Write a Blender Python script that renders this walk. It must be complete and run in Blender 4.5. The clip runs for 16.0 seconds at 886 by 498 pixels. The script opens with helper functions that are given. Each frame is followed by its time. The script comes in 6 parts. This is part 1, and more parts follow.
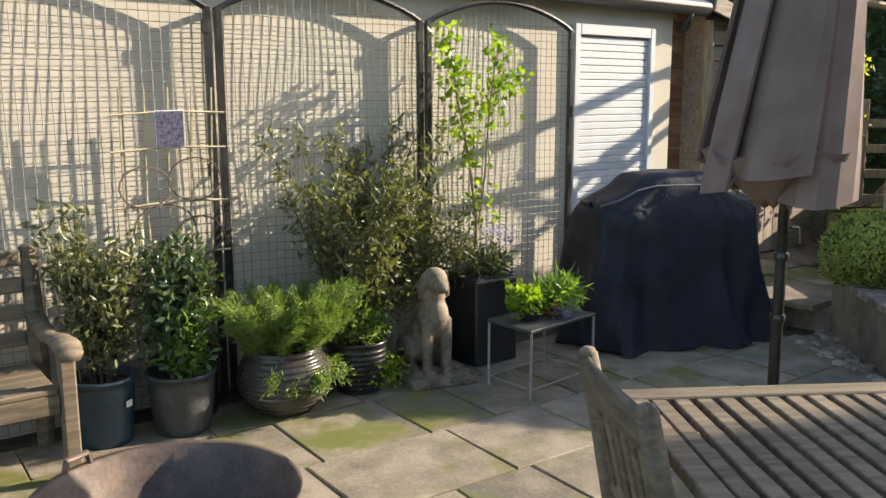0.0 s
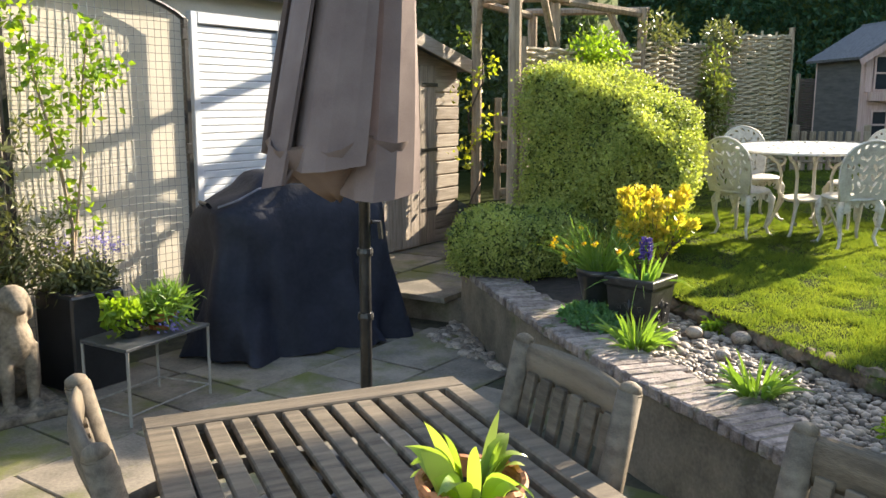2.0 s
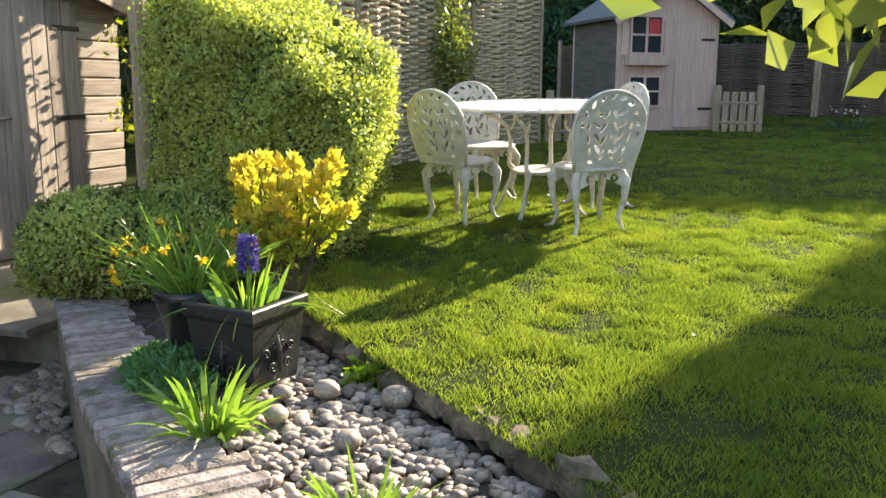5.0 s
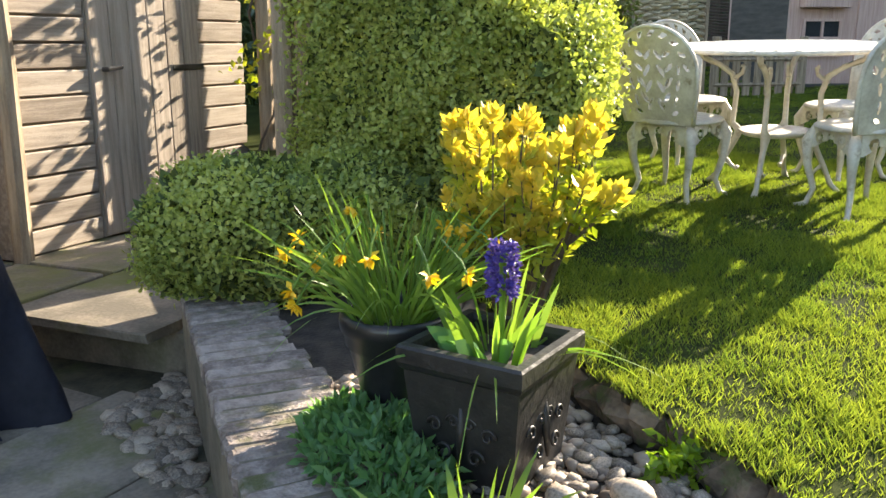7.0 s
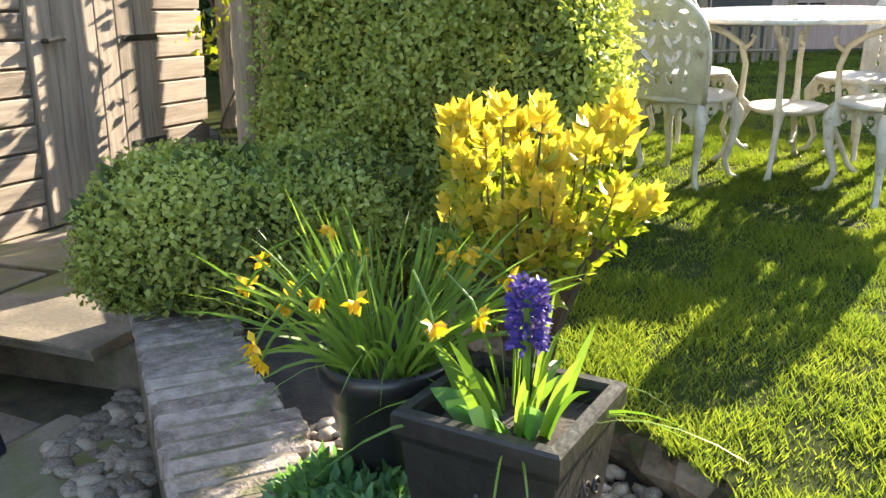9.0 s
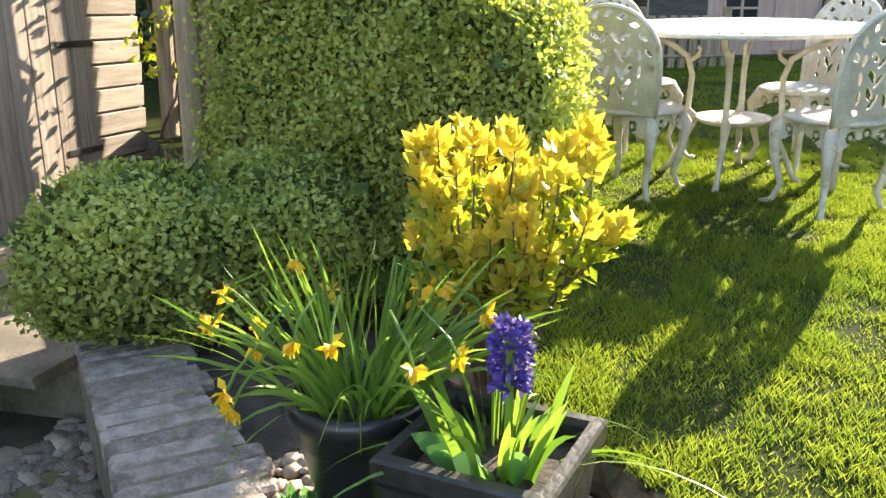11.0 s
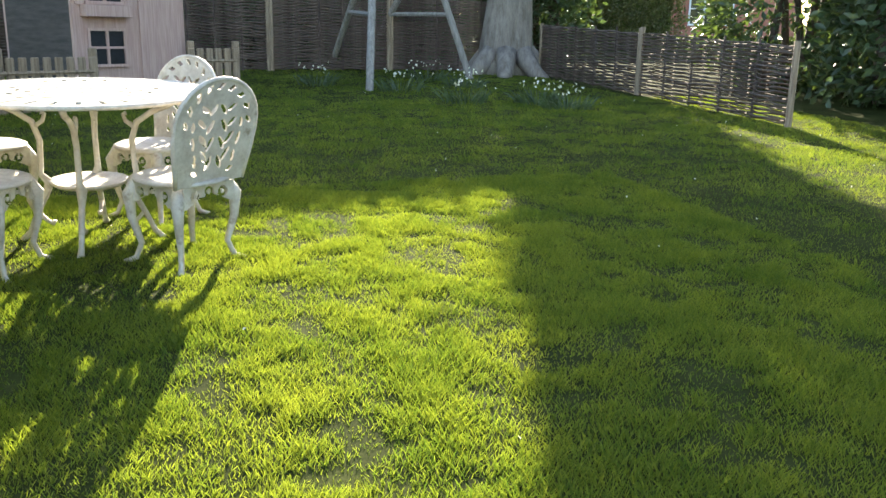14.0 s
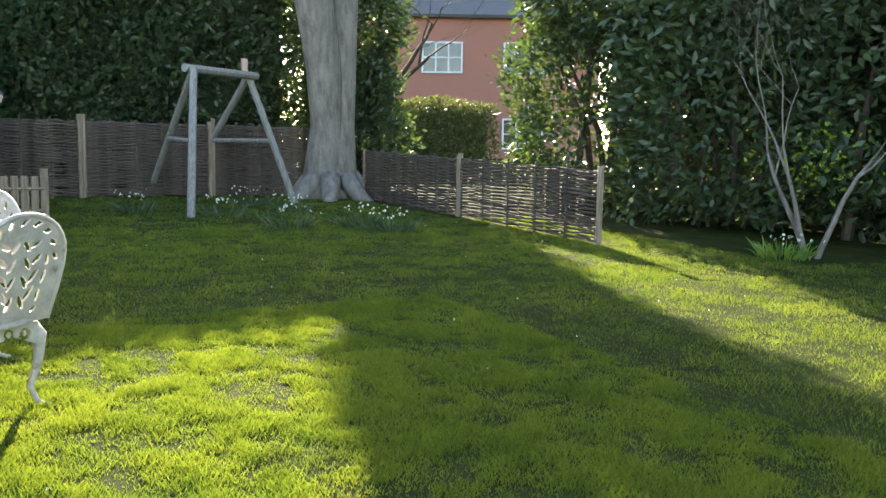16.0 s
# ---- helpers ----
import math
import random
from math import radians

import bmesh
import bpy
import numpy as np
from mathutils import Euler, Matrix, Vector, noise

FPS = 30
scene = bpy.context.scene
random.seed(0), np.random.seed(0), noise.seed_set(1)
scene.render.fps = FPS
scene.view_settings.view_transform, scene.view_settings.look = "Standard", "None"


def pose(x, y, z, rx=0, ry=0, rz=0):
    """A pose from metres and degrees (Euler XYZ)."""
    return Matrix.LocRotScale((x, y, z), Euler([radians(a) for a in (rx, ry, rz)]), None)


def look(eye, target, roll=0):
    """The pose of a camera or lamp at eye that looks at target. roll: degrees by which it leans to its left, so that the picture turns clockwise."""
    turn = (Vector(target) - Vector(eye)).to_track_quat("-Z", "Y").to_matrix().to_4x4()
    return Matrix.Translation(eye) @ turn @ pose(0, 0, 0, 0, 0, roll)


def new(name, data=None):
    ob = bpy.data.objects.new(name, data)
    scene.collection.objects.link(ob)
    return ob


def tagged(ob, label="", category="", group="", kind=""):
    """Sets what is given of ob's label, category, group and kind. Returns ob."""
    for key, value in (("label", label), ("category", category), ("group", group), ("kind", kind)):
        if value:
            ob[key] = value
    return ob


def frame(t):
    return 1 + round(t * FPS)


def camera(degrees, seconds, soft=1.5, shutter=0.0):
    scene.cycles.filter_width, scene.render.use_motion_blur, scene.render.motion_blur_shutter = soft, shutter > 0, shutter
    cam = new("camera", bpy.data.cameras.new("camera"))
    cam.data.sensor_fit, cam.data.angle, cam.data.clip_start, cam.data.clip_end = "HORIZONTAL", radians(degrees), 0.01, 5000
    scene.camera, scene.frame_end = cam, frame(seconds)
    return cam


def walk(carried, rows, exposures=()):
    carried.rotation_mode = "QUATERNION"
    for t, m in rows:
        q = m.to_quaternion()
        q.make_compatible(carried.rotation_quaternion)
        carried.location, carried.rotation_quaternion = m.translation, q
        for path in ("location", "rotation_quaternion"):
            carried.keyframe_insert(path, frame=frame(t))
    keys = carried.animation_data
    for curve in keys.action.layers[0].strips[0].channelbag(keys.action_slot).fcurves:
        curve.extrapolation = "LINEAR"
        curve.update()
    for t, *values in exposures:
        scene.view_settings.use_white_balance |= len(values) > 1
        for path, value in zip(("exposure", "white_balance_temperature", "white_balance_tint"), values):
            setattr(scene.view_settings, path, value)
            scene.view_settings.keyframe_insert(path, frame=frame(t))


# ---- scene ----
cam = camera(54.8, 16.0)
EXPOSURES = [(0, 1.3, 6900, 11), (1.2, 1.47, 6900, 11), (2.5, 1.9, 6900, 11), (3.2, 2.03, 6900, 11), (5.5, 1.92, 6900, 11), (9, 2.24, 6900, 11), (12, 2.28, 6900, 11), (13.2, 2.2, 6900, 11), (14.5, 2.3, 6900, 11), (16, 2.3, 6900, 11)]
PATH = [
    (0, (-2.125, -4.453, 1.647), (-0.934, -2.883, 1.305), -0.2),
    (0.5, (-2.051, -4.468, 1.634), (-0.737, -2.999, 1.295), -0.2),
    (1, (-1.959, -4.5, 1.628), (-0.535, -3.136, 1.29), 0.1),
    (1.5, (-1.789, -4.602, 1.605), (-0.288, -3.324, 1.267), -0.1),
    (2, (-1.526, -4.611, 1.588), (0.126, -3.535, 1.253), 0.2),
    (2.5, (-1.242, -4.595, 1.578), (0.557, -3.789, 1.239), 0.6),
    (3, (-0.913, -4.679, 1.539), (0.936, -4.003, 1.185), 0.4),
    (3.2, (-0.768, -4.688, 1.516), (1.089, -4.037, 1.157), 0.7),
    (3.7, (-0.43, -4.80, 1.472), (1.43, -4.145, 1.108), 0.6),
    (4.2, (-0.03, -4.90, 1.430), (1.83, -4.243, 1.064), 0.5),
    (4.7, (0.30, -4.76, 1.388), (2.157, -4.098, 1.019), 0.3),
    (5.0, (0.452, -4.57, 1.363), (2.304, -3.903, 0.992), 0.2),
    (5.3, (0.556, -4.331, 1.341), (2.402, -3.66, 0.966), 0.1),
    (5.5, (0.635, -4.262, 1.331), (2.463, -3.548, 0.95), -0.0),
    (6, (0.85, -4.075, 1.309), (2.642, -3.285, 0.901), -0.1),
    (6.5, (1.043, -3.889, 1.302), (2.804, -3.051, 0.858), -0.2),
    (7, (1.218, -3.7, 1.278), (2.97, -2.855, 0.812), -0.2),
    (7.5, (1.41, -3.565, 1.264), (3.153, -2.725, 0.757), -0.3),
    (8, (1.519, -3.523, 1.274), (3.256, -2.689, 0.736), -0.3),
    (8.5, (1.543, -3.516, 1.284), (3.279, -2.689, 0.735), -0.5),
    (9, (1.552, -3.478, 1.3), (3.314, -2.705, 0.755), -0.4),
    (9.5, (1.565, -3.45, 1.317), (3.352, -2.744, 0.763), -0.6),
    (9.7, (1.563, -3.442, 1.324), (3.362, -2.759, 0.777), -0.3),
    (11.8, (1.598, -3.391, 1.365), (3.428, -2.814, 0.801), -0.0),
    (12, (1.6, -3.392, 1.373), (3.443, -2.858, 0.807), -0.0),
    (12.5, (1.58, -3.448, 1.404), (3.488, -3.221, 0.848), -0.1),
    (13, (1.525, -3.551, 1.447), (3.443, -3.67, 0.891), 0.2),
    (13.5, (1.491, -3.608, 1.49), (3.372, -4.024, 0.952), 0.5),
    (14, (1.522, -3.61, 1.529), (3.355, -4.245, 1.041), 1.0),
    (14.5, (1.525, -3.602, 1.546), (3.331, -4.359, 1.138), 1.0),
    (15, (1.49, -3.595, 1.558), (3.283, -4.422, 1.242), 0.7),
    (15.5, (1.505, -3.595, 1.567), (3.273, -4.497, 1.32), 0.6),
    (16, (1.546, -3.626, 1.567), (3.259, -4.636, 1.359), 0.8),
]
walk(cam, [(t, look(eye, target, roll)) for t, eye, target, roll in PATH], EXPOSURES)

# ---- light ----
SUN_AZ, SUN_EL = radians(-18.6), radians(23.3)
world = bpy.data.worlds.new("sky")
scene.world = world
world.use_nodes = True
wn = world.node_tree.nodes
sky = wn.new("ShaderNodeTexSky")
sky.sky_type, sky.sun_disc = "NISHITA", False
sky.sun_elevation, sky.sun_rotation = SUN_EL, radians(90) - SUN_AZ
world.node_tree.links.new(sky.outputs[0], wn["Background"].inputs[0])
wn["Background"].inputs[1].default_value = 0.15
sun = new("sun", bpy.data.lights.new("sun", "SUN"))
sun.data.energy, sun.data.angle, sun.data.color = 5.0, radians(0.5), (1.0, 0.9, 0.74)
SUN_WAY = Vector((math.cos(SUN_EL) * math.cos(SUN_AZ), math.cos(SUN_EL) * math.sin(SUN_AZ), math.sin(SUN_EL)))
sun.matrix_world = look(SUN_WAY * 30, (0, 0, 0))

# ---- materials ----


def material(name, low, high, rough=0.8, scale=8.0, bump=0.3, metal=0.0, fine=60.0, spots=None, spot_scale=3.0, spot_amount=0.5,
             stretch=(1, 1, 1), vary=0.0, island=0.0, spec=0.5, generated=False):
    """Two colours mixed by coarse and fine noise, optional spots of a third colour, relief from the fine noise."""
    m = bpy.data.materials.new(name)
    m.use_nodes = True
    n, ln = m.node_tree.nodes, m.node_tree.links.new
    b = n["Principled BSDF"]
    co = n.new("ShaderNodeTexCoord")
    mp = n.new("ShaderNodeMapping")
    mp.inputs["Scale"].default_value = stretch
    ln(co.outputs["Generated" if generated else "Object"], mp.inputs[0])
    if vary:
        info, mul = n.new("ShaderNodeObjectInfo"), n.new("ShaderNodeVectorMath")
        mul.operation = "MULTIPLY_ADD"
        mul.inputs[1].default_value, mul.inputs[2].default_value = (37.0, 53.0, 71.0), (0, 0, 0)
        ln(info.outputs["Random"], mul.inputs[0])
        ln(mul.outputs[0], mp.inputs["Location"])
    a, f = n.new("ShaderNodeTexNoise"), n.new("ShaderNodeTexNoise")
    a.inputs["Scale"].default_value, a.inputs["Detail"].default_value = scale, 5
    f.inputs["Scale"].default_value, f.inputs["Detail"].default_value = fine, 3
    for q in (a, f):
        ln(mp.outputs[0], q.inputs[0])
    add = n.new("ShaderNodeMath")
    add.operation = "MULTIPLY_ADD"
    add.inputs[1].default_value = 0.45
    ln(f.outputs["Fac"], add.inputs[0])
    ln(a.outputs["Fac"], add.inputs[2])
    ramp = n.new("ShaderNodeMapRange")
    ramp.inputs["From Min"].default_value, ramp.inputs["From Max"].default_value = 0.5, 0.95
    ln(add.outputs[0], ramp.inputs[0])
    fac = ramp.outputs[0]
    if vary or island:
        src = n.new("ShaderNodeNewGeometry") if island else n.new("ShaderNodeObjectInfo")
        v = n.new("ShaderNodeMath")
        v.operation = "MULTIPLY_ADD"
        v.inputs[1].default_value = (island or vary) * 2
        ln(src.outputs["Random Per Island" if island else "Random"], v.inputs[0])
        v2 = n.new("ShaderNodeMath")
        v2.operation = "SUBTRACT"
        v2.inputs[1].default_value = island or vary
        ln(fac, v.inputs[2])
        ln(v.outputs[0], v2.inputs[0])
        v2.use_clamp = True
        fac = v2.outputs[0]
    mix = n.new("ShaderNodeMix")
    mix.data_type = "RGBA"
    mix.inputs[6].default_value, mix.inputs[7].default_value = (*low, 1), (*high, 1)
    ln(fac, mix.inputs[0])
    out = mix.outputs[2]
    if spots:
        s = n.new("ShaderNodeTexNoise")
        s.inputs["Scale"].default_value, s.inputs["Detail"].default_value = spot_scale, 7
        s.inputs["Roughness"].default_value = 0.65
        ln(mp.outputs[0], s.inputs[0])
        r = n.new("ShaderNodeMapRange")
        lo = 0.72 - 0.4 * spot_amount
        r.inputs["From Min"].default_value, r.inputs["From Max"].default_value = lo, lo + 0.14
        ln(s.outputs["Fac"], r.inputs[0])
        mix2 = n.new("ShaderNodeMix")
        mix2.data_type = "RGBA"
        mix2.inputs[7].default_value = (*spots, 1)
        ln(r.outputs[0], mix2.inputs[0])
        ln(out, mix2.inputs[6])
        out = mix2.outputs[2]
    ln(out, b.inputs["Base Color"])
    b.inputs["Roughness"].default_value, b.inputs["Metallic"].default_value = rough, metal
    b.inputs["Specular IOR Level"].default_value = spec
    if bump:
        bp = n.new("ShaderNodeBump")
        bp.inputs["Strength"].default_value, bp.inputs["Distance"].default_value = bump, 0.01
        ln(add.outputs[0], bp.inputs["Height"])
        ln(bp.outputs[0], b.inputs["Normal"])
    return m


def leaf_material(name, low, high, through_light=0.35, rough=0.45, spec=0.4):
    """Leaves: colour by leaf, gloss on top, light through the blade."""
    m = bpy.data.materials.new(name)
    m.use_nodes = True
    n, ln = m.node_tree.nodes, m.node_tree.links.new
    b = n["Principled BSDF"]
    g = n.new("ShaderNodeNewGeometry")
    co = n.new("ShaderNodeTexCoord")
    big = n.new("ShaderNodeTexNoise")
    big.inputs["Scale"].default_value = 2.5
    ln(co.outputs["Object"], big.inputs[0])
    ad = n.new("ShaderNodeMath")
    ad.operation = "MULTIPLY_ADD"
    ad.inputs[1].default_value = 0.7
    ln(g.outputs["Random Per Island"], ad.inputs[0])
    sub = n.new("ShaderNodeMath")
    sub.operation = "MULTIPLY_ADD"
    sub.inputs[1].default_value, sub.inputs[2].default_value = 1.2, -0.45
    ln(big.outputs["Fac"], sub.inputs[0])
    ln(sub.outputs[0], ad.inputs[2])
    ad.use_clamp = True
    mix = n.new("ShaderNodeMix")
    mix.data_type = "RGBA"
    mix.inputs[6].default_value, mix.inputs[7].default_value = (*low, 1), (*high, 1)
    ln(ad.outputs[0], mix.inputs[0])
    ln(mix.outputs[2], b.inputs["Base Color"])
    b.inputs["Roughness"].default_value, b.inputs["Specular IOR Level"].default_value = rough, spec
    t = n.new("ShaderNodeBsdfTranslucent")
    warm = n.new("ShaderNodeMix")
    warm.data_type, warm.blend_type = "RGBA", "MULTIPLY"
    warm.inputs[0].default_value, warm.inputs[7].default_value = 1.0, (1.5, 1.55, 0.6, 1)
    ln(mix.outputs[2], warm.inputs[6])
    ln(warm.outputs[2], t.inputs[0])
    sh = n.new("ShaderNodeMixShader")
    sh.inputs[0].default_value = through_light
    ln(b.outputs[0], sh.inputs[1])
    ln(t.outputs[0], sh.inputs[2])
    ln(sh.outputs[0], n["Material Output"].inputs[0])
    return m


M = {}
M["render_wall"] = material("cream_render", (0.5, 0.45, 0.37), (0.58, 0.53, 0.44), 0.9, 1.5, 0.15, fine=90)
M["white_paint"] = material("white_paint", (0.52, 0.54, 0.57), (0.6, 0.61, 0.63), 0.4, 3, 0.03)
M["iron_black"] = material("black_iron", (0.012, 0.012, 0.014), (0.05, 0.048, 0.046), 0.35, 9, 0.2, 0.3)
M["black_plastic"] = material("black_plastic", (0.01, 0.01, 0.011), (0.028, 0.028, 0.03), 0.3, 5, 0.05)
M["wire"] = material("grey_wire", (0.2, 0.2, 0.18), (0.36, 0.35, 0.31), 0.5, 12, 0.0, 0.6)
M["slab"] = material("sandstone_slab", (0.12, 0.103, 0.078), (0.3, 0.25, 0.19), 0.75, 5, 0.4, spots=(0.125, 0.13, 0.03), spot_scale=1.7, spot_amount=0.6, vary=0.3)
M["soil"] = material("dark_soil", (0.016, 0.012, 0.009), (0.06, 0.045, 0.033), 0.95, 15, 0.8, fine=90)
M["joint"] = material("mossy_joint", (0.03, 0.028, 0.018), (0.09, 0.085, 0.05), 0.95, 9, 0.6, spots=(0.05, 0.07, 0.015), spot_scale=2, spot_amount=0.45)
M["brick_cap"] = material("weathered_brick", (0.13, 0.1, 0.085), (0.36, 0.3, 0.26), 0.85, 22, 1.0, fine=110, spots=(0.085, 0.09, 0.03), spot_scale=6.0, spot_amount=0.46, vary=0.3)
M["wall_face"] = material("old_wall_render", (0.1, 0.085, 0.06), (0.25, 0.205, 0.15), 0.9, 5, 0.5, spots=(0.075, 0.085, 0.03), spot_scale=2.2, spot_amount=0.42)
M["pebble"] = material("pebble", (0.09, 0.068, 0.05), (0.4, 0.315, 0.235), 0.6, 10, 0.1, island=0.5)
M["pebble_one"] = material("single_pebble", (0.1, 0.08, 0.06), (0.4, 0.325, 0.25), 0.6, 10, 0.1, vary=0.5)
M["log_edge"] = material("rotten_edging_wood", (0.075, 0.052, 0.034), (0.3, 0.215, 0.145), 0.95, 10, 0.8, spots=(0.06, 0.085, 0.018), spot_scale=9, spot_amount=0.5, vary=0.3)
M["teak"] = material("weathered_teak", (0.07, 0.053, 0.034), (0.205, 0.16, 0.108), 0.75, 3, 0.35, fine=45, stretch=(1, 12, 12), vary=0.25, spots=(0.11, 0.115, 0.07), spot_scale=5, spot_amount=0.25)
M["shed_wood"] = material("faded_shed_boards", (0.21, 0.165, 0.125), (0.43, 0.36, 0.29), 0.85, 3, 0.35, fine=40, stretch=(1, 14, 14), vary=0.4)
M["shed_door"] = material("faded_door_boards", (0.2, 0.16, 0.12), (0.4, 0.33, 0.265), 0.85, 3, 0.35, fine=40, stretch=(14, 14, 1), vary=0.35)
M["brown_boards"] = material("brown_fence_boards", (0.16, 0.075, 0.035), (0.34, 0.18, 0.09), 0.8, 3, 0.3, stretch=(1, 12, 12), vary=0.4)
M["post_wood"] = material("post_wood", (0.18, 0.13, 0.085), (0.42, 0.32, 0.215), 0.9, 4, 0.5, stretch=(10, 10, 1))
M["felt"] = material("roof_felt", (0.07, 0.07, 0.075), (0.14, 0.14, 0.15), 0.9, 20, 0.4)
M["canvas"] = material("taupe_canvas", (0.14, 0.098, 0.085), (0.215, 0.16, 0.138), 0.9, 6, 0.15, fine=300)
M["cover"] = material("navy_cover_fabric", (0.01, 0.011, 0.018), (0.022, 0.024, 0.038), 0.62, 6, 0.7, fine=34, spec=0.3, spots=(0.04, 0.045, 0.045), spot_scale=1.3, spot_amount=0.2)
M["cover_trim"] = material("grey_piping", (0.1, 0.1, 0.13), (0.17, 0.17, 0.2), 0.6, 12, 0.1)
M["stone_statue"] = material("lichened_stone", (0.075, 0.058, 0.04), (0.31, 0.245, 0.175), 0.9, 9, 0.7, spots=(0.035, 0.036, 0.028), spot_scale=7, spot_amount=0.5)
M["rust"] = material("rusted_steel", (0.055, 0.04, 0.034), (0.14, 0.1, 0.08), 0.6, 8, 0.3, 0.3, spots=(0.16, 0.09, 0.05), spot_scale=4, spot_amount=0.25)
M["white_iron"] = material("worn_white_paint", (0.42, 0.375, 0.305), (0.66, 0.62, 0.54), 0.55, 12, 0.4, spots=(0.26, 0.2, 0.13), spot_scale=11, spot_amount=0.32)
M["blue_glaze"] = material("teal_pot", (0.012, 0.03, 0.05), (0.03, 0.06, 0.085), 0.35, 6, 0.05)
M["grey_glaze"] = material("dark_grey_pot", (0.025, 0.027, 0.03), (0.085, 0.088, 0.09), 0.4, 4, 0.15)
M["ribbed_pot"] = material("brown_ribbed_glaze", (0.028, 0.024, 0.022), (0.075, 0.063, 0.056), 0.25, 8, 0.1)
M["lead_pot"] = material("black_lead_look", (0.009, 0.009, 0.01), (0.032, 0.03, 0.029), 0.45, 9, 0.5, spots=(0.09, 0.085, 0.078), spot_scale=11, spot_amount=0.12)
M["wicker"] = material("orange_wicker", (0.24, 0.08, 0.025), (0.45, 0.17, 0.055), 0.6, 20, 0.3, vary=0.3)
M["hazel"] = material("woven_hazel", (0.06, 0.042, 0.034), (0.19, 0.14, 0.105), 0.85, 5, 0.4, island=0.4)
# Weathered hazel paled further: sun on the tall fence is put into it.
M["hazel_grey"] = material("sunlit_weathered_hazel", (0.26, 0.215, 0.135), (0.58, 0.48, 0.32), 0.85, 5, 0.4, island=0.4)
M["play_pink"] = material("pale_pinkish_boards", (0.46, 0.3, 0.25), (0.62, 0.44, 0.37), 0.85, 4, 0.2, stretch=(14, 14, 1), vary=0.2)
# Side wall and bearer: their shade is put into the board colour.
M["play_shade"] = material("shaded_side_boards", (0.055, 0.052, 0.048), (0.115, 0.1, 0.09), 0.85, 4, 0.2, stretch=(1, 1, 8), vary=0.2)
M["swing_wood"] = material("grey_timber", (0.19, 0.175, 0.15), (0.36, 0.335, 0.29), 0.8, 4, 0.3, stretch=(8, 8, 1))
M["bark"] = material("pale_bark", (0.15, 0.125, 0.1), (0.33, 0.29, 0.24), 0.9, 4, 0.8, fine=25, stretch=(3, 3, 0.7))
M["dark_bark"] = material("dark_twig", (0.05, 0.038, 0.028), (0.14, 0.105, 0.075), 0.9, 8, 0.4)
# Dark base colour paints shadow into gaps between blades; spots are bare soil.
M["turf"] = material("shaded_turf_soil", (0.02, 0.028, 0.008), (0.042, 0.052, 0.014), 0.95, 3, 0.8, spots=(0.05, 0.05, 0.022), spot_scale=1.6, spot_amount=0.15, spec=0.03)
M["brick_house"] = material("red_brick_far", (0.26, 0.1, 0.07), (0.4, 0.18, 0.13), 0.85, 30, 0.2)
M["glass"] = material("window_glass", (0.02, 0.022, 0.025), (0.04, 0.045, 0.05), 0.05, 2, 0.0, spec=0.8)
M["paper"] = material("label_paper", (0.7, 0.7, 0.72), (0.8, 0.8, 0.8), 0.5, 10, 0.0)
M["dark_print"] = material("dark_print", (0.025, 0.025, 0.05), (0.14, 0.13, 0.2), 0.4, 60, 0.0)
M["red_cloth"] = material("red_cloth", (0.4, 0.03, 0.04), (0.55, 0.06, 0.06), 0.8, 10, 0.0)
M["grass"] = leaf_material("grass_blades", (0.062, 0.112, 0.026), (0.215, 0.25, 0.05), 0.5, 0.6, 0.12)
M["privet"] = leaf_material("box_leaves", (0.21, 0.27, 0.065), (0.5, 0.52, 0.165), 0.38, 0.5)
# Filler inside the hedges: dark green stands in for shade between leaves.
M["core"] = material("hedge_inner_shade", (0.055, 0.08, 0.018), (0.13, 0.17, 0.04), 0.95, 12, 0.6)
M["golden"] = leaf_material("golden_leaves", (0.4, 0.37, 0.055), (0.72, 0.52, 0.1), 0.45, 0.45)
M["lime"] = leaf_material("lime_leaves", (0.2, 0.27, 0.025), (0.5, 0.47, 0.06), 0.45, 0.45)
M["ever"] = leaf_material("evergreen_leaves", (0.035, 0.065, 0.03), (0.11, 0.155, 0.075), 0.3, 0.3, 0.5)
M["conifer"] = leaf_material("hedge_conifer", (0.02, 0.06, 0.028), (0.05, 0.12, 0.055), 0.15, 0.5)
M["olive"] = leaf_material("grey_green_leaves", (0.07, 0.085, 0.035), (0.2, 0.205, 0.1), 0.3, 0.4)
M["bright"] = leaf_material("bright_leaves", (0.11, 0.21, 0.015), (0.3, 0.4, 0.04), 0.45, 0.4)
M["tulip"] = leaf_material("tulip_leaves", (0.17, 0.27, 0.05), (0.38, 0.46, 0.12), 0.45, 0.35)
M["strap"] = leaf_material("strap_leaves", (0.09, 0.18, 0.03), (0.24, 0.35, 0.08), 0.4, 0.35)
M["rosemary"] = leaf_material("soft_green_needles", (0.09, 0.15, 0.035), (0.24, 0.32, 0.09), 0.35, 0.5)
M["laurel"] = leaf_material("laurel_leaves", (0.07, 0.11, 0.025), (0.26, 0.28, 0.08), 0.35, 0.3, 0.6)
M["geranium"] = leaf_material("bluish_groundcover", (0.07, 0.18, 0.07), (0.17, 0.32, 0.14), 0.4, 0.5)
M["autumn"] = leaf_material("orange_leaf", (0.5, 0.16, 0.02), (0.65, 0.3, 0.03), 0.4, 0.4)
M["hyacinth"] = leaf_material("violet_petals", (0.045, 0.03, 0.25), (0.15, 0.1, 0.5), 0.25, 0.5)
M["bluebell"] = leaf_material("pale_violet_petals", (0.16, 0.13, 0.5), (0.3, 0.26, 0.68), 0.3, 0.5)
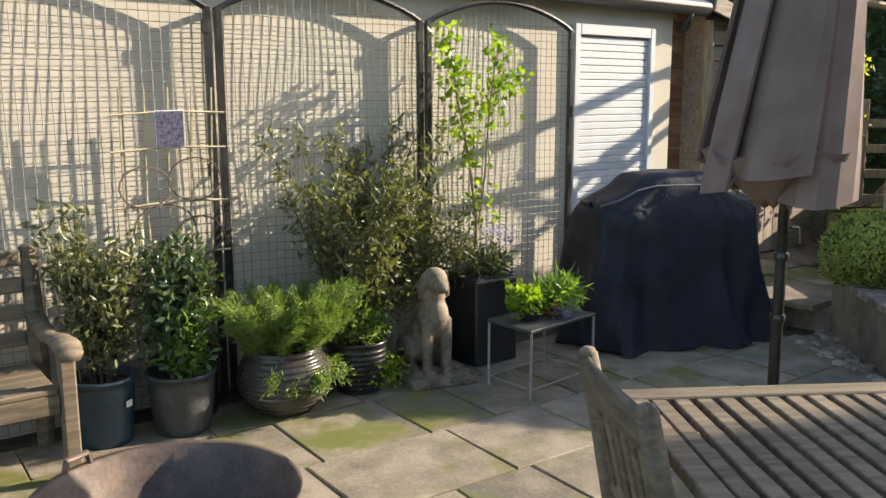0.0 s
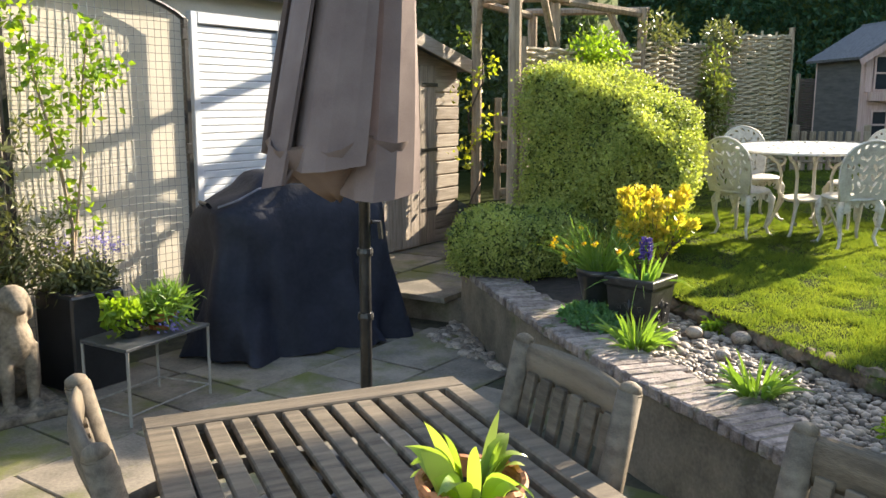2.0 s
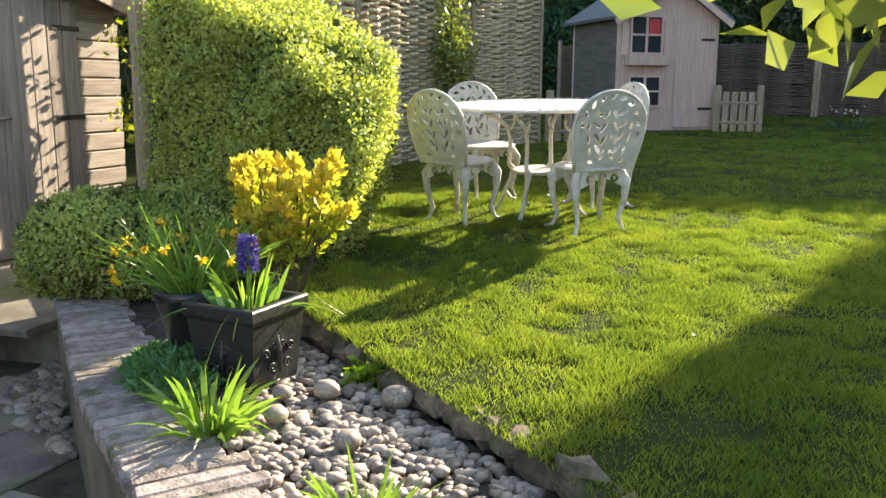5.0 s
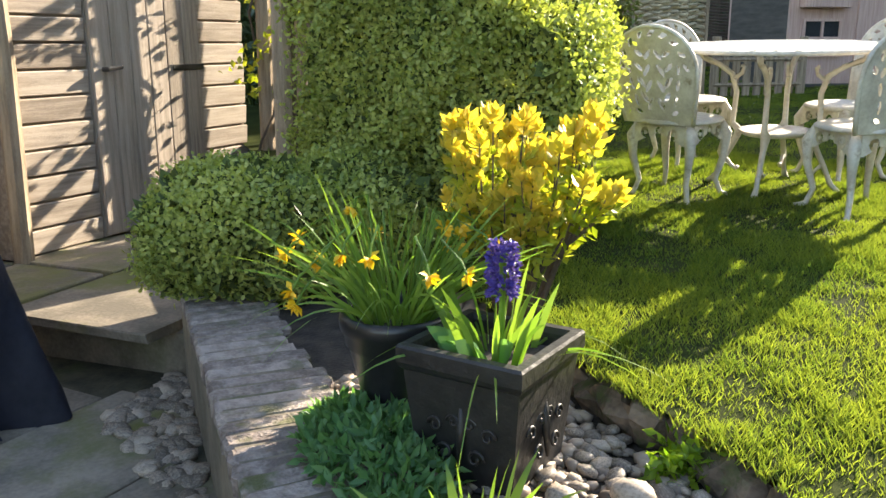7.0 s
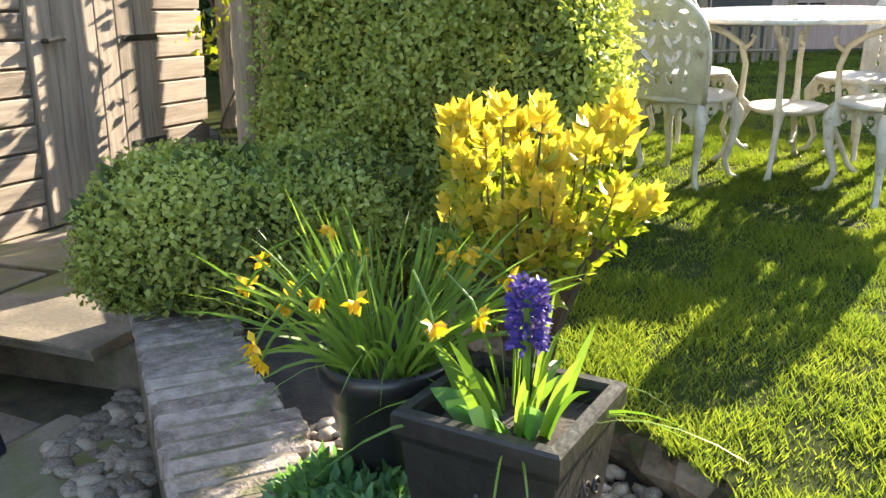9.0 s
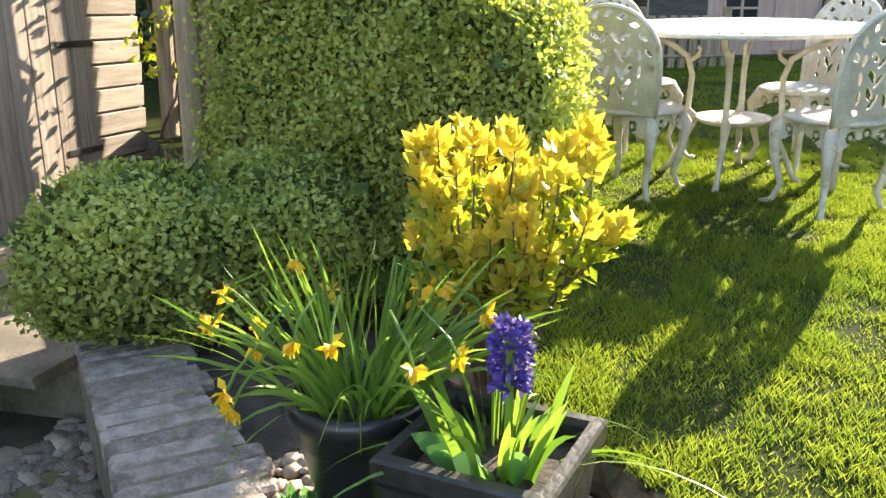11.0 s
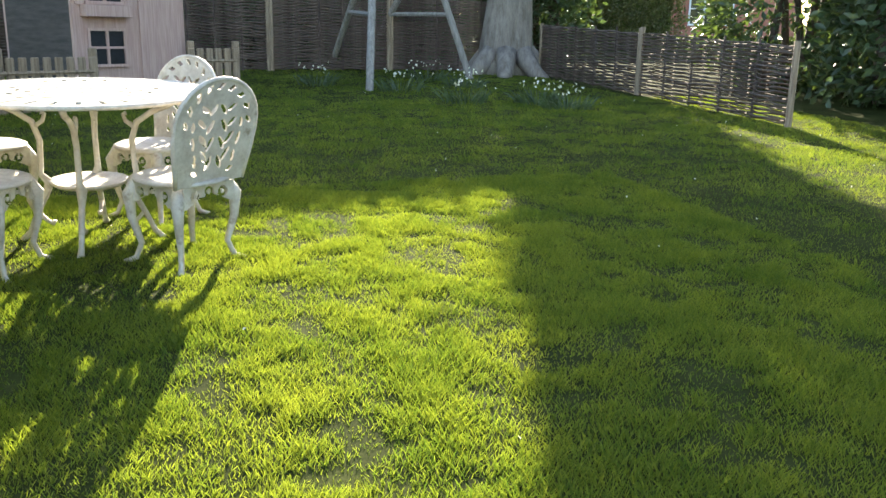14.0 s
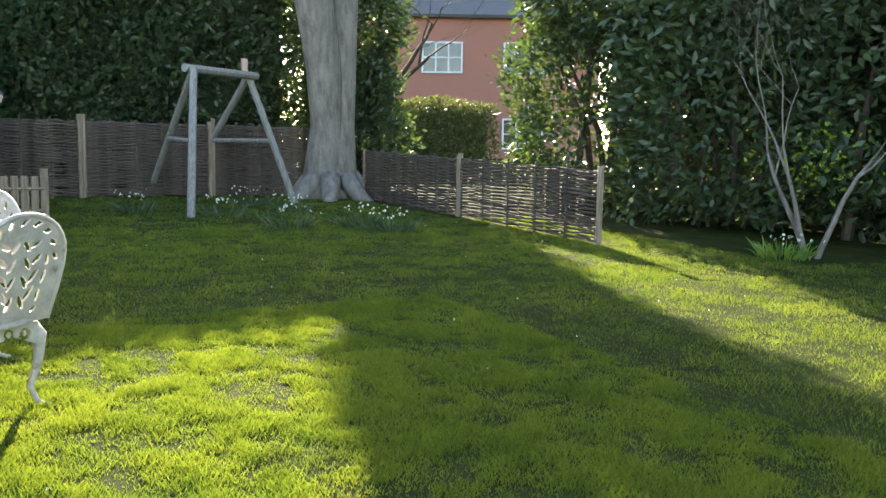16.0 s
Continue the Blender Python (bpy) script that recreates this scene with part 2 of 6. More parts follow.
M["daffodil"] = leaf_material("yellow_petals", (0.62, 0.38, 0.02), (0.78, 0.54, 0.04), 0.35, 0.5)
M["white_petal"] = leaf_material("white_petals", (0.65, 0.65, 0.6), (0.8, 0.8, 0.75), 0.3, 0.5)

# ---- shape helpers ----


def part(name, bm, mat, parent=None, label="", smooth=False):
    """Links a bmesh as one mesh object, under parent where one is given."""
    me = bpy.data.meshes.new(name)
    bm.to_mesh(me)
    bm.free()
    me.materials.append(mat)
    if smooth:
        me.shade_smooth()
    ob = new(name, me)
    ob.parent = parent
    if label:
        ob["label"] = label
    return ob


def raw(name, verts, faces, mat, parent=None, label="", smooth=False):
    me = bpy.data.meshes.new(name)
    me.from_pydata(verts, [], faces)
    me.materials.append(mat)
    if smooth:
        me.shade_smooth()
    ob = new(name, me)
    ob.parent = parent
    if label:
        ob["label"] = label
    return ob


def thing(name, label, category, at=(0, 0, 0), rz=0.0, group="", kind=""):
    e = new(name)
    e.matrix_basis = pose(*at, 0, 0, rz)
    e.empty_display_size = 0.1
    return tagged(e, label, category, group, kind)


def add_box(bm, x0, x1, y0, y1, z0, z1, bevel=0.0, m=None):
    r = bmesh.ops.create_cube(bm, size=1)
    vs = r["verts"]
    bmesh.ops.scale(bm, vec=(x1 - x0, y1 - y0, z1 - z0), verts=vs)
    bmesh.ops.translate(bm, vec=((x0 + x1) / 2, (y0 + y1) / 2, (z0 + z1) / 2), verts=vs)
    if bevel:
        es = list({e for v in vs for e in v.link_edges})
        vs = list({v for f in bmesh.ops.bevel(bm, geom=es, offset=bevel, segments=1, affect="EDGES")["faces"] for v in f.verts} | {v for v in vs if v.is_valid})
    if m:
        bmesh.ops.transform(bm, matrix=m, verts=vs)
    return vs


def boxed(x0, x1, y0, y1, z0, z1, bevel=0.0, m=None):
    bm = bmesh.new()
    add_box(bm, x0, x1, y0, y1, z0, z1, bevel, m)
    return bm


def sweep(bm, pts, radii, sides=6, cap=True, flat=1.0):
    """A tube along pts; radii one number or one per point; flat squeezes it along its second axis."""
    pts = [Vector(p) for p in pts]
    if not hasattr(radii, "__len__"):
        radii = [radii] * len(pts)
    up = Vector((0, 0, 1))
    rings = []
    side = None
    for i, p in enumerate(pts):
        d = (pts[min(i + 1, len(pts) - 1)] - pts[max(i - 1, 0)]).normalized()
        if side is None:
            side = d.cross(up) if abs(d.z) < 0.95 else d.cross(Vector((1, 0, 0)))
        side = (side - d * side.dot(d)).normalized()
        o = d.cross(side)
        rings.append([bm.verts.new(p + (side * math.cos(a) + o * math.sin(a) * flat) * radii[i]) for a in [2 * math.pi * k / sides for k in range(sides)]])
    for a, b in zip(rings, rings[1:]):
        for k in range(sides):
            bm.faces.new((a[k], a[(k + 1) % sides], b[(k + 1) % sides], b[k]))
    if cap:
        bm.faces.new(rings[0][::-1])
        bm.faces.new(rings[-1])


def swept(pts, radii, sides=6, flat=1.0):
    bm = bmesh.new()
    sweep(bm, pts, radii, sides, True, flat)
    return bm


def lathe(profile, sides=24, squash=None):
    """A turned shape from (radius, height) pairs."""
    bm = bmesh.new()
    rings = []
    for r, z in profile:
        if r < 1e-5:
            rings.append([bm.verts.new((0, 0, z))])
        else:
            rings.append([bm.verts.new((r * math.cos(2 * math.pi * k / sides), r * math.sin(2 * math.pi * k / sides), z)) for k in range(sides)])
    for a, b in zip(rings, rings[1:]):
        for k in range(sides):
            q = [a[k % len(a)], a[(k + 1) % len(a)], b[(k + 1) % len(b)], b[k % len(b)]]
            q = [v for i, v in enumerate(q) if v not in q[:i]]
            if len(q) > 2:
                bm.faces.new(q)
    return bm


def leaf_mesh(name, mat, base, way, length, width, parent=None, label="", rng=None, fold=0.25, curl=0.0, face=None):
    """Many leaves in one mesh: each a folded six-point blade from its base along its way."""
    rng = rng or np.random.default_rng(1)
    base, way = np.asarray(base, float), np.asarray(way, float)
    n = len(base)
    way /= np.linalg.norm(way, axis=1, keepdims=True) + 1e-9
    length, width = np.broadcast_to(length, n)[:, None], np.broadcast_to(width, n)[:, None]
    ref = rng.normal(size=(n, 3)) if face is None else np.asarray(face, float) + rng.normal(size=(n, 3)) * 0.45
    side = np.cross(way, ref)
    side /= np.linalg.norm(side, axis=1, keepdims=True) + 1e-9
    nor = np.cross(side, way)
    mid = base + way * length * 0.5 + nor * length * curl
    tip = base + way * length
    v = np.stack([base, mid - side * width / 2 + nor * width * fold, mid, mid + side * width / 2 + nor * width * fold, tip], 1).reshape(-1, 3)
    i = np.arange(n)[:, None] * 5
    quads = np.concatenate([i + np.array([[0, 2, 4, 1]]), i + np.array([[0, 3, 4, 2]])], 1).reshape(-1, 4)
    me = bpy.data.meshes.new(name)
    me.vertices.add(len(v))
    me.vertices.foreach_set("co", v.ravel().astype(np.float32))
    me.loops.add(quads.size)
    me.loops.foreach_set("vertex_index", quads.ravel().astype(np.int32))
    me.polygons.add(len(quads))
    me.polygons.foreach_set("loop_start", (np.arange(len(quads)) * 4).astype(np.int32))
    me.update(calc_edges=True)
    me.materials.append(mat)
    ob = new(name, me)
    ob.parent = parent
    if label:
        ob["label"] = label
    return ob


def blades(name, mat, base, way, length, width, bend, parent=None, label="", rng=None, steps=3):
    """Strap leaves or grass: narrow strips that bend over under their weight."""
    rng = rng or np.random.default_rng(2)
    base, way = np.asarray(base, float), np.asarray(way, float)
    n = len(base)
    way /= np.linalg.norm(way, axis=1, keepdims=True) + 1e-9
    length, width, bend = (np.broadcast_to(a, n)[:, None] for a in (length, width, bend))
    out = way * [1, 1, 0]
    out = out / (np.linalg.norm(out, axis=1, keepdims=True) + 1e-6)
    side = np.cross(way, rng.normal(size=(n, 3)) * 0.6 + np.cross(way, out + 1e-3))
    side /= np.linalg.norm(side, axis=1, keepdims=True) + 1e-9
    rows = []
    for k in range(steps + 1):
        u = k / steps
        c = base + way * length * u + (out * 0.35 - np.array([0, 0, 1.0])) * bend * length * u * u
        w = width * (0.75 + 0.5 * u if u < 0.5 else 1.0) * (1 - u ** 3)
        if k < steps:
            rows += [c - side * w / 2, c + side * w / 2]
        else:
            rows.append(c)
    v = np.stack(rows, 1).reshape(-1, 3)
    s = 2 * steps + 1
    loc = [[2 * k, 2 * k + 1, 2 * k + 3, 2 * k + 2] for k in range(steps - 1)] + [[2 * steps - 2, 2 * steps - 1, 2 * steps]]
    flat = np.array([a for q in loc for a in q])
    idx = (np.arange(n)[:, None] * s + flat[None]).ravel()
    starts = np.cumsum([0] + [len(q) for q in loc])
    ls = (np.arange(n)[:, None] * len(flat) + starts[:-1][None]).ravel()
    me = bpy.data.meshes.new(name)
    me.vertices.add(len(v))
    me.vertices.foreach_set("co", v.ravel().astype(np.float32))
    me.loops.add(len(idx))
    me.loops.foreach_set("vertex_index", idx.astype(np.int32))
    me.polygons.add(len(ls))
    me.polygons.foreach_set("loop_start", ls.astype(np.int32))
    me.update(calc_edges=True)
    me.materials.append(mat)
    ob = new(name, me)
    ob.parent = parent
    if label:
        ob["label"] = label
    return ob


def ball_points(rng, n, centre, size, shell=0.5):
    """Points in a lumpy ellipsoid, most of them near its skin."""
    d = rng.normal(size=(n, 3))
    d /= np.linalg.norm(d, axis=1, keepdims=True)
    r = shell + (1 - shell) * rng.random(n) ** 0.6
    lump = 1 + 0.14 * np.sin(d[:, 0] * 5 + centre[0]) * np.sin(d[:, 1] * 6 + 1) + 0.1 * np.sin(d[:, 2] * 9 + centre[1])
    return np.asarray(centre) + d * (r * lump)[:, None] * np.asarray(size), d


def lawn_z(x, y):
    return 0.405 + 0.036 * x


# ---- ground and setting ----
# Retaining wall line: the patio side of the wall, from far to near.
WALL_LINE = [Vector(p) for p in ((3.62, -1.42), (3.17, -1.9), (2.45, -2.66), (1.86, -3.4), (1.4, -4.08), (1.05, -4.75), (0.6, -5.8), (0.1, -7.2))]
WALL_TOP = 0.44


def along(line, s):
    """The point and the direction at a distance s along a polyline."""
    for a, b in zip(line, line[1:]):
        d = (b - a).length
        if s <= d or b is line[-1]:
            return a + (b - a) * (s / d), (b - a).normalized()
        s -= d


def line_length(line):
    return sum((b - a).length for a, b in zip(line, line[1:]))


def offset_line(line, d):
    """The polyline moved d to its left."""
    out = []
    for i, p in enumerate(line):
        t = (line[min(i + 1, len(line) - 1)] - line[max(i - 1, 0)]).normalized()
        out.append(p + Vector((-t.y, t.x)) * d)
    return out


def ribbon(name, left, right, z0, z1, mat, label, category, kind="structure"):
    """A solid band between two polylines."""
    bm = bmesh.new()
    rows = []
    for a, b in zip(left, right):
        rows.append([bm.verts.new((a.x, a.y, z0)), bm.verts.new((a.x, a.y, z1)), bm.verts.new((b.x, b.y, z1)), bm.verts.new((b.x, b.y, z0))])
    for p, q in zip(rows, rows[1:]):
        for k in range(4):
            bm.faces.new((p[k], p[(k + 1) % 4], q[(k + 1) % 4], q[k]))
    bm.faces.new(rows[0][::-1])
    bm.faces.new(rows[-1])
    bmesh.ops.recalc_face_normals(bm, faces=bm.faces)
    return tagged(part(name, bm, mat), label, category, "", kind)


WALL_BACK = offset_line(WALL_LINE, 0.23)
BED_BACK = [Vector(p) for p in ((4.0, -2.0), (3.75, -2.45), (3.12, -3.18), (2.62, -3.8), (2.17, -4.38), (1.86, -4.8), (1.5, -5.9), (1.1, -7.3))]

ground = tagged(part("ground", boxed(-300, 300, -300, 300, -0.5, -0.008), M["joint"]), "mossy earth under the paving", "ground", "", "structure")
bm = bmesh.new()
lawn_edge = [Vector((-4.0, -40.0)), Vector((-0.6, -12.0)), *BED_BACK[::-1], Vector((6.2, 0.4)), Vector((6.6, 2.5))]
rows = []
for p in lawn_edge:
    rows.append([bm.verts.new((p.x + (60 - p.x) * u, p.y * (1 - u) + u * (p.y * 3 + 4), lawn_z(p.x + (60 - p.x) * u, 0))) for u in (0, 0.1, 0.3, 1)])
for a, b in zip(rows, rows[1:]):
    for k in range(3):
        bm.faces.new((a[k], a[k + 1], b[k + 1], b[k]))
bmesh.ops.recalc_face_normals(bm, faces=bm.faces)
lawn = tagged(part("lawn_ground", bm, M["turf"]), "turf of the sloping garden lawn", "ground", "", "structure")
wall_core = ribbon("retaining_wall", WALL_LINE, WALL_BACK, -0.05, WALL_TOP - 0.006, M["wall_face"], "old rendered retaining wall with moss stains", "wall")
bed = ribbon("gravel_bed", WALL_BACK, BED_BACK, -0.05, 0.41, M["soil"], "dark soil bed under pebbles", "ground")

house_wall = tagged(part("wall_north", boxed(-5.5, 3.66, 0.09, 0.35, -0.05, 2.62), M["render_wall"]), "cream rendered garage wall in dappled sun", "wall", "", "structure")


# ---- garage wall: cage frames, roller door, gutter ----
door = thing("door_1", "white roller shutter door in a white frame", "door", (2.5, 0.09, 0), kind="structure")
for x0, x1, z0, z1 in ((0.0, 0.06, 0.05, 2.2), (0.84, 0.9, 0.05, 2.2), (0.06, 0.84, 2.12, 2.2)):
    part("door_frame", boxed(x0, x1, -0.05, -0.002, z0, z1, 0.006), M["white_paint"], door)
slat = boxed(0.062, 0.838, -0.028, -0.008, 0, 0.05, 0.006)
slat_me = part("slat", slat, M["white_paint"], door).data
for k in range(1, 39):
    o = new("slat", slat_me)
    o.parent = door
    o.location = (0, 0, 0.065 + k * 0.0525)
door.children[3].location.z = 0.065

roof_edge = thing("gutter", "black plastic gutter along the garage eaves", "gutter", (0, 0, 0), kind="structure")
bm = bmesh.new()
sweep(bm, [(-5.5, -0.02, 2.42), (3.95, -0.02, 2.38)], 0.06, 10)
part("gutter_trough", bm, M["black_plastic"], roof_edge, smooth=True)
part("fascia", boxed(-5.5, 3.85, 0.045, 0.088, 2.36, 2.56, 0.004), M["black_plastic"], roof_edge)
part("downpipe", swept([(3.75, -0.02, 2.36), (3.74, 0.0, 2.28), (3.72, 0.03, 2.2)], 0.035, 8), M["black_plastic"], roof_edge, smooth=True)
part("garage_roof", boxed(-5.6, 3.9, -0.05, 3.5, 2.62, 2.7), M["felt"], roof_edge)


def cage_panel(x0, x1):
    """A steel frame with an arched top, filled with square wire mesh."""
    t = thing("wire_cage_panel", "arched steel frame panel filled with square wire mesh", "trellis", (x0, -0.01, 0), group="wire cage panels")
    w, top, rise = x1 - x0, 2.12, 0.17

    def crest(x):
        return top + rise * math.sin(math.pi * min(max(x / w, 0), 1)) ** 0.8
    for x in (0.02, w - 0.02):
        part("post", boxed(x - 0.018, x + 0.018, -0.018, 0.018, 0.0, top + 0.02, 0.003), M["iron_black"], t)
    bm = bmesh.new()
    sweep(bm, [(w * k / 16, 0, crest(w * k / 16)) for k in range(17)], 0.018, 6)
    part("arch_bar", bm, M["iron_black"], t)
    bm = bmesh.new()
    rng = random.Random(int(x0 * 10))
    n = int(w / 0.052)
    ph = rng.uniform(0, 6)

    def bulge(x, z):
        return math.sin(math.pi * x / w) * math.sin(z * 2.1 + ph) * math.sin(x * 4.3 + z * 1.3 + ph)
    for k in range(1, n):
        x = w * k / n
        sweep(bm, [(x + 0.012 * bulge(x, z * 2.2) + rng.uniform(-0.002, 0.002), 0.02 * bulge(x, z * 2.2), z * crest(x)) for z in np.linspace(0.01, 1.0, 12)], 0.0023, 4, False)
    for k in range(1, 44):
        z = 0.05 * k
        xs = [w * j / 16 for j in range(17) if crest(w * j / 16) > z]
        if len(xs) > 1:
            sweep(bm, [(x, 0.004 + 0.02 * bulge(x, z), z + 0.012 * bulge(x + 0.4, z) + rng.uniform(-0.002, 0.002)) for x in xs], 0.0023, 4, False)
    part("wire_mesh", bm, M["wire"], t)
    for z in (0.55, 1.25, 2.0):
        part("hinge", boxed(w - 0.06, w - 0.02, -0.03, -0.016, z, z + 0.07, 0.003), M["iron_black"], t)
    return t


for x0, x1 in ((-4.4, -3.05), (-3.03, -1.66), (-1.64, -0.29), (-0.27, 1.09), (1.11, 2.42)):
    cage_panel(x0, x1)

# ---- shed behind the step ----
shed = thing("garden_shed", "weathered shiplap garden shed with a plank door", "shed", (4.1, 0.1, 0.2))


def shed_run(x0, x1, z0, z1, parent, mat, name="board", step=0.135, y=0.0):
    me = part(name, boxed(0, x1 - x0, -0.018, 0, 0, step - 0.012, 0.005), mat, parent)
    k, z = 0, z0
    while z < z1 - 0.03:
        o = me if k == 0 else new(name, me.data)
        o.parent = parent
        o.matrix_basis = pose(x0, y, z, 4 + (k % 3) * 0.5)
        z += step
        k += 1


shed_run(0.03, 0.54, 0.02, 1.99, shed, M["shed_wood"])
shed_run(1.42, 1.86, 0.02, 1.65, shed, M["shed_wood"])
part("corner_post", swept([(0.0, -0.04, 0), (0.02, -0.04, 1), (-0.01, -0.04, 2.10)], 0.05, 8), M["post_wood"], shed)
sdoor = part("shed_door", boxed(0.55, 1.41, -0.02, 0, 0.02, 1.745), M["shed_door"], shed)
plank = part("plank", boxed(0, 0.138, -0.022, 0, 0, 1.72, 0.004), M["shed_door"], sdoor)
plank.location = (0.555, -0.0215, 0.03)
for k in range(1, 6):
    o = new("plank", plank.data)
    o.parent = sdoor
    o.location = (0.555 + k * 0.1425, -0.0215, 0.03)
part("handle", swept([(0.62, -0.05, 0.95), (0.62, -0.085, 0.95), (0.72, -0.085, 0.96)], 0.014, 6), M["iron_black"], sdoor, "black iron handle")
for z in (0.35, 0.93, 1.55):
    part("hinge", boxed(1.16, 1.43, -0.05, -0.0445, z, z + 0.035, 0.002), M["iron_black"], sdoor, "black strap hinge")
# Lean-to roof, falling towards the gate.
FALL = 13.37
bm = boxed(-0.12, 2.06, -0.16, 2.0, 0, 0.05, 0.004)
bmesh.ops.transform(bm, matrix=pose(0, 0, 2.187, 0, FALL), verts=bm.verts)
part("roof", bm, M["felt"], shed)
bm = boxed(-0.12, 2.06, -0.185, -0.162, -0.06, 0.07, 0.004)
bmesh.ops.transform(bm, matrix=pose(0, 0, 2.187, 0, FALL), verts=bm.verts)
part("fascia_board", bm, M["shed_wood"], shed)
bm = bmesh.new()
top = [(0.0, 2.177), (1.86, 1.735)]
vs = [bm.verts.new((x, y, z)) for y in (0.004, 1.9) for x, z in ((0, 0), (1.86, 0), top[1], top[0])]
for q in ((0, 1, 2, 3), (7, 6, 5, 4), (0, 4, 5, 1), (1, 5, 6, 2), (2, 6, 7, 3), (3, 7, 4, 0)):
    bm.faces.new([vs[i] for i in q])
part("shed_body", bm, M["shed_wood"], shed)

fence = thing("board_fence", "brown horizontal board fence between garage and shed", "fence", (3.64, 0.3, 0))
b0 = part("board", boxed(0, 0.6, 0, 0.02, 0, 0.125, 0.004), M["brown_boards"], fence)
for k in range(1, 18):
    o = new("board", b0.data)
    o.parent = fence
    o.matrix_basis = pose(0, 0, 0.02 + 0.135 * k, -4)

# ---- raised step and clipped hedges ----
step = thing("stone_step", "stone slab step up to the shed", "step", (0, 0, 0), kind="structure")
bm = bmesh.new()
vs = [bm.verts.new((x, y, 0.17)) for x, y in ((3.5, 0.05), (3.66, -1.42), (4.9, -1.0), (6.3, -0.6), (6.3, 0.3), (4.1, 0.3))]
f = bm.faces.new(vs)
r = bmesh.ops.extrude_face_region(bm, geom=[f])
bmesh.ops.translate(bm, vec=(0, 0, -0.22), verts=[v for v in r["geom"] if isinstance(v, bmesh.types.BMVert)])
bmesh.ops.recalc_face_normals(bm, faces=bm.faces)
part("step_riser", bm, M["wall_face"], step)


def hedge_shape(name, label, inside, box, n, seed, mat=None, size=0.025, core=None, group=""):
    """A clipped hedge: points near the skin of a solid given by inside(p) > 0, with small leaves, and shade-coloured
    filler leaves within.
    """
    rng = np.random.default_rng(seed)
    t = thing(name, label, "hedge", ((box[0] + box[1]) / 2, (box[2] + box[3]) / 2, box[4]), group=group)
    org = np.array([(box[0] + box[1]) / 2, (box[2] + box[3]) / 2, box[4]])
    p = rng.random((n * 8, 3)) * [box[1] - box[0], box[3] - box[2], box[5] - box[4]] + [box[0], box[2], box[4]]
    d = inside(p)
    jit = rng.normal(size=len(p)) * 0.026 + 0.04 * np.sin(p[:, 0] * 9) * np.sin(p[:, 1] * 8 + p[:, 2] * 9)
    keep = (d + jit > 0) & (d + jit < 0.09)
    p = p[keep][:n]
    e = 0.02
    g = np.stack([inside(p + np.eye(3)[k] * e) - inside(p - np.eye(3)[k] * e) for k in range(3)], 1)
    g /= np.linalg.norm(g, axis=1, keepdims=True) + 1e-9
    way = -g * 0.25 + rng.normal(size=p.shape) * 0.8 + [0, 0, 0.25]
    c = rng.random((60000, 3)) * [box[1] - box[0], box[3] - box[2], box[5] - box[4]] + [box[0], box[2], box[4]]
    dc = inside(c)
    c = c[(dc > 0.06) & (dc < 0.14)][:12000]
    leaf_mesh("inner_growth", M["core"], c - org, rng.normal(size=c.shape), 0.09, 0.07, t, "dark filler leaves coloured as the shade inside", rng=rng)
    leaf_mesh("leaves", mat or M["privet"], p - org, way, size * (0.7 + 0.6 * rng.random(len(p))), size * 0.68, t, rng=rng, face=-g)
    return t, org


def privet_inside(p):
    """The big hedge: high at the gate post, sloping down to a rounded nose over the lawn, undercut below it."""
    u, n = np.array([-0.25, -0.97]), np.array([0.97, -0.25])
    q = p[:, :2] - [4.31, -1.5]
    s, w, z = q @ u, q @ n, p[:, 2]
    top = np.interp(s, [0, 0.2, 0.7, 0.95, 1.15, 1.35, 1.5, 1.62], [1.83, 1.86, 1.75, 1.61, 1.45, 1.25, 1.07, 0.9])
    nose = np.interp(z, [0.4, 0.77, 1.1, 1.3], [1.28, 1.41, 1.55, 1.55]) - 0.6 * np.clip(w, 0, 1) - 0.05 * np.abs((w - 0.4) / 0.4) ** 3
    front = w + 0.05 * np.cos(s * 2.0)
    return np.minimum.reduce([top - z, front, 0.8 - w, s - 0.04, nose - s, z - 0.4])


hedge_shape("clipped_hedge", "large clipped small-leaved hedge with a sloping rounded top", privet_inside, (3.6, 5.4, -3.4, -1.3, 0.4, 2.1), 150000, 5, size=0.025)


def low_inside(p):
    q = np.abs((p - [3.62, -1.77, 0.63]) / [0.34, 0.37, 0.24])
    r = np.abs((p - [3.98, -1.95, 0.6]) / [0.34, 0.36, 0.26])
    return (1 - np.minimum((q ** 2.6).sum(1), (r ** 2.6).sum(1)) ** (1 / 2.6)) * 0.45


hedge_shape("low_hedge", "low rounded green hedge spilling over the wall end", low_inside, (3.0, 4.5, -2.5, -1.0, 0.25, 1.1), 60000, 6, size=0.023)


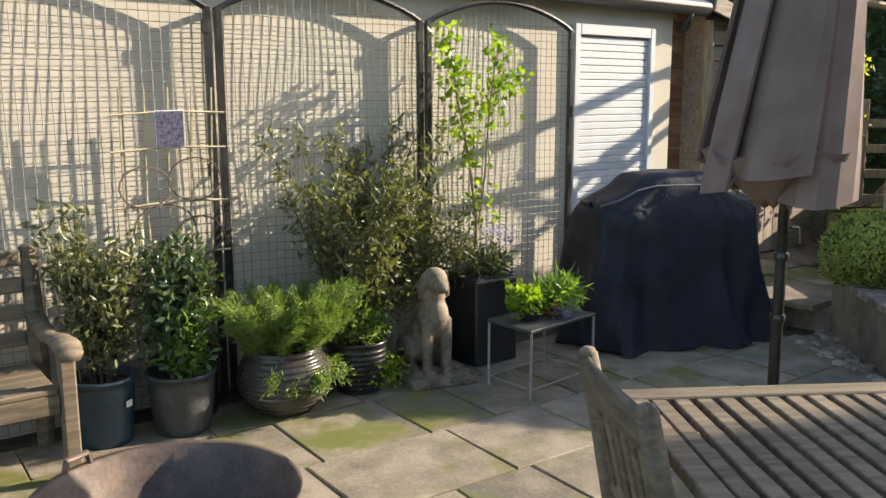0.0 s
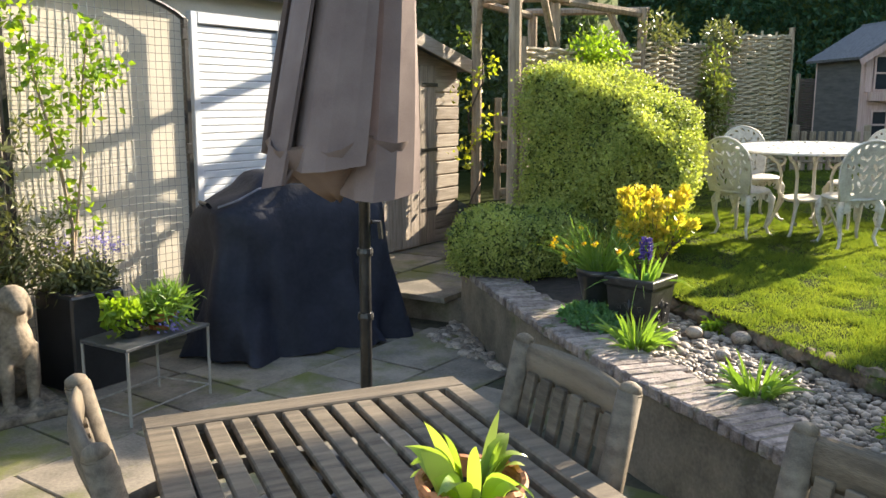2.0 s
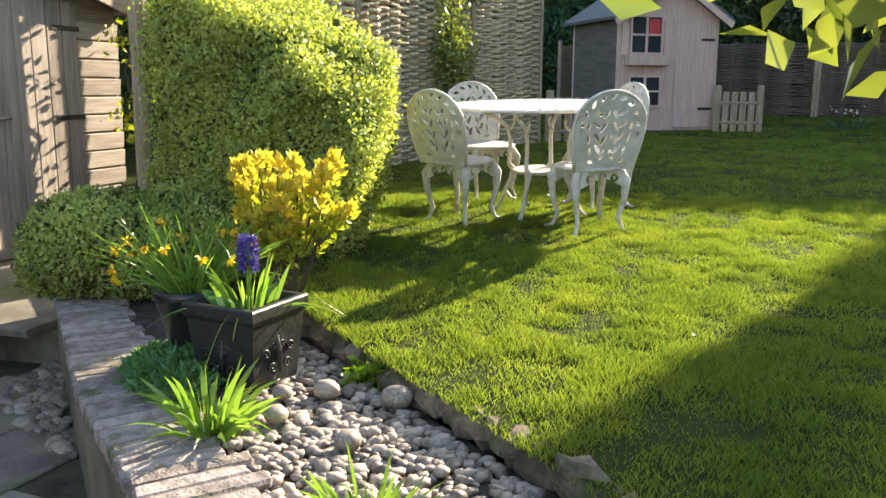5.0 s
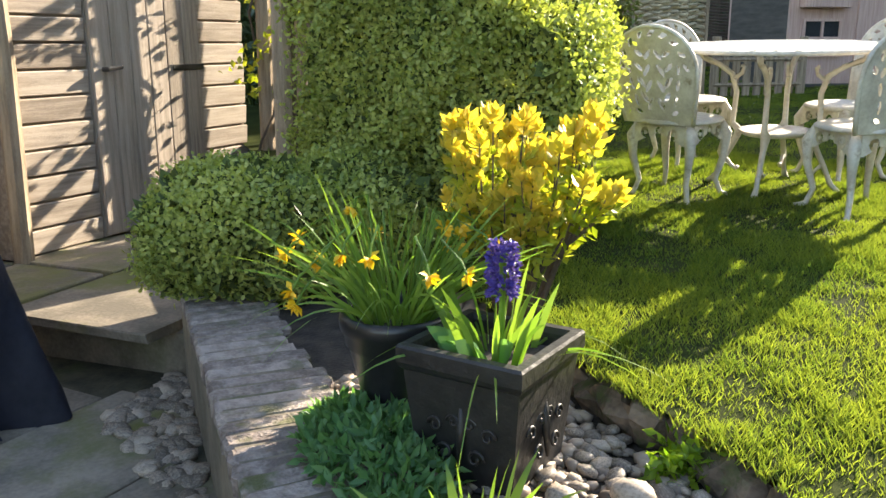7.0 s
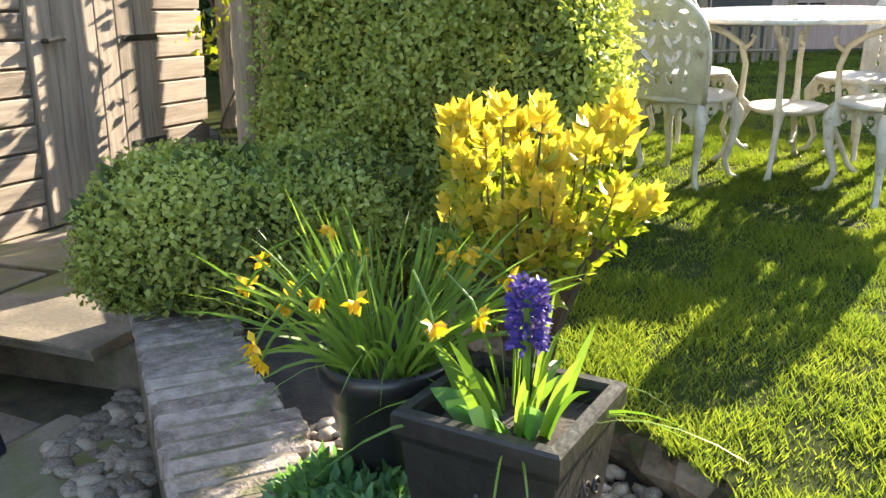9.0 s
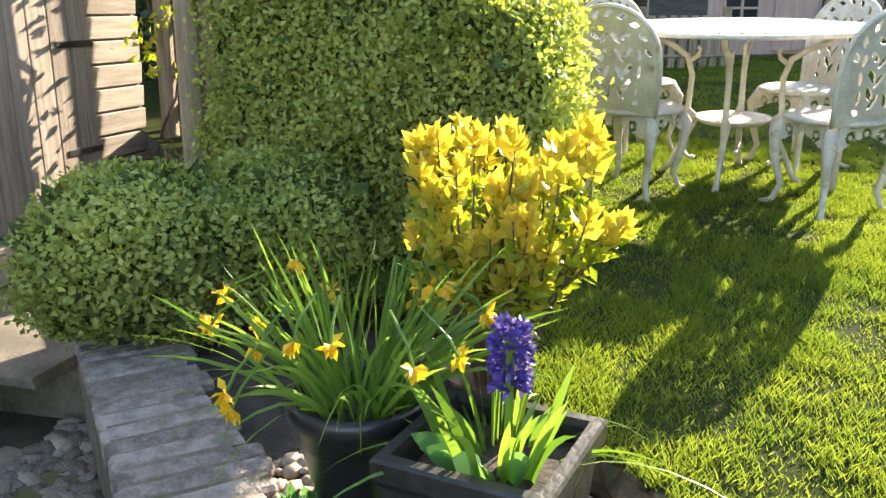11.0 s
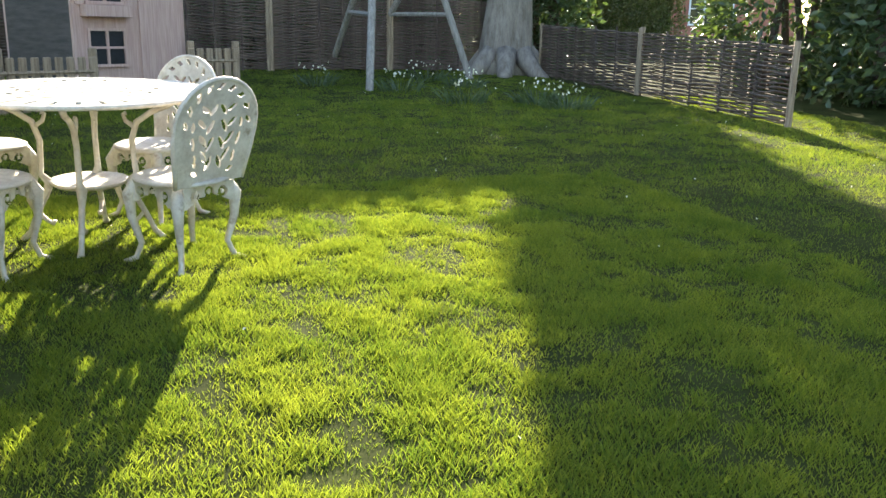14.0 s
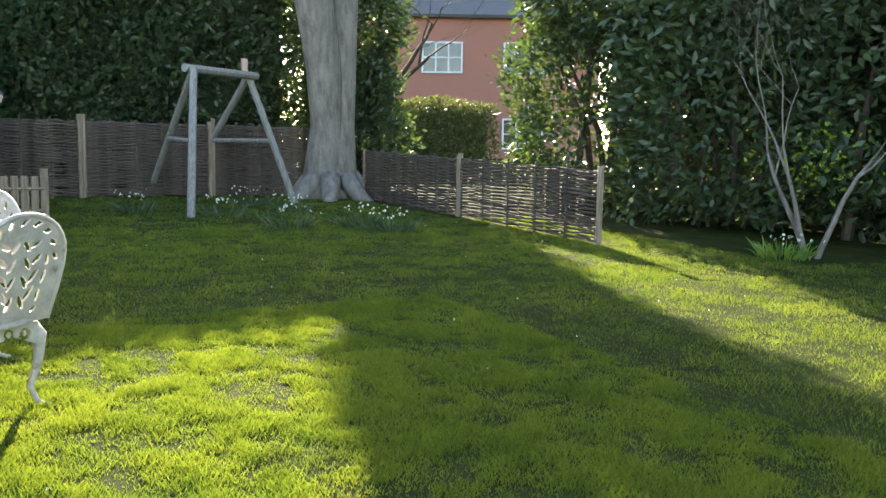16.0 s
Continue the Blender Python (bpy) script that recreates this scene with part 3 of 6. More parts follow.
# ---- hurdles, playhouse, swing ----
def hurdle(name, a, b, z0, height, mat, label, rods=None, posts=4, seed=1, post_extra=0.12):
    """Woven hazel between upright stakes."""
    a, b = Vector((*a, z0[0])), Vector((*b, z0[1]))
    t = thing(name, label, "fence", a, group="woven fence panels")
    d = b - a
    L = d.length
    rng = random.Random(seed)
    side = Vector((-d.y, d.x, 0)).normalized()
    for k in range(posts + 1):
        q = d * (k / posts)
        big = k in (0, posts)
        part("stake", swept([q + Vector((0, 0, -0.1)), q + Vector((rng.uniform(-0.02, 0.02), 0, height + rng.uniform(0.02, post_extra if big else 0.05)))], 0.035 if big else 0.014, 6), M["post_wood"] if big else mat, t)
    seg = posts * 2
    kinds = []
    for k in range(6):
        pts = [d * (j / (seg * 2)) + side * (0.028 * math.sin(math.pi * (j / 2 + k)) + rng.uniform(-0.006, 0.006)) + Vector((0, 0, rng.uniform(-0.01, 0.01))) for j in range(seg * 2 + 1)]
        bm = bmesh.new()
        sweep(bm, pts, rng.uniform(0.008, 0.014) + (0.006 if (rods or 0) > 0.025 else 0), 5, False)
        kinds.append(part("rod", bm, mat, t))
    z, k = 0.03, 0
    while z < height:
        o = kinds[k] if k < 6 else new("rod", kinds[2 * rng.randrange(3) + k % 2].data)
        o.parent = t
        o.location.z = z
        z += rods or 0.019
        k += 1
    return t


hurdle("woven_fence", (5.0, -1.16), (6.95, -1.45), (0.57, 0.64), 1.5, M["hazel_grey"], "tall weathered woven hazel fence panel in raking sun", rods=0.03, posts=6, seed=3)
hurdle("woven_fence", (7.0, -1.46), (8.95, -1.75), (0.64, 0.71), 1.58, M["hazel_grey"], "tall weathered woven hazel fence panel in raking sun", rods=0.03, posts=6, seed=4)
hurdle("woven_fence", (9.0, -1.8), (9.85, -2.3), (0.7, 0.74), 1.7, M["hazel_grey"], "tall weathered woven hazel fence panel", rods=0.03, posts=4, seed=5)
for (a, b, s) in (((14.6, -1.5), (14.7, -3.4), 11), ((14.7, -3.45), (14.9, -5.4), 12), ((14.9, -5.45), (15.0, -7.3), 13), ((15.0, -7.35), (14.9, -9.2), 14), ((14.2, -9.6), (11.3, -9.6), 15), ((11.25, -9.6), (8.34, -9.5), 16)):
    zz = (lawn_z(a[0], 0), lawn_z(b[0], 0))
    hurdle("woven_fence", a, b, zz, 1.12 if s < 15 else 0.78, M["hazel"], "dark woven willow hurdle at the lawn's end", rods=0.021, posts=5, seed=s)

house = thing("playhouse", "pale pinkish wooden playhouse with a dark felt roof", "playhouse", (11.2, -2.95, 0.8))
house.matrix_basis = pose(11.2, -2.95, 0.8, 0, 0, -53) @ Matrix.Diagonal((0.88, 0.89, 1.0, 1.0))
for x0, x1, y0, y1, m in ((0, 1.6, 0.0, 0.04, "play_pink"), (0, 1.6, 1.36, 1.4, "play_pink"), (0, 0.04, 0.04, 1.36, "play_shade"), (1.56, 1.6, 0.04, 1.36, "play_pink")):
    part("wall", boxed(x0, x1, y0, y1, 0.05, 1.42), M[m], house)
bm = bmesh.new()
vs = [bm.verts.new(p) for p in ((0, 0.0, 1.42), (1.6, 0.0, 1.42), (0.8, 0.0, 1.86))]
f = bm.faces.new(vs)
r = bmesh.ops.extrude_face_region(bm, geom=[f])
bmesh.ops.translate(bm, vec=(0, 0.04, 0), verts=[v for v in r["geom"] if isinstance(v, bmesh.types.BMVert)])
bmesh.ops.recalc_face_normals(bm, faces=bm.faces)
part("gable", bm, M["play_pink"], house)
for s in (-1, 1):
    part("roof", boxed(-0.04, 1.08, -0.14, 1.5, 0, 0.04, 0.0, pose(0.8, 0, 1.9, 0, 29 if s > 0 else 151, 0) if s > 0 else pose(0.8, 0, 1.94, 0, 151, 0)), M["felt"], house, "dark felt roof slope")
    part("bargeboard", boxed(0.0, 1.08, -0.16, -0.142, -0.08, 0.0, 0.0, pose(0.8, 0, 1.9, 0, 29, 0) if s > 0 else pose(0.8, 0, 1.9, 0, 29, 0) @ Matrix.Scale(1, 4)) if s > 0 else boxed(-1.08, 0.0, -0.16, -0.142, -0.08, 0.0, 0.0, pose(0.8, 0, 1.9, 0, -29, 0)), M["play_pink"], house)
for z0, z1 in ((1.0, 1.42), (0.36, 0.7)):
    part("curtain", boxed(0.47, 0.64, -0.016, -0.0125, z0 + 0.2, z1 - 0.02), M["red_cloth"], house, "red curtain") if z0 > 0.9 else None
    w = part("window", boxed(0.2, 0.66, -0.012, -0.002, z0, z1), M["glass"], house, "dark window panes")
    for x0, x1, a, b in ((0.17, 0.2, z0, z1), (0.66, 0.69, z0, z1), (0.415, 0.445, z0, z1), (0.17, 0.69, z1, z1 + 0.03), (0.17, 0.69, z0 - 0.03, z0), (0.2, 0.66, (z0 + z1) / 2 - 0.012, (z0 + z1) / 2 + 0.012)):
        part("window_bar", boxed(x0, x1, -0.035, -0.013, a, b), M["play_pink"], w)
part("flower_box", boxed(0.1, 0.72, -0.14, -0.014, 0.84, 0.96, 0.006), M["play_pink"], house)
for x in (0.04, 0.71):
    part("shutter", boxed(x, x + 0.11, -0.03, -0.004, 0.96, 1.4, 0.004), M["play_pink"], house)
pd = part("door", boxed(0.9, 1.52, -0.03, -0.004, 0.08, 1.4, 0.006), M["play_pink"], house)
for z in (0.3, 1.15):
    part("hinge", boxed(1.3, 1.52, -0.04, -0.0305, z, z + 0.03), M["iron_black"], pd, "black strap hinge")
part("floor_bearer", boxed(0, 1.6, 0, 1.4, 0, 0.05), M["play_shade"], house)


# ---- patio things ----
TABLE = pose(-0.12, -2.72, 0, 0, 0, -33.0)


def dining_table():
    t = thing("dining_table", "weathered slatted teak garden table", "table")
    t.matrix_basis = TABLE
    W, L, H = 0.93, 1.5, 0.745
    for x0, x1, y0, y1 in ((0, W, -0.09, 0), (0, W, -L, -L + 0.09), (0, 0.07, -L + 0.092, -0.092), (W - 0.07, W, -L + 0.092, -0.092)):
        part("rim", boxed(x0, x1, y0, y1, H - 0.03, H, 0.005), M["teak"], t)
    n = 11
    w = (W - 0.15) / n
    first = part("slat", boxed(0, w - 0.02, -L + 0.095, -0.095, H - 0.028, H - 0.004, 0.004), M["teak"], t)
    first.location.x = 0.078
    for k in range(1, n):
        o = new("slat", first.data)
        o.parent, o.location = t, (0.078 + k * w, 0, 0)
    for x in (0.06, W - 0.13):
        for y in (-0.12, -L + 0.06):
            part("leg", boxed(x, x + 0.065, y, y + 0.065, 0, H - 0.031, 0.006), M["teak"], t)
    for x in (0.06, W - 0.085):
        part("apron", boxed(x, x + 0.022, -L + 0.13, -0.125, H - 0.11, H - 0.0315), M["teak"], t)
    for y in (-0.1, -L + 0.08):
        part("apron", boxed(0.13, W - 0.135, y, y + 0.022, H - 0.11, H - 0.0315), M["teak"], t)


dining_table()


def dining_chair(m, label):
    """A slatted chair: x along its back, y towards its front."""
    t = thing("dining_chair", label, "chair", group="chairs round the dining table")
    t.matrix_basis = m
    w = 0.52
    for s in (-1, 1):
        x = s * (w / 2 - 0.025)
        bm = bmesh.new()
        pts = [(x, 0.06, 0), (x, 0.03, 0.42), (x, -0.02, 0.7), (x, -0.07, 0.93)]
        sweep(bm, pts, [0.03, 0.034, 0.033, 0.03], 8, True)
        sweep(bm, [(x, -0.07, 0.925), (x, -0.074, 0.945), (x, -0.076, 0.953)], [0.03, 0.024, 0.008], 8)
        part("back_post", bm, M["teak"], t, smooth=True)
        part("front_leg", boxed(x - 0.025, x + 0.025, 0.42, 0.47, 0, 0.62, 0.006), M["teak"], t)
        bm = bmesh.new()
        sweep(bm, [(x, 0.0, 0.6), (x, 0.15, 0.645), (x, 0.4, 0.645), (x, 0.5, 0.63), (x, 0.53, 0.6)], [0.026, 0.032, 0.034, 0.036, 0.03], 8, True, 0.55)
        part("armrest", bm, M["teak"], t, smooth=True)
    bm = bmesh.new()
    sweep(bm, [(x, -0.062 - 0.03 * math.cos(x * 5.5), 0.875 + 0.014 * math.cos(x * 6)) for x in np.linspace(-0.23, 0.23, 9)], 0.016, 8, True, 3.4)
    part("top_rail", bm, M["teak"], t, smooth=True)
    part("low_rail", boxed(-0.21, 0.21, 0.0, 0.025, 0.52, 0.57, 0.004), M["teak"], t)
    for k in range(6):
        x = -0.175 + k * 0.07
        part("back_slat", boxed(x - 0.021, x + 0.021, -0.008, 0.008, 0, 0.31, 0.003, pose(0, 0.005, 0.555, 13)), M["teak"], t)
    for k in range(6):
        y = 0.06 + k * 0.075
        part("seat_slat", boxed(-0.215, 0.215, y, y + 0.06, 0.42, 0.44, 0.004), M["teak"], t)
    for y in (0.06, 0.43):
        part("seat_rail", boxed(-0.2, 0.2, y, y + 0.03, 0.35, 0.4195, 0.003), M["teak"], t)
    return t


def chair_pose(a, b):
    """A chair whose back's top runs from a to b."""
    a, b = Vector(a), Vector(b)
    c = (a + b) / 2
    rz = math.degrees(math.atan2(b.y - a.y, b.x - a.x))
    return pose(c.x, c.y, 0, 0, 0, rz) @ pose(0, 0.07, 0)


dining_chair(chair_pose((-0.62, -3.26), (-0.35, -2.79)) @ pose(0, 0, 0, 0, 0, 180) @ pose(0, 0.14, 0), "mossy weathered teak armchair pushed in at the garden table")
dining_chair(chair_pose((0.29, -3.965), (0.563, -3.507)), "mossy weathered teak armchair beside the low wall")
dining_chair(chair_pose((0.016, -4.764), (0.276, -4.303)), "weathered teak armchair at the table's far corner")


def bench():
    t = thing("garden_bench", "heavy weathered hardwood bench against the wall", "bench", (-1.28, -0.06, 0))
    L = 1.5
    for x in (0.0, -L):
        bm = bmesh.new()
        sweep(bm, [(x, -0.07, 0), (x, -0.07, 0.45), (x, -0.03, 0.75), (x, 0.0, 0.97), (x, 0.0, 0.985)], [0.04, 0.042, 0.042, 0.04, 0.02], 8)
        part("back_post", bm, M["teak"], t)
        part("front_leg", boxed(x - 0.033, x + 0.033, -0.62, -0.555, 0, 0.585, 0.008), M["teak"], t)
        bm = bmesh.new()
        sweep(bm, [(x, -0.04, 0.66), (x, -0.15, 0.62), (x, -0.32, 0.595), (x, -0.5, 0.625), (x, -0.62, 0.63), (x, -0.68, 0.6), (x, -0.68, 0.57)], [0.04, 0.044, 0.048, 0.055, 0.06, 0.055, 0.04], 8, True, 0.5)
        part("armrest", bm, M["teak"], t, smooth=True)
    for z in (0.5, 0.63, 0.76, 0.89):
        part("back_slat", boxed(-L + 0.04, -0.04, -0.045, -0.02, z, z + 0.075, 0.006), M["teak"], t)
    for k in range(5):
        part("seat_slat", boxed(-L + 0.04, -0.04, -0.6 + k * 0.1, -0.6 + k * 0.1 + 0.085, 0.41, 0.437, 0.006), M["teak"], t)
    part("front_rail", boxed(-L + 0.034, -0.034, -0.6, -0.57, 0.32, 0.4095, 0.005), M["teak"], t)


bench()


def fire_bowl():
    t = thing("fire_bowl", "wide shallow rusted steel fire bowl", "fire pit", (-1.29, -1.9, 0))
    pr = [(0, 0.12), (0.15, 0.135), (0.28, 0.2), (0.37, 0.3), (0.41, 0.42), (0.425, 0.428), (0.418, 0.405), (0.375, 0.28), (0.28, 0.18), (0.15, 0.115), (0, 0.1)]
    part("bowl", lathe(pr, 48), M["rust"], t, smooth=True)
    for k in range(3):
        a = k * 2.1 + 0.4
        part("foot", swept([(0.2 * math.cos(a), 0.2 * math.sin(a), 0.14), (0.27 * math.cos(a), 0.27 * math.sin(a), 0)], 0.014), M["rust"], t)
    for a in (2.0, 5.1):
        part("handle", swept([(0.42 * math.cos(a + d), 0.42 * math.sin(a + d), 0.41 + h) for d, h in ((-0.13, 0), (-0.1, 0.05), (0.1, 0.05), (0.13, 0))], 0.012), M["rust"], t)


fire_bowl()


def umbrella():
    t = thing("parasol", "closed taupe canvas parasol on a black pole", "parasol", (1.14, -2.5, 0))
    part("base", lathe([(0, 0), (0.24, 0), (0.24, 0.05), (0.05, 0.08), (0.032, 0.3), (0, 0.3)], 24), M["iron_black"], t, smooth=False)
    part("pole", swept([(0, 0, 0.05), (0, 0, 0.9), (0, 0, 1.2), (-0.13, -0.1, 1.42), (-0.27, -0.145, 1.62), (-0.18, -0.21, 3.0)], [0.026, 0.024, 0.023, 0.022, 0.02, 0.02], 12), M["iron_black"], t, smooth=True)
    part("finial", swept([(-0.181, -0.209, 2.99), (-0.176, -0.214, 3.06)], [0.022, 0.008], 8), M["iron_black"], t)
    for z in (0.72, 0.985):
        o = part("collar", lathe([(0, 0), (0.031, 0), (0.034, 0.012), (0.031, 0.03), (0, 0.03)], 14), M["iron_black"], t)
        o.location.z = z
    part("crank", swept([(0.02, -0.02, 1.12), (0.05, -0.035, 1.12), (0.055, -0.04, 1.05)], 0.01), M["iron_black"], t)
    # Wrapped canopy: six cloth flaps laid over one another round the pole.
    FLAPS, U = 6, 14
    lap = [(0.0, 0.32), (0.08, 0.5), (0.3, 0.76), (0.6, 0.92), (0.9, 0.98), (1.2, 1.0), (1.36, 1.0), (1.385, 0.985), (1.36, 0.955), (1.2, 0.9), (1.08, 0.7), (1.02, 0.46)]
    rr = random.Random(12)
    turn = [rr.uniform(-0.12, 0.12) for k in range(FLAPS)]
    hang = [0.07, -0.02, 0.05, -0.05, 0.02, 0.06]
    bm = bmesh.new()
    rows = []
    for k in range(U):
        u = (k / (U - 1)) ** 1.3
        R = np.interp(u, [0, 0.1, 0.45, 0.8, 1], [0.295, 0.28, 0.215, 0.13, 0.045])
        ring = []
        for j in range(FLAPS):
            for i, (da, rad) in enumerate(lap):
                a = 2 * math.pi * (j + da + turn[j] * (0.4 < da < 1.38)) / FLAPS + 0.55 + 0.35 * u
                q = R * rad * (1 + 0.02 * math.sin(i * 1.9 + 5 * u + j) + 0.05 * math.sin(a + 0.6))
                z = 1.33 + u * (1.66 - hang[j]) + hang[j] * (1 if 0 < i < 10 else 0.4) - 0.02 * math.sin(da * 2.6) * (1 - u)
                ring.append(bm.verts.new((q * math.cos(a) - 0.29 + 0.11 * u, q * math.sin(a) - 0.13 - 0.08 * u, z)))
        rows.append(ring)
    N = len(rows[0])
    for a, b in zip(rows, rows[1:]):
        for j in range(N):
            bm.faces.new((a[j], a[(j + 1) % N], b[(j + 1) % N], b[j]))
    bm.faces.new(rows[-1])
    inner = [bm.verts.new((-0.29 + (v.co.x + 0.29) * 0.5, -0.13 + (v.co.y + 0.13) * 0.5, 1.47)) for v in rows[0]]
    for j in range(N):
        bm.faces.new((rows[0][(j + 1) % N], rows[0][j], inner[j], inner[(j + 1) % N]))
    part("canopy", bm, M["canvas"], t)
    bm = lathe([(0.265, 0.12), (0.245, 0.07), (0.2, 0.03), (0.12, -0.03), (0.05, -0.07), (0.045, -0.06), (0.115, -0.015), (0.195, 0.045), (0.25, 0.13)], 36)
    for v in bm.verts:
        a = math.atan2(v.co.y, v.co.x)
        v.co.z += 0.02 * math.sin(a * 3 + 1) + 0.012 * math.sin(a * 8)
        v.co.x, v.co.y = v.co.x * (1 + 0.06 * math.sin(a * 7)), v.co.y * (1 + 0.06 * math.sin(a * 7))
    under = part("under_canopy", bm, M["canvas"], t, "gathered inner cloth below the flaps", smooth=True)
    under.location = (-0.29, -0.13, 1.33)
    for k in range(7):
        a = 2 * math.pi * k / 7 + 0.3
        part("rib", swept([(-0.29 + 0.09 * math.cos(a), -0.13 + 0.09 * math.sin(a), 1.32), (-0.22 + 0.04 * math.cos(a), -0.18 + 0.04 * math.sin(a), 2.4)], 0.008, 5), M["iron_black"], t)


umbrella()


def barbecue():
    t = thing("covered_barbecue", "large barbecue under a creased navy fabric cover", "barbecue", (2.62, -0.72, 0), rz=-24)
    bm = bmesh.new()
    N, rows = 160, []
    levels = [(0.015, 0.68, 0.38), (0.12, 0.66, 0.36), (0.3, 0.63, 0.34), (0.5, 0.62, 0.325), (0.7, 0.61, 0.32), (0.85, 0.61, 0.31), (0.92, 0.6, 0.3), (0.955, 0.57, 0.285),
              (1.0, 0.47, 0.27), (1.06, 0.35, 0.25), (1.11, 0.31, 0.23), (1.145, 0.28, 0.2), (1.165, 0.22, 0.15), (1.172, 0.1, 0.06)]
    for z, hw, hd in levels:
        ring = []
        low = max(0.0, 1 - z / 0.95)
        for j in range(N):
            a = 2 * math.pi * j / N
            c, s = math.cos(a), math.sin(a)
            p = 0.38
            x = hw * math.copysign(abs(c) ** p, c)
            y = hd * math.copysign(abs(s) ** p, s)
            q = x * 7 + y * 5
            fold = 0.02 * math.sin(q * 1.1 + 0.5) * low ** 0.3 + 0.1 * low ** 0.5 * (math.sin(q * 2.3 + z * 2.5 + 2.2 * z) + 0.6 * math.sin(q * 4.1 + 1.3) * low) + 0.022 * math.sin(q * 2.2 + z * 9) * math.sin(q * 0.7 + 1) * (z < 1.0) + 0.008 * math.sin(q * 9 + z * 25)
            ring.append(bm.verts.new((x * (1 + fold), y * (1 + fold * 1.6), z + (0.02 * math.sin(q * 2) if z < 0.1 else 0.008 * math.sin(q * 3)))))
        rows.append(ring)
    for a, b in zip(rows, rows[1:]):
        for j in range(N):
            bm.faces.new((a[j], a[(j + 1) % N], b[(j + 1) % N], b[j]))
    bm.faces.new(rows[-1])
    part("cover", bm, M["cover"], t, smooth=True)
    part("piping", swept([(-0.56, -0.2, 0.965), (-0.46, -0.275, 1.01), (-0.33, -0.265, 1.07), (-0.2, -0.262, 1.095), (0.2, -0.262, 1.095), (0.33, -0.265, 1.07), (0.46, -0.275, 1.01), (0.56, -0.2, 0.965)], 0.007, 5), M["cover_trim"], t, "pale seam piping")
    part("side_handle", swept([(-0.57, -0.1, 0.95), (-0.6, -0.12, 0.98), (-0.6, 0.02, 0.98), (-0.57, 0.02, 0.95)], 0.012, 6), M["black_plastic"], t)
    for x in (-0.4, 0.4):
        o = part("wheel", lathe([(0, -0.02), (0.05, -0.02), (0.05, 0.02), (0, 0.02)], 12), M["black_plastic"], t)
        o.matrix_basis = pose(x, 0, 0.05, 90)


barbecue()


def side_table():
    t = thing("side_table", "small square metal side table with thin legs", "table", (0, 0, 0))
    c = [(0.98, -0.78), (0.99, -1.14), (1.58, -1.07), (1.5, -0.72)]
    bm = bmesh.new()
    vs = [bm.verts.new((x, y, 0.385)) for x, y in c]
    f = bm.faces.new(vs)
    r = bmesh.ops.extrude_face_region(bm, geom=[f])
    bmesh.ops.translate(bm, vec=(0, 0, 0.018), verts=[v for v in r["geom"] if isinstance(v, bmesh.types.BMVert)])
    bmesh.ops.recalc_face_normals(bm, faces=bm.faces)
    bmesh.ops.bevel(bm, geom=bm.edges[:], offset=0.003, segments=1, affect="EDGES")
    part("tabletop", bm, M["grey_glaze"], t, "mossy grey top")
    cx, cy = 1.26, -0.93
    for x, y in c:
        x, y = x + (cx - x) * 0.04, y + (cy - y) * 0.04
        part("leg", swept([(x, y, 0), (x, y, 0.3845)], 0.008, 6), M["swing_wood"], t)
    for (x0, y0), (x1, y1) in zip(c, c[1:] + c[:1]):
        part("rail", swept([(x0 + (cx - x0) * 0.05, y0 + (cy - y0) * 0.05, 0.06), (x1 + (cx - x1) * 0.05, y1 + (cy - y1) * 0.05, 0.06)], 0.005, 5), M["swing_wood"], t)


side_table()


def statue():
    """A seated hound in one mesh on its plinth."""
    bm = bmesh.new()

    def lump(c, s, rx=0, ry=0, rz=0):
        r = bmesh.ops.create_icosphere(bm, subdivisions=3, radius=1)
        bmesh.ops.transform(bm, matrix=pose(*c, rx, ry, rz) @ Matrix.Diagonal((*s, 1)), verts=r["verts"])
    lump((0, 0.1, 0.15), (0.1, 0.15, 0.11))
    lump((0, 0.04, 0.24), (0.085, 0.105, 0.17), 22)
    lump((0, -0.04, 0.31), (0.075, 0.085, 0.12), 10)
    lump((0, -0.045, 0.42), (0.055, 0.06, 0.09), 5)
    lump((0, -0.06, 0.505), (0.062, 0.072, 0.058))
    lump((0, -0.125, 0.485), (0.036, 0.06, 0.036), 12)
    lump((0, -0.175, 0.478), (0.02, 0.016, 0.018))
    for s in (-1, 1):
        lump((s * 0.062, -0.045, 0.465), (0.016, 0.035, 0.062), 0, s * -8)
        lump((s * 0.085, 0.1, 0.12), (0.045, 0.11, 0.085))
        lump((s * 0.09, 0.0, 0.05), (0.03, 0.075, 0.022))
        sweep(bm, [(s * 0.048, -0.07, 0.31), (s * 0.05, -0.085, 0.18), (s * 0.05, -0.085, 0.06), (s * 0.05, -0.1, 0.045)], [0.036, 0.03, 0.024, 0.028], 10)
        lump((s * 0.05, -0.12, 0.055), (0.027, 0.045, 0.02))
    lump((0, 0.25, 0.06), (0.02, 0.09, 0.02), 10)
    add_box(bm, -0.17, 0.17, -0.2, 0.27, 0.0, 0.042, 0.006)
    o = tagged(part("dog_statue", bm, M["stone_statue"], smooth=False), "lichened stone statue of a seated hound on a plinth", "statue")
    md = o.modifiers.new("merge", "REMESH")
    md.mode, md.voxel_size, md.use_smooth_shade = "VOXEL", 0.009, True
    o.matrix_basis = pose(0.82, -0.44, 0, 0, 0, -14) @ Matrix.Scale(1.22, 4)


statue()

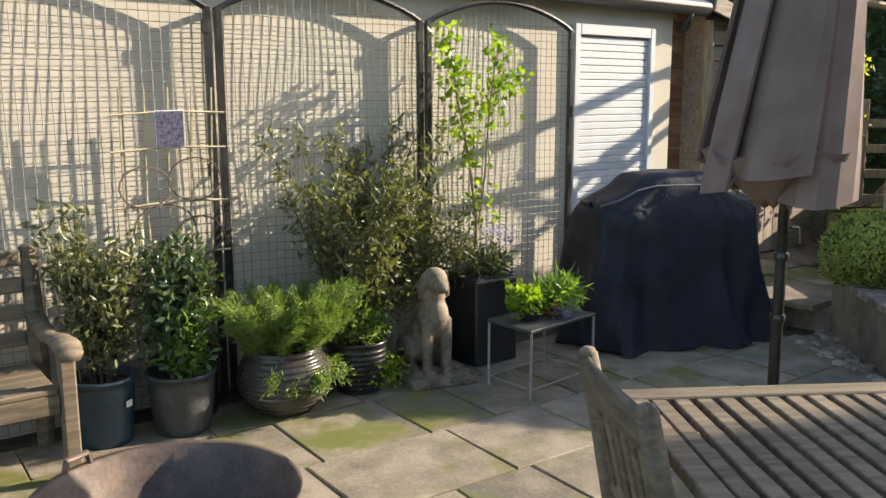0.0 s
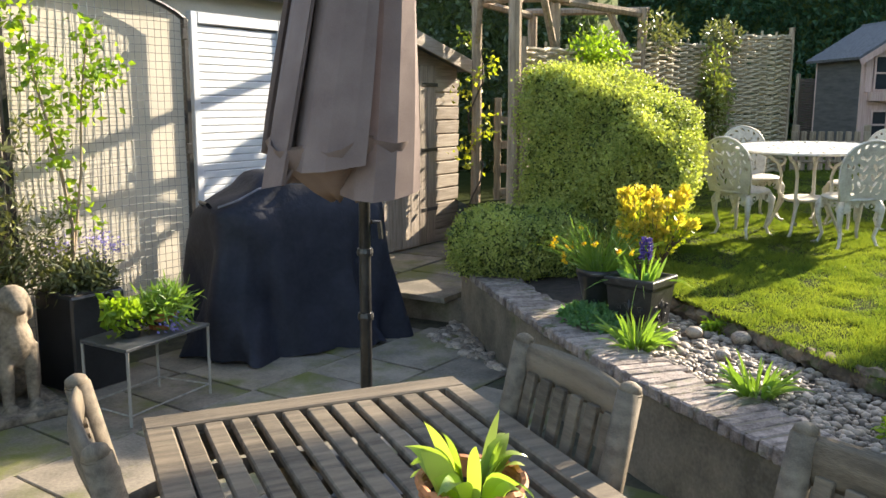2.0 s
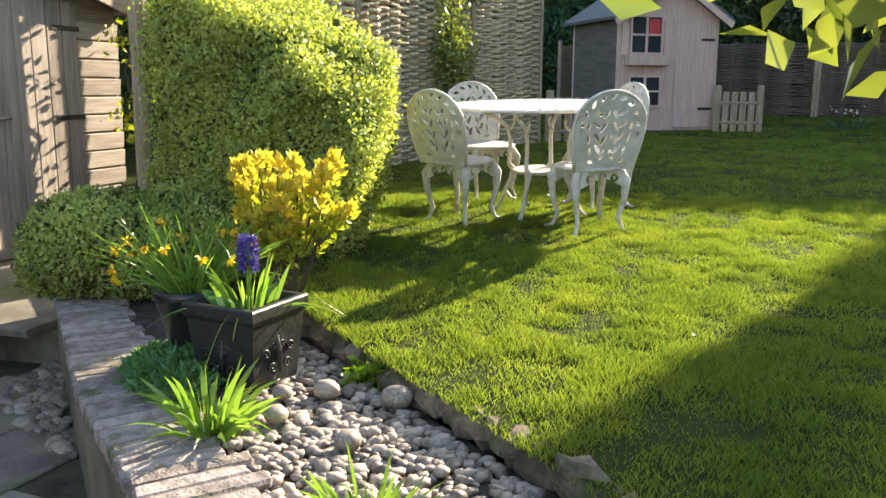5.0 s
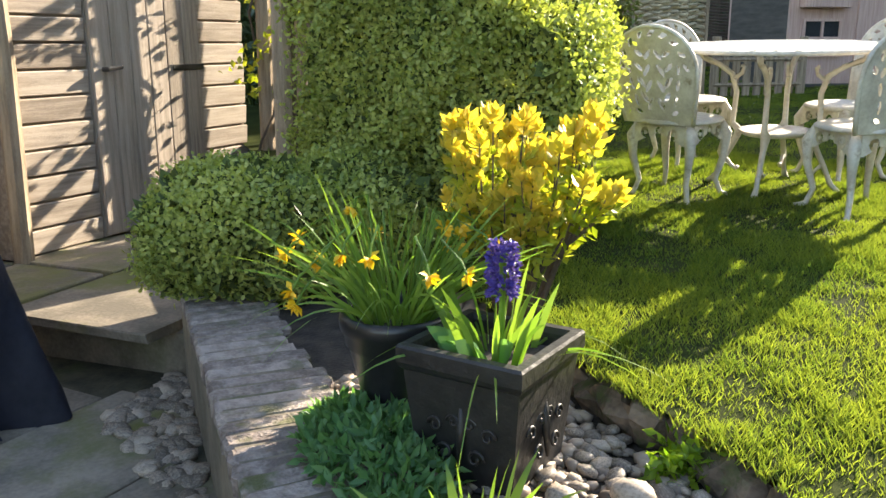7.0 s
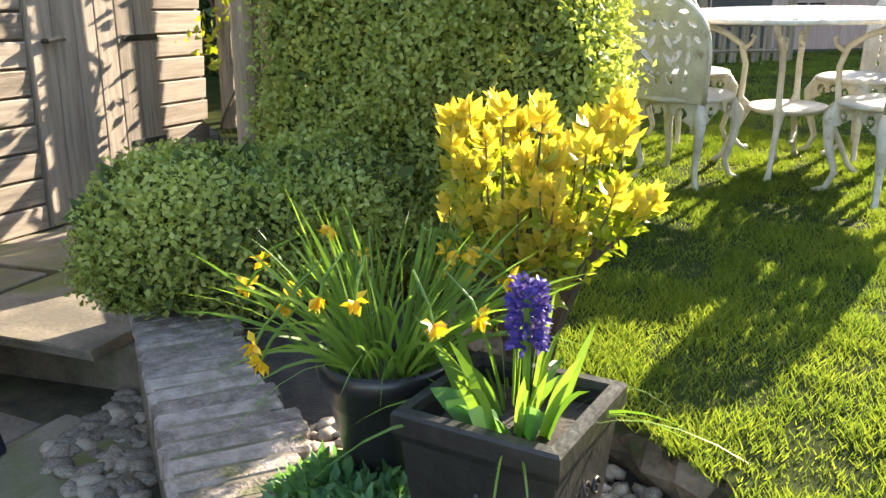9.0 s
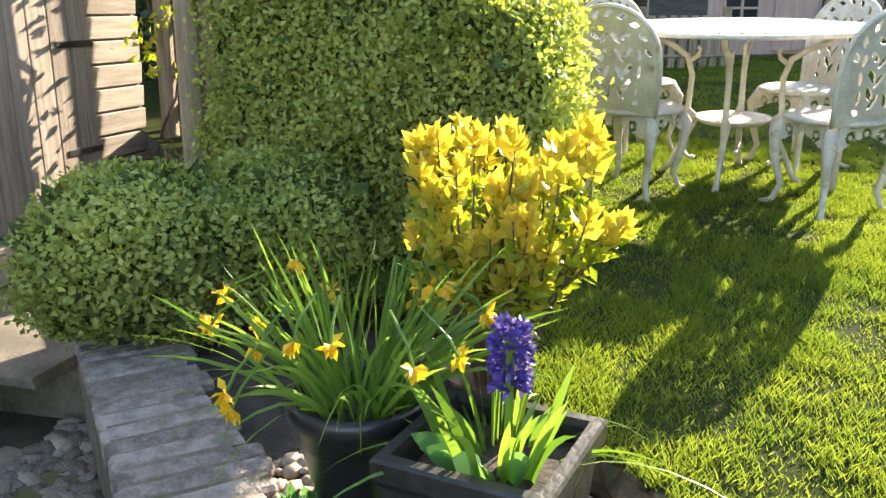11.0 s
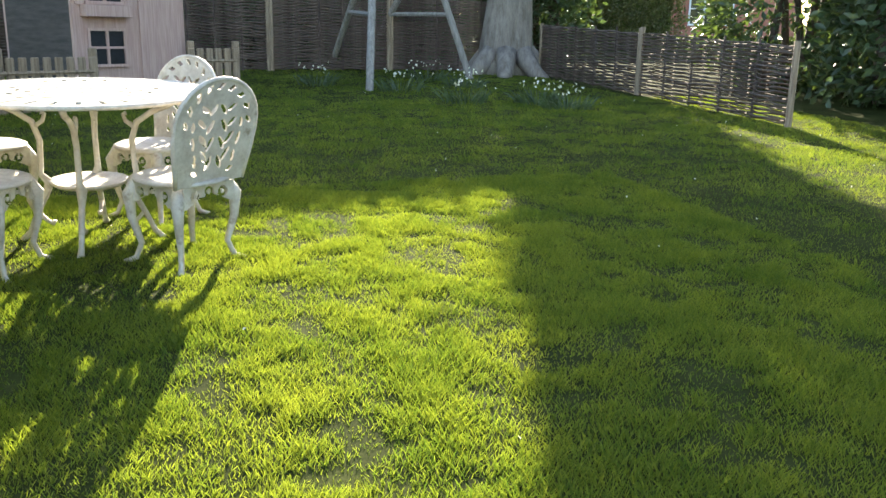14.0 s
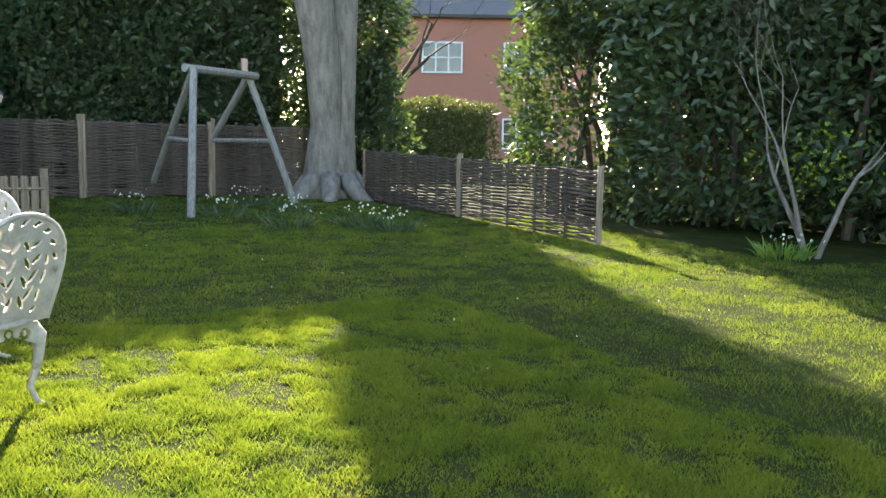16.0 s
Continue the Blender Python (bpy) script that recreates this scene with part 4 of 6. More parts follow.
# ---- pots ----
def pot_profile(r0, r1, h, rim=0.02, bulge=0.0):
    out = [(0, 0), (r0, 0)]
    for k in range(1, 9):
        u = k / 8
        out.append((r0 + (r1 - r0) * u + bulge * math.sin(math.pi * u), h * u * 0.94))
    out += [(r1 + rim, h * 0.95), (r1 + rim, h), (r1 - 0.008, h), (r1 - 0.015, h - 0.05), (0, h - 0.05)]
    return out


def pot(name, label, at, profile, mat, sides=32, rib=0.0):
    t = thing(name, label, "plant pot", at)
    if rib:
        fine = []
        for (r0, z0), (r1, z1) in zip(profile, profile[1:]):
            n = max(1, int(abs(z1 - z0) / 0.006))
            for k in range(n):
                r = r0 + (r1 - r0) * k / n
                z = z0 + (z1 - z0) * k / n
                fine.append((r + rib * math.sin(z * 2 * math.pi / 0.03) if r > 0.08 and n > 1 else r, z))
        profile = fine + [profile[-1]]
    part("vessel", lathe(profile, sides), mat, t, smooth=True)
    top = profile[-1][1]
    r = profile[-2][0]
    bm = lathe([(0, top + 0.012), (r * 0.5, top + 0.016), (r + 0.01, top + 0.008), (r + 0.012, top - 0.01)], 20)
    part("soil", bm, M["soil"], t)
    return t


def stems(t, rng, n, z0, height, spread, name="stem", r=0.006, mat=None, lean=(0, 0)):
    """Branching stems; gives back points along them for the leaves."""
    pts_all, ways = [], []
    bm = bmesh.new()
    for k in range(n):
        a = rng.random() * 6.283
        e = np.array([math.cos(a) * spread * rng.random() ** 0.5 + lean[0], math.sin(a) * spread * rng.random() ** 0.5 * 0.7 + lean[1], height * (0.55 + 0.45 * rng.random())])
        b = np.array([math.cos(a) * 0.04, math.sin(a) * 0.04, 0])
        mid = b * 0.5 + e * 0.5 + rng.normal(size=3) * spread * 0.12
        line = [b * (1 - u) ** 2 + 2 * mid * u * (1 - u) + e * u * u for u in np.linspace(0, 1, 7)]
        line = [p + [0, 0, z0] for p in line]
        sweep(bm, line, [r * (1 - 0.7 * i / 6) for i in range(7)], 4, False)
        for u in np.linspace(0.25, 1, 12):
            i = min(int(u * 6), 5)
            p = line[i] + (line[i + 1] - line[i]) * (u * 6 - i)
            pts_all.append(p)
            ways.append(line[i + 1] - line[i])
    part(name, bm, mat or M["dark_bark"], t)
    return np.array(pts_all), np.array(ways)


def shrub(t, seed, n, z0, height, spread, leaf, mat, per=10, size=0.04, width=0.4, lean=(0, 0), jitter=0.04, up=0.3, r=0.006):
    rng = np.random.default_rng(seed)
    p, w = stems(t, rng, n, z0, height, spread, lean=lean, r=r)
    i = rng.integers(0, len(p), len(p) * per)
    base = p[i] + rng.normal(size=(len(i), 3)) * jitter
    way = w[i] / (np.linalg.norm(w[i], axis=1, keepdims=True) + 1e-9) * up + rng.normal(size=(len(i), 3)) * 0.6
    leaf_mesh(leaf, mat, base, way, size * (0.6 + 0.8 * rng.random(len(i))), size * width, t, rng=rng)


p = pot("plant_pot", "teal glazed pot with a wispy evergreen climber", (-1.04, -0.27, 0), pot_profile(0.13, 0.155, 0.34, 0.012), M["blue_glaze"])
part("price_label", boxed(-0.02, 0.02, -0.004, 0.0, 0, 0.03, 0, pose(0.085, -0.132, 0.2, 0, 0, 32)), M["paper"], p, "small white paper label")
shrub(p, 1, 16, 0.3, 0.85, 0.22, "leaves", M["olive"], 11, 0.055, 0.35)
for s in (-0.08, 0.0, 0.08):
    part("cane", swept([(s, 0.06, 0.28), (s * 1.3, 0.1, 0.95)], 0.005, 5), M["hazel_grey"], p)
for z in (0.45, 0.62, 0.8):
    part("cane", swept([(-0.12, 0.09, z), (0.12, 0.09, z + 0.01)], 0.004, 5), M["hazel_grey"], p)
p = pot("plant_pot", "dark grey glazed pot with a leafy climbing plant", (-0.68, -0.36, 0), pot_profile(0.125, 0.165, 0.32, 0.012, 0.01), M["grey_glaze"])
shrub(p, 2, 12, 0.27, 0.72, 0.13, "leaves", M["ever"], 12, 0.055, 0.5)
shrub(p, 22, 7, 0.27, 0.35, 0.14, "low_leaves", M["strap"], 12, 0.05, 0.5)
p = pot("plant_pot", "black plastic pot beside the wire cage", (-0.57, -0.14, 0), pot_profile(0.15, 0.18, 0.34, 0.01), M["black_plastic"])
shrub(p, 3, 12, 0.3, 0.55, 0.22, "leaves", M["olive"], 12, 0.05, 0.4)
p = pot("plant_pot", "round brown pot with swirled ribs and a feathery green shrub", (-0.14, -0.42, 0), pot_profile(0.13, 0.19, 0.36, 0.012, 0.09), M["ribbed_pot"], 40, 0.005)
rng = np.random.default_rng(4)
pp, ww = stems(p, rng, 90, 0.3, 0.36, 0.42, r=0.004, lean=(0.03, -0.06))
i = np.repeat(np.arange(len(pp)), 24)
dn = rng.normal(size=(len(i), 3))
leaf_mesh("needles", M["rosemary"], pp[i] + rng.normal(size=(len(i), 3)) * 0.014, ww[i] / np.linalg.norm(ww[i], axis=1, keepdims=True) * 0.9 + dn * 0.5, 0.04, 0.006, p, rng=rng)
shrub(p, 41, 16, 0.3, -0.12, 0.3, "trailing_needles", M["rosemary"], 20, 0.04, 0.2, lean=(0.06, -0.12), jitter=0.02)
p = pot("plant_pot", "black ribbed pot with a trailing plant", (0.36, -0.36, 0), pot_profile(0.13, 0.165, 0.3, 0.01, 0.02), M["black_plastic"], 32, 0.003)
shrub(p, 5, 14, 0.26, 0.2, 0.16, "leaves", M["rosemary"], 10, 0.035, 0.5)
shrub(p, 51, 9, 0.26, -0.2, 0.17, "trailing_leaves", M["bright"], 8, 0.03, 0.6, lean=(0.08, -0.1))
p = pot("plant_pot", "large shrub with reddish green leaves in a dark tub", (0.5, -0.17, 0), pot_profile(0.13, 0.16, 0.3, 0.01), M["black_plastic"])
shrub(p, 6, 30, 0.26, 1.25, 0.62, "leaves", M["olive"], 13, 0.06, 0.36, r=0.008, jitter=0.03)
shrub(p, 62, 14, 0.3, 0.75, 0.3, "side_leaves", M["olive"], 17, 0.05, 0.33, r=0.008, lean=(0.65, 0.02))
p = thing("tall_planter", "tall black square planter with a slim bright-leaved tree", "planter", (1.3, -0.33, 0))
part("vessel", boxed(-0.17, 0.17, -0.17, 0.17, 0, 0.55, 0.012), M["black_plastic"], p)
part("soil", boxed(-0.155, 0.155, -0.155, 0.155, 0.5, 0.556), M["soil"], p)
rng = np.random.default_rng(7)
trunk_a = [(0.02, 0.08, 0.55), (0.05, 0.1, 0.9), (0.0, 0.12, 1.3), (-0.1, 0.12, 1.7), (-0.16, 0.12, 2.1)]
trunk_b = [(0.05, 0.1, 0.75), (0.14, 0.12, 1.2), (0.17, 0.12, 1.6), (0.24, 0.12, 2.0)]
part("trunk", swept(trunk_a, [0.012, 0.01, 0.009, 0.007, 0.004], 6), M["post_wood"], p)
part("branch", swept(trunk_b, [0.008, 0.007, 0.006, 0.004], 6), M["post_wood"], p)
base = []
for x, z, n, s in ((-0.16, 2.02, 50, 0.06), (-0.08, 1.75, 80, 0.08), (0.02, 1.6, 40, 0.05), (-0.12, 1.85, 40, 0.05), (0.22, 1.97, 45, 0.05), (0.24, 1.72, 60, 0.06), (0.36, 1.78, 50, 0.06), (0.0, 1.28, 40, 0.05), (0.1, 1.0, 50, 0.08), (-0.02, 1.45, 40, 0.04), (0.17, 1.5, 30, 0.06)):
    base.append(rng.normal(size=(n, 3)) * [s, 0.05, s] + [x, 0.12, z])
base = np.concatenate(base)
leaf_mesh("leaves", M["bright"], base, rng.normal(size=base.shape) + [0, -0.2, 0.1], 0.055, 0.036, p, rng=rng)
shrub(p, 71, 16, 0.53, 0.14, 0.2, "herb_leaves", M["olive"], 9, 0.06, 0.3)
for x, y, z in ((0.2, 0.1, 0.8), (0.24, 0.02, 0.76), (-0.05, 0.1, 0.78), (0.16, 0.1, 0.7)):
    q = rng.normal(size=(60, 3)) * [0.04, 0.03, 0.025] + [x, y, z]
    leaf_mesh("blossom", M["bluebell"], q, rng.normal(size=q.shape), 0.022, 0.014, p, "pale violet flowers", rng=rng)
p = pot("plant_pot", "small dark pot of bright green leaves on the side table", (1.17, -0.93, 0.404), pot_profile(0.055, 0.075, 0.1, 0.006), M["black_plastic"], 24)
shrub(p, 8, 12, 0.06, 0.1, 0.1, "leaves", M["bright"], 4, 0.05, 0.75, jitter=0.025)
p = pot("flower_basket", "small wicker basket of bluebells on the side table", (1.38, -0.93, 0.404), pot_profile(0.07, 0.09, 0.09, 0.006), M["wicker"], 24, 0.0025)
shrub(p, 9, 12, 0.06, 0.09, 0.1, "leaves", M["strap"], 6, 0.09, 0.15)
q = np.random.default_rng(3).normal(size=(70, 3)) * [0.03, 0.02, 0.03] + [-0.02, -0.1, 0.04]
leaf_mesh("blossom", M["bluebell"], q, q * 0 + [0.3, -0.6, -0.5], 0.022, 0.013, p, "violet flowers hanging over the rim")

obelisk = thing("willow_trellis", "bent willow trellis tied in loops with a hanging tag", "trellis", (-0.58, -0.1, 0))
rng = random.Random(5)
for k in range(5):
    x = -0.24 + 0.115 * k
    part("upright", swept([(x * 0.8, 0, 0.3), (x, 0.01, 1.1), (x * 1.02 + rng.uniform(-0.03, 0.03), 0, 1.72)], 0.006, 5), M["hazel_grey"], obelisk)
for z in (0.85, 1.12, 1.4, 1.58):
    part("crossbar", swept([(-0.3, -0.01, z), (0, -0.014, z + 0.02), (0.3, -0.01, z + 0.01)], 0.006, 5), M["hazel_grey"], obelisk)
for cx, cz, r in ((-0.14, 1.22, 0.13), (0.12, 1.25, 0.14), (-0.05, 1.0, 0.16), (0.13, 0.95, 0.13)):
    part("loop", swept([(cx + r * math.cos(a), -0.02, cz + r * 0.8 * math.sin(a)) for a in np.linspace(0, 6.0, 18)], 0.005, 5), M["hazel"], obelisk)
tag = part("tag", boxed(-0.07, 0.07, -0.032, -0.028, 1.42, 1.6), M["dark_print"], obelisk, "laminated plant tag with a dark photo")
part("tag_edge", boxed(-0.074, 0.074, -0.0275, -0.026, 1.416, 1.604), M["paper"], tag)

basket = thing("wicker_basket", "orange wicker basket with tulip leaves on the table", "basket")
basket.matrix_basis = pose(-0.175, -3.800, TABLE.translation.z + 0.745, 0, 0, 20)
part("vessel", lathe([(0, 0), (0.075, 0), (0.08, 0.01), (0.1, 0.11), (0.107, 0.115), (0.097, 0.116), (0.085, 0.07), (0, 0.07)], 28), M["wicker"], basket, smooth=True)
for k in range(9):
    z = 0.012 + k * 0.012
    r = 0.082 + 0.0185 * k / 8
    part("weave", swept([((r + 0.003 * math.cos(a * 14 + k * math.pi)) * math.cos(a), (r + 0.003 * math.cos(a * 14 + k * math.pi)) * math.sin(a), z) for a in np.linspace(0, 2 * math.pi, 60)], 0.0058, 4), M["wicker"], basket)
part("soil", lathe([(0, 0.09), (0.085, 0.085), (0.086, 0.07)], 20), M["soil"], basket)
rng = np.random.default_rng(12)
n = 24
a = rng.random(n) * 6.283
blades("tulip_leaves", M["tulip"], np.stack([np.cos(a) * 0.045, np.sin(a) * 0.045, a * 0 + 0.08], 1), np.stack([np.cos(a) * 0.22, np.sin(a) * 0.22, a * 0 + 1], 1), 0.15 + 0.08 * rng.random(n), 0.06, 0.2 + 0.7 * rng.random(n), basket, steps=7)
part("rim", swept([(0.104 * math.cos(a), 0.104 * math.sin(a), 0.117 + 0.003 * math.sin(a * 20)) for a in np.linspace(0, 2 * math.pi, 60)], 0.008, 5), M["wicker"], basket)


# ---- gravel bed: planters and plants ----
def square_planter():
    t = thing("square_planter", "square black lead-look planter with raised ornament", "planter", (2.737, -3.078, 0.405), rz=-7)

    def ring(h, z):
        return [(-h, -h, z), (h, -h, z), (h, h, z), (-h, h, z)]
    bm = bmesh.new()
    rows = [[bm.verts.new(p) for p in ring(h, z)] for h, z in ((h * 0.94, z) for h, z in ((0.11, 0), (0.118, 0.012), (0.112, 0.02), (0.116, 0.03), (0.138, 0.245), (0.146, 0.252), (0.15, 0.262), (0.15, 0.292), (0.146, 0.298), (0.126, 0.298), (0.122, 0.285), (0.12, 0.25)))]
    for a, b in zip(rows, rows[1:]):
        for k in range(4):
            bm.faces.new((a[k], a[(k + 1) % 4], b[(k + 1) % 4], b[k]))
    bm.faces.new(rows[0][::-1])
    bm.faces.new(rows[-1])
    part("vessel", bm, M["lead_pot"], t)
    part("soil", boxed(-0.1, 0.1, -0.1, 0.1, 0.24, 0.262), M["soil"], t)
    rng = random.Random(3)
    for side in range(4):
        bm = bmesh.new()
        m = pose(0, 0, 0, 0, 0, 90 * side) @ pose(0, -0.121, 0.14, -5)
        for s in (-1, 1):
            for cx, cz, r in ((0.05, 0.05, 0.022), (0.06, 0.0, 0.018), (0.035, -0.05, 0.02), (0.018, 0.015, 0.016)):
                sweep(bm, [m @ Vector((s * (cx + r * (1 - a / 9) * math.cos(a)), -0.002, cz + r * (1 - a / 9) * math.sin(a))) for a in np.linspace(0, 7, 14)], 0.0035, 5)
        sweep(bm, [m @ Vector((0, -0.002, z)) for z in (-0.07, 0.0, 0.07)], [0.004, 0.011, 0.004], 6)
        part("ornament", bm, M["lead_pot"], t, "scrolled relief ornament", smooth=True)
    rng = np.random.default_rng(31)
    n = 26
    a = rng.random(n) * 6.283
    r = 0.09 * rng.random(n) ** 0.5
    blades("leaves", M["strap"], np.stack([np.cos(a) * r, np.sin(a) * r, a * 0 + 0.25], 1), np.stack([np.cos(a) * 0.3, np.sin(a) * 0.3, a * 0 + 1], 1), 0.12 + 0.15 * rng.random(n), 0.018, 0.12 + 0.3 * rng.random(n), t, steps=5)
    n = 16
    a = rng.random(n) * 6.283
    blades("trailing_leaves", M["strap"], np.stack([np.cos(a) * 0.09, np.sin(a) * 0.09, a * 0 + 0.25], 1), np.stack([np.cos(a), np.sin(a), a * 0 + 0.9], 1), 0.16 + 0.14 * rng.random(n), 0.008, 0.6 + 0.5 * rng.random(n), t, steps=6)
    n = 9
    a = rng.random(n) * 6.283
    blades("broad_leaves", M["geranium"], np.stack([np.cos(a) * 0.06, np.sin(a) * 0.06, a * 0 + 0.25], 1), np.stack([np.cos(a) * 0.5, np.sin(a) * 0.5, a * 0 + 1], 1), 0.09 + 0.06 * rng.random(n), 0.05, 0.3, t, steps=5)
    part("flower_stalk", swept([(-0.02, -0.03, 0.25), (-0.02, -0.033, 0.48)], 0.007, 6), M["strap"], t)
    rng = np.random.default_rng(5)
    k = np.arange(56)
    zz = 0.4 + 0.095 * (k // 7) / 7
    aa = k * 2.4
    rad = 0.022 * np.sin(np.linspace(0.5, 2.9, 56)) ** 0.5
    bell = np.stack([-0.02 + np.cos(aa) * rad * 0.5, -0.032 + np.sin(aa) * rad * 0.5, zz], 1)
    out = np.stack([np.cos(aa), np.sin(aa), aa * 0 + 0.1], 1)
    pts, ways = [], []
    for j in range(6):
        pts.append(bell + out * 0.012)
        ways.append(out * 0.7 + rng.normal(size=out.shape) * 0.65)
    for j in range(4):
        pts.append(bell)
        ways.append(out + rng.normal(size=out.shape) * 0.15)
    leaf_mesh("flower_spike", M["hyacinth"], np.concatenate(pts), np.concatenate(ways), 0.018, 0.009, t, "violet hyacinth flower spike", rng=rng)
    return t


square_planter()

p = thing("round_planter", "round dark pot of fading daffodils", "planter", (2.823, -2.805, 0.405))
part("vessel", lathe([(0, 0), (0.07, 0), (0.078, 0.02), (0.07, 0.035), (0.082, 0.11), (0.104, 0.21), (0.113, 0.222), (0.116, 0.25), (0.124, 0.258), (0.126, 0.275), (0.124, 0.288), (0.117, 0.295), (0.108, 0.29), (0.1, 0.25), (0, 0.25)], 40), M["black_plastic"], p, smooth=True)
part("soil", lathe([(0, 0.268), (0.1, 0.265), (0.103, 0.245)], 20), M["soil"], p)
rng = np.random.default_rng(41)
n = 150
a = rng.random(n) * 6.283
r = 0.085 * rng.random(n) ** 0.5
blades("leaves", M["strap"], np.stack([np.cos(a) * r, np.sin(a) * r, a * 0 + 0.26], 1), np.stack([np.cos(a) * 1.0 * rng.random(n), np.sin(a) * 1.0 * rng.random(n), a * 0 + 1], 1), 0.26 + 0.18 * rng.random(n), 0.009, 0.15 + 0.6 * rng.random(n) ** 2, p, steps=6)
n = 22
for k in range(n):
    a = rng.random() * 6.283
    d = 0.1 + 0.2 * rng.random()
    h = 0.47 + 0.09 * rng.random() - d * 0.4
    tip = Vector((d * math.cos(a), d * math.sin(a), h))
    f = part("flower", swept([(0.25 * tip.x, 0.25 * tip.y, 0.26), (tip.x * 0.65, tip.y * 0.65, 0.2 + h * 0.68), (tip.x * 0.93, tip.y * 0.93, h + 0.025), tip], 0.0028, 5), M["strap"], p)
    c = np.tile(np.array(tip), (10, 1))
    o = np.array([math.cos(a), math.sin(a), -0.5])
    leaf_mesh("petals", M["daffodil"], c, o * 0.7 + rng.normal(size=(10, 3)) * 0.6, 0.028, 0.014, f, "drooping yellow petals", rng=rng)

p = thing("golden_shrub", "golden-leaved evergreen shrub in the gravel bed", "shrub", (3.21, -2.95, 0.42))
rng = np.random.default_rng(51)
tip_p, tip_w, low_p, low_w = [], [], [], []
bm = bmesh.new()
for k in range(11):
    a = 2 * math.pi * (k + 0.6 * rng.random()) / 11
    reach = 0.09 + 0.13 * rng.random()
    knee = np.array([math.cos(a) * reach * 0.55, math.sin(a) * reach * 0.55, 0.27 + 0.1 * rng.random()])
    sweep(bm, [(math.cos(a) * 0.012, math.sin(a) * 0.012, -0.02), tuple(knee * [0.5, 0.5, 0.55]), tuple(knee)], [0.011, 0.009, 0.007], 6, False)
    for j in range(7):
        b = a + rng.normal() * 0.6
        e = knee + np.array([math.cos(b) * reach * (0.2 + 0.55 * rng.random()), math.sin(b) * reach * (0.2 + 0.55 * rng.random()), 0.11 + 0.3 * rng.random() * (1.2 - reach * 2.0)])
        mid = knee * 0.5 + e * 0.5 + np.array([math.cos(b), math.sin(b), 0]) * 0.03
        line = [knee * (1 - u) ** 2 + 2 * mid * u * (1 - u) + e * u * u for u in np.linspace(0, 1, 6)]
        sweep(bm, [tuple(q) for q in line], [0.0045 - 0.0006 * i for i in range(6)], 5, False)
        w = line[5] - line[3]
        w = w / np.linalg.norm(w) + np.array([0, 0, 0.35])
        w /= np.linalg.norm(w)
        s1 = np.cross(w, [0.3, 0.9, 0.1])
        s1 /= np.linalg.norm(s1)
        s2 = np.cross(w, s1)
        for ring, (open_, back, count) in enumerate(((0.3, 0.0, 2), (0.75, 0.004, 4), (1.2, 0.014, 5), (1.4, 0.034, 4))):
            for m in range(count):
                c = 2 * math.pi * (m + 0.37 * ring) / count + rng.normal() * 0.2
                tip_p.append(e - w * back)
                tip_w.append(w + (s1 * math.cos(c) + s2 * math.sin(c)) * open_ * (0.8 + 0.4 * rng.random()))
        for u in (0.75, 0.6, 0.42, 0.25):
            q = knee * (1 - u) ** 2 + 2 * mid * u * (1 - u) + e * u * u
            for m in range(5):
                low_p.append(q + rng.normal(size=3) * 0.004)
                low_w.append(w * 0.5 + rng.normal(size=3) * 0.6)
part("branch_work", bm, M["dark_bark"], p)
tip_p, tip_w, low_p, low_w = (np.array(v) for v in (tip_p, tip_w, low_p, low_w))
leaf_mesh("leaves", M["golden"], tip_p, tip_w, 0.034 + 0.016 * rng.random(len(tip_p)), 0.025, p, "golden yellow leaf rosettes", rng=rng, curl=0.06)
leaf_mesh("low_leaves", M["lime"], low_p, low_w, 0.036 + 0.014 * rng.random(len(low_p)), 0.018, p, "greener lower leaves", rng=rng)


def clump(name, label, at, seed, n, length, width, mat, bend=0.35, spread=0.7, base=0.06, category="plant", single=False):
    """A tuft of strap leaves; single makes every leaf a part of its own."""
    t = thing(name, label, category, at)
    rng = np.random.default_rng(seed)
    a = rng.random(n) * 6.283
    r = base * rng.random(n) ** 0.5
    s = spread * rng.random(n)
    foot = np.stack([np.cos(a) * r, np.sin(a) * r, a * 0 - 0.01], 1)
    way = np.stack([np.cos(a) * s, np.sin(a) * s, a * 0 + 1], 1)
    size, sag = length * (0.6 + 0.5 * rng.random(n)), bend * (0.4 + rng.random(n))
    if single:
        for k in range(n):
            blades("leaf", mat, foot[k:k + 1], way[k:k + 1], size[k:k + 1], width, sag[k:k + 1], t, rng=rng, steps=5)
    else:
        blades("leaves", mat, foot, way, size, width, sag, t, rng=rng, steps=5)
    return t


clump("strap_leaf_plant", "fresh green strap-leaved plant in the pebbles", (2.32, -3.22, 0.42), 61, 75, 0.29, 0.021, M["strap"], 0.5, 0.8, single=True)
clump("strap_leaf_plant", "fresh green strap-leaved plant in the pebbles", (1.96, -3.86, 0.42), 62, 80, 0.24, 0.018, M["strap"], 0.5, 0.85, single=True)
clump("strap_leaf_plant", "yellowing strap-leaved plant by the lawn edge", (1.6, -4.93, 0.42), 63, 110, 0.2, 0.018, M["bright"], 0.3, 0.8, 0.12, single=True)
p = thing("primrose_plant", "primrose with pale yellow flowers by the lawn edge", "plant", (1.47, -4.78, 0.42))
shrub(p, 67, 18, 0, 0.05, 0.13, "leaves", M["bright"], 4, 0.05, 0.5, jitter=0.02)
q = np.random.default_rng(68).normal(size=(90, 3)) * [0.07, 0.07, 0.012] + [0, 0, 0.09]
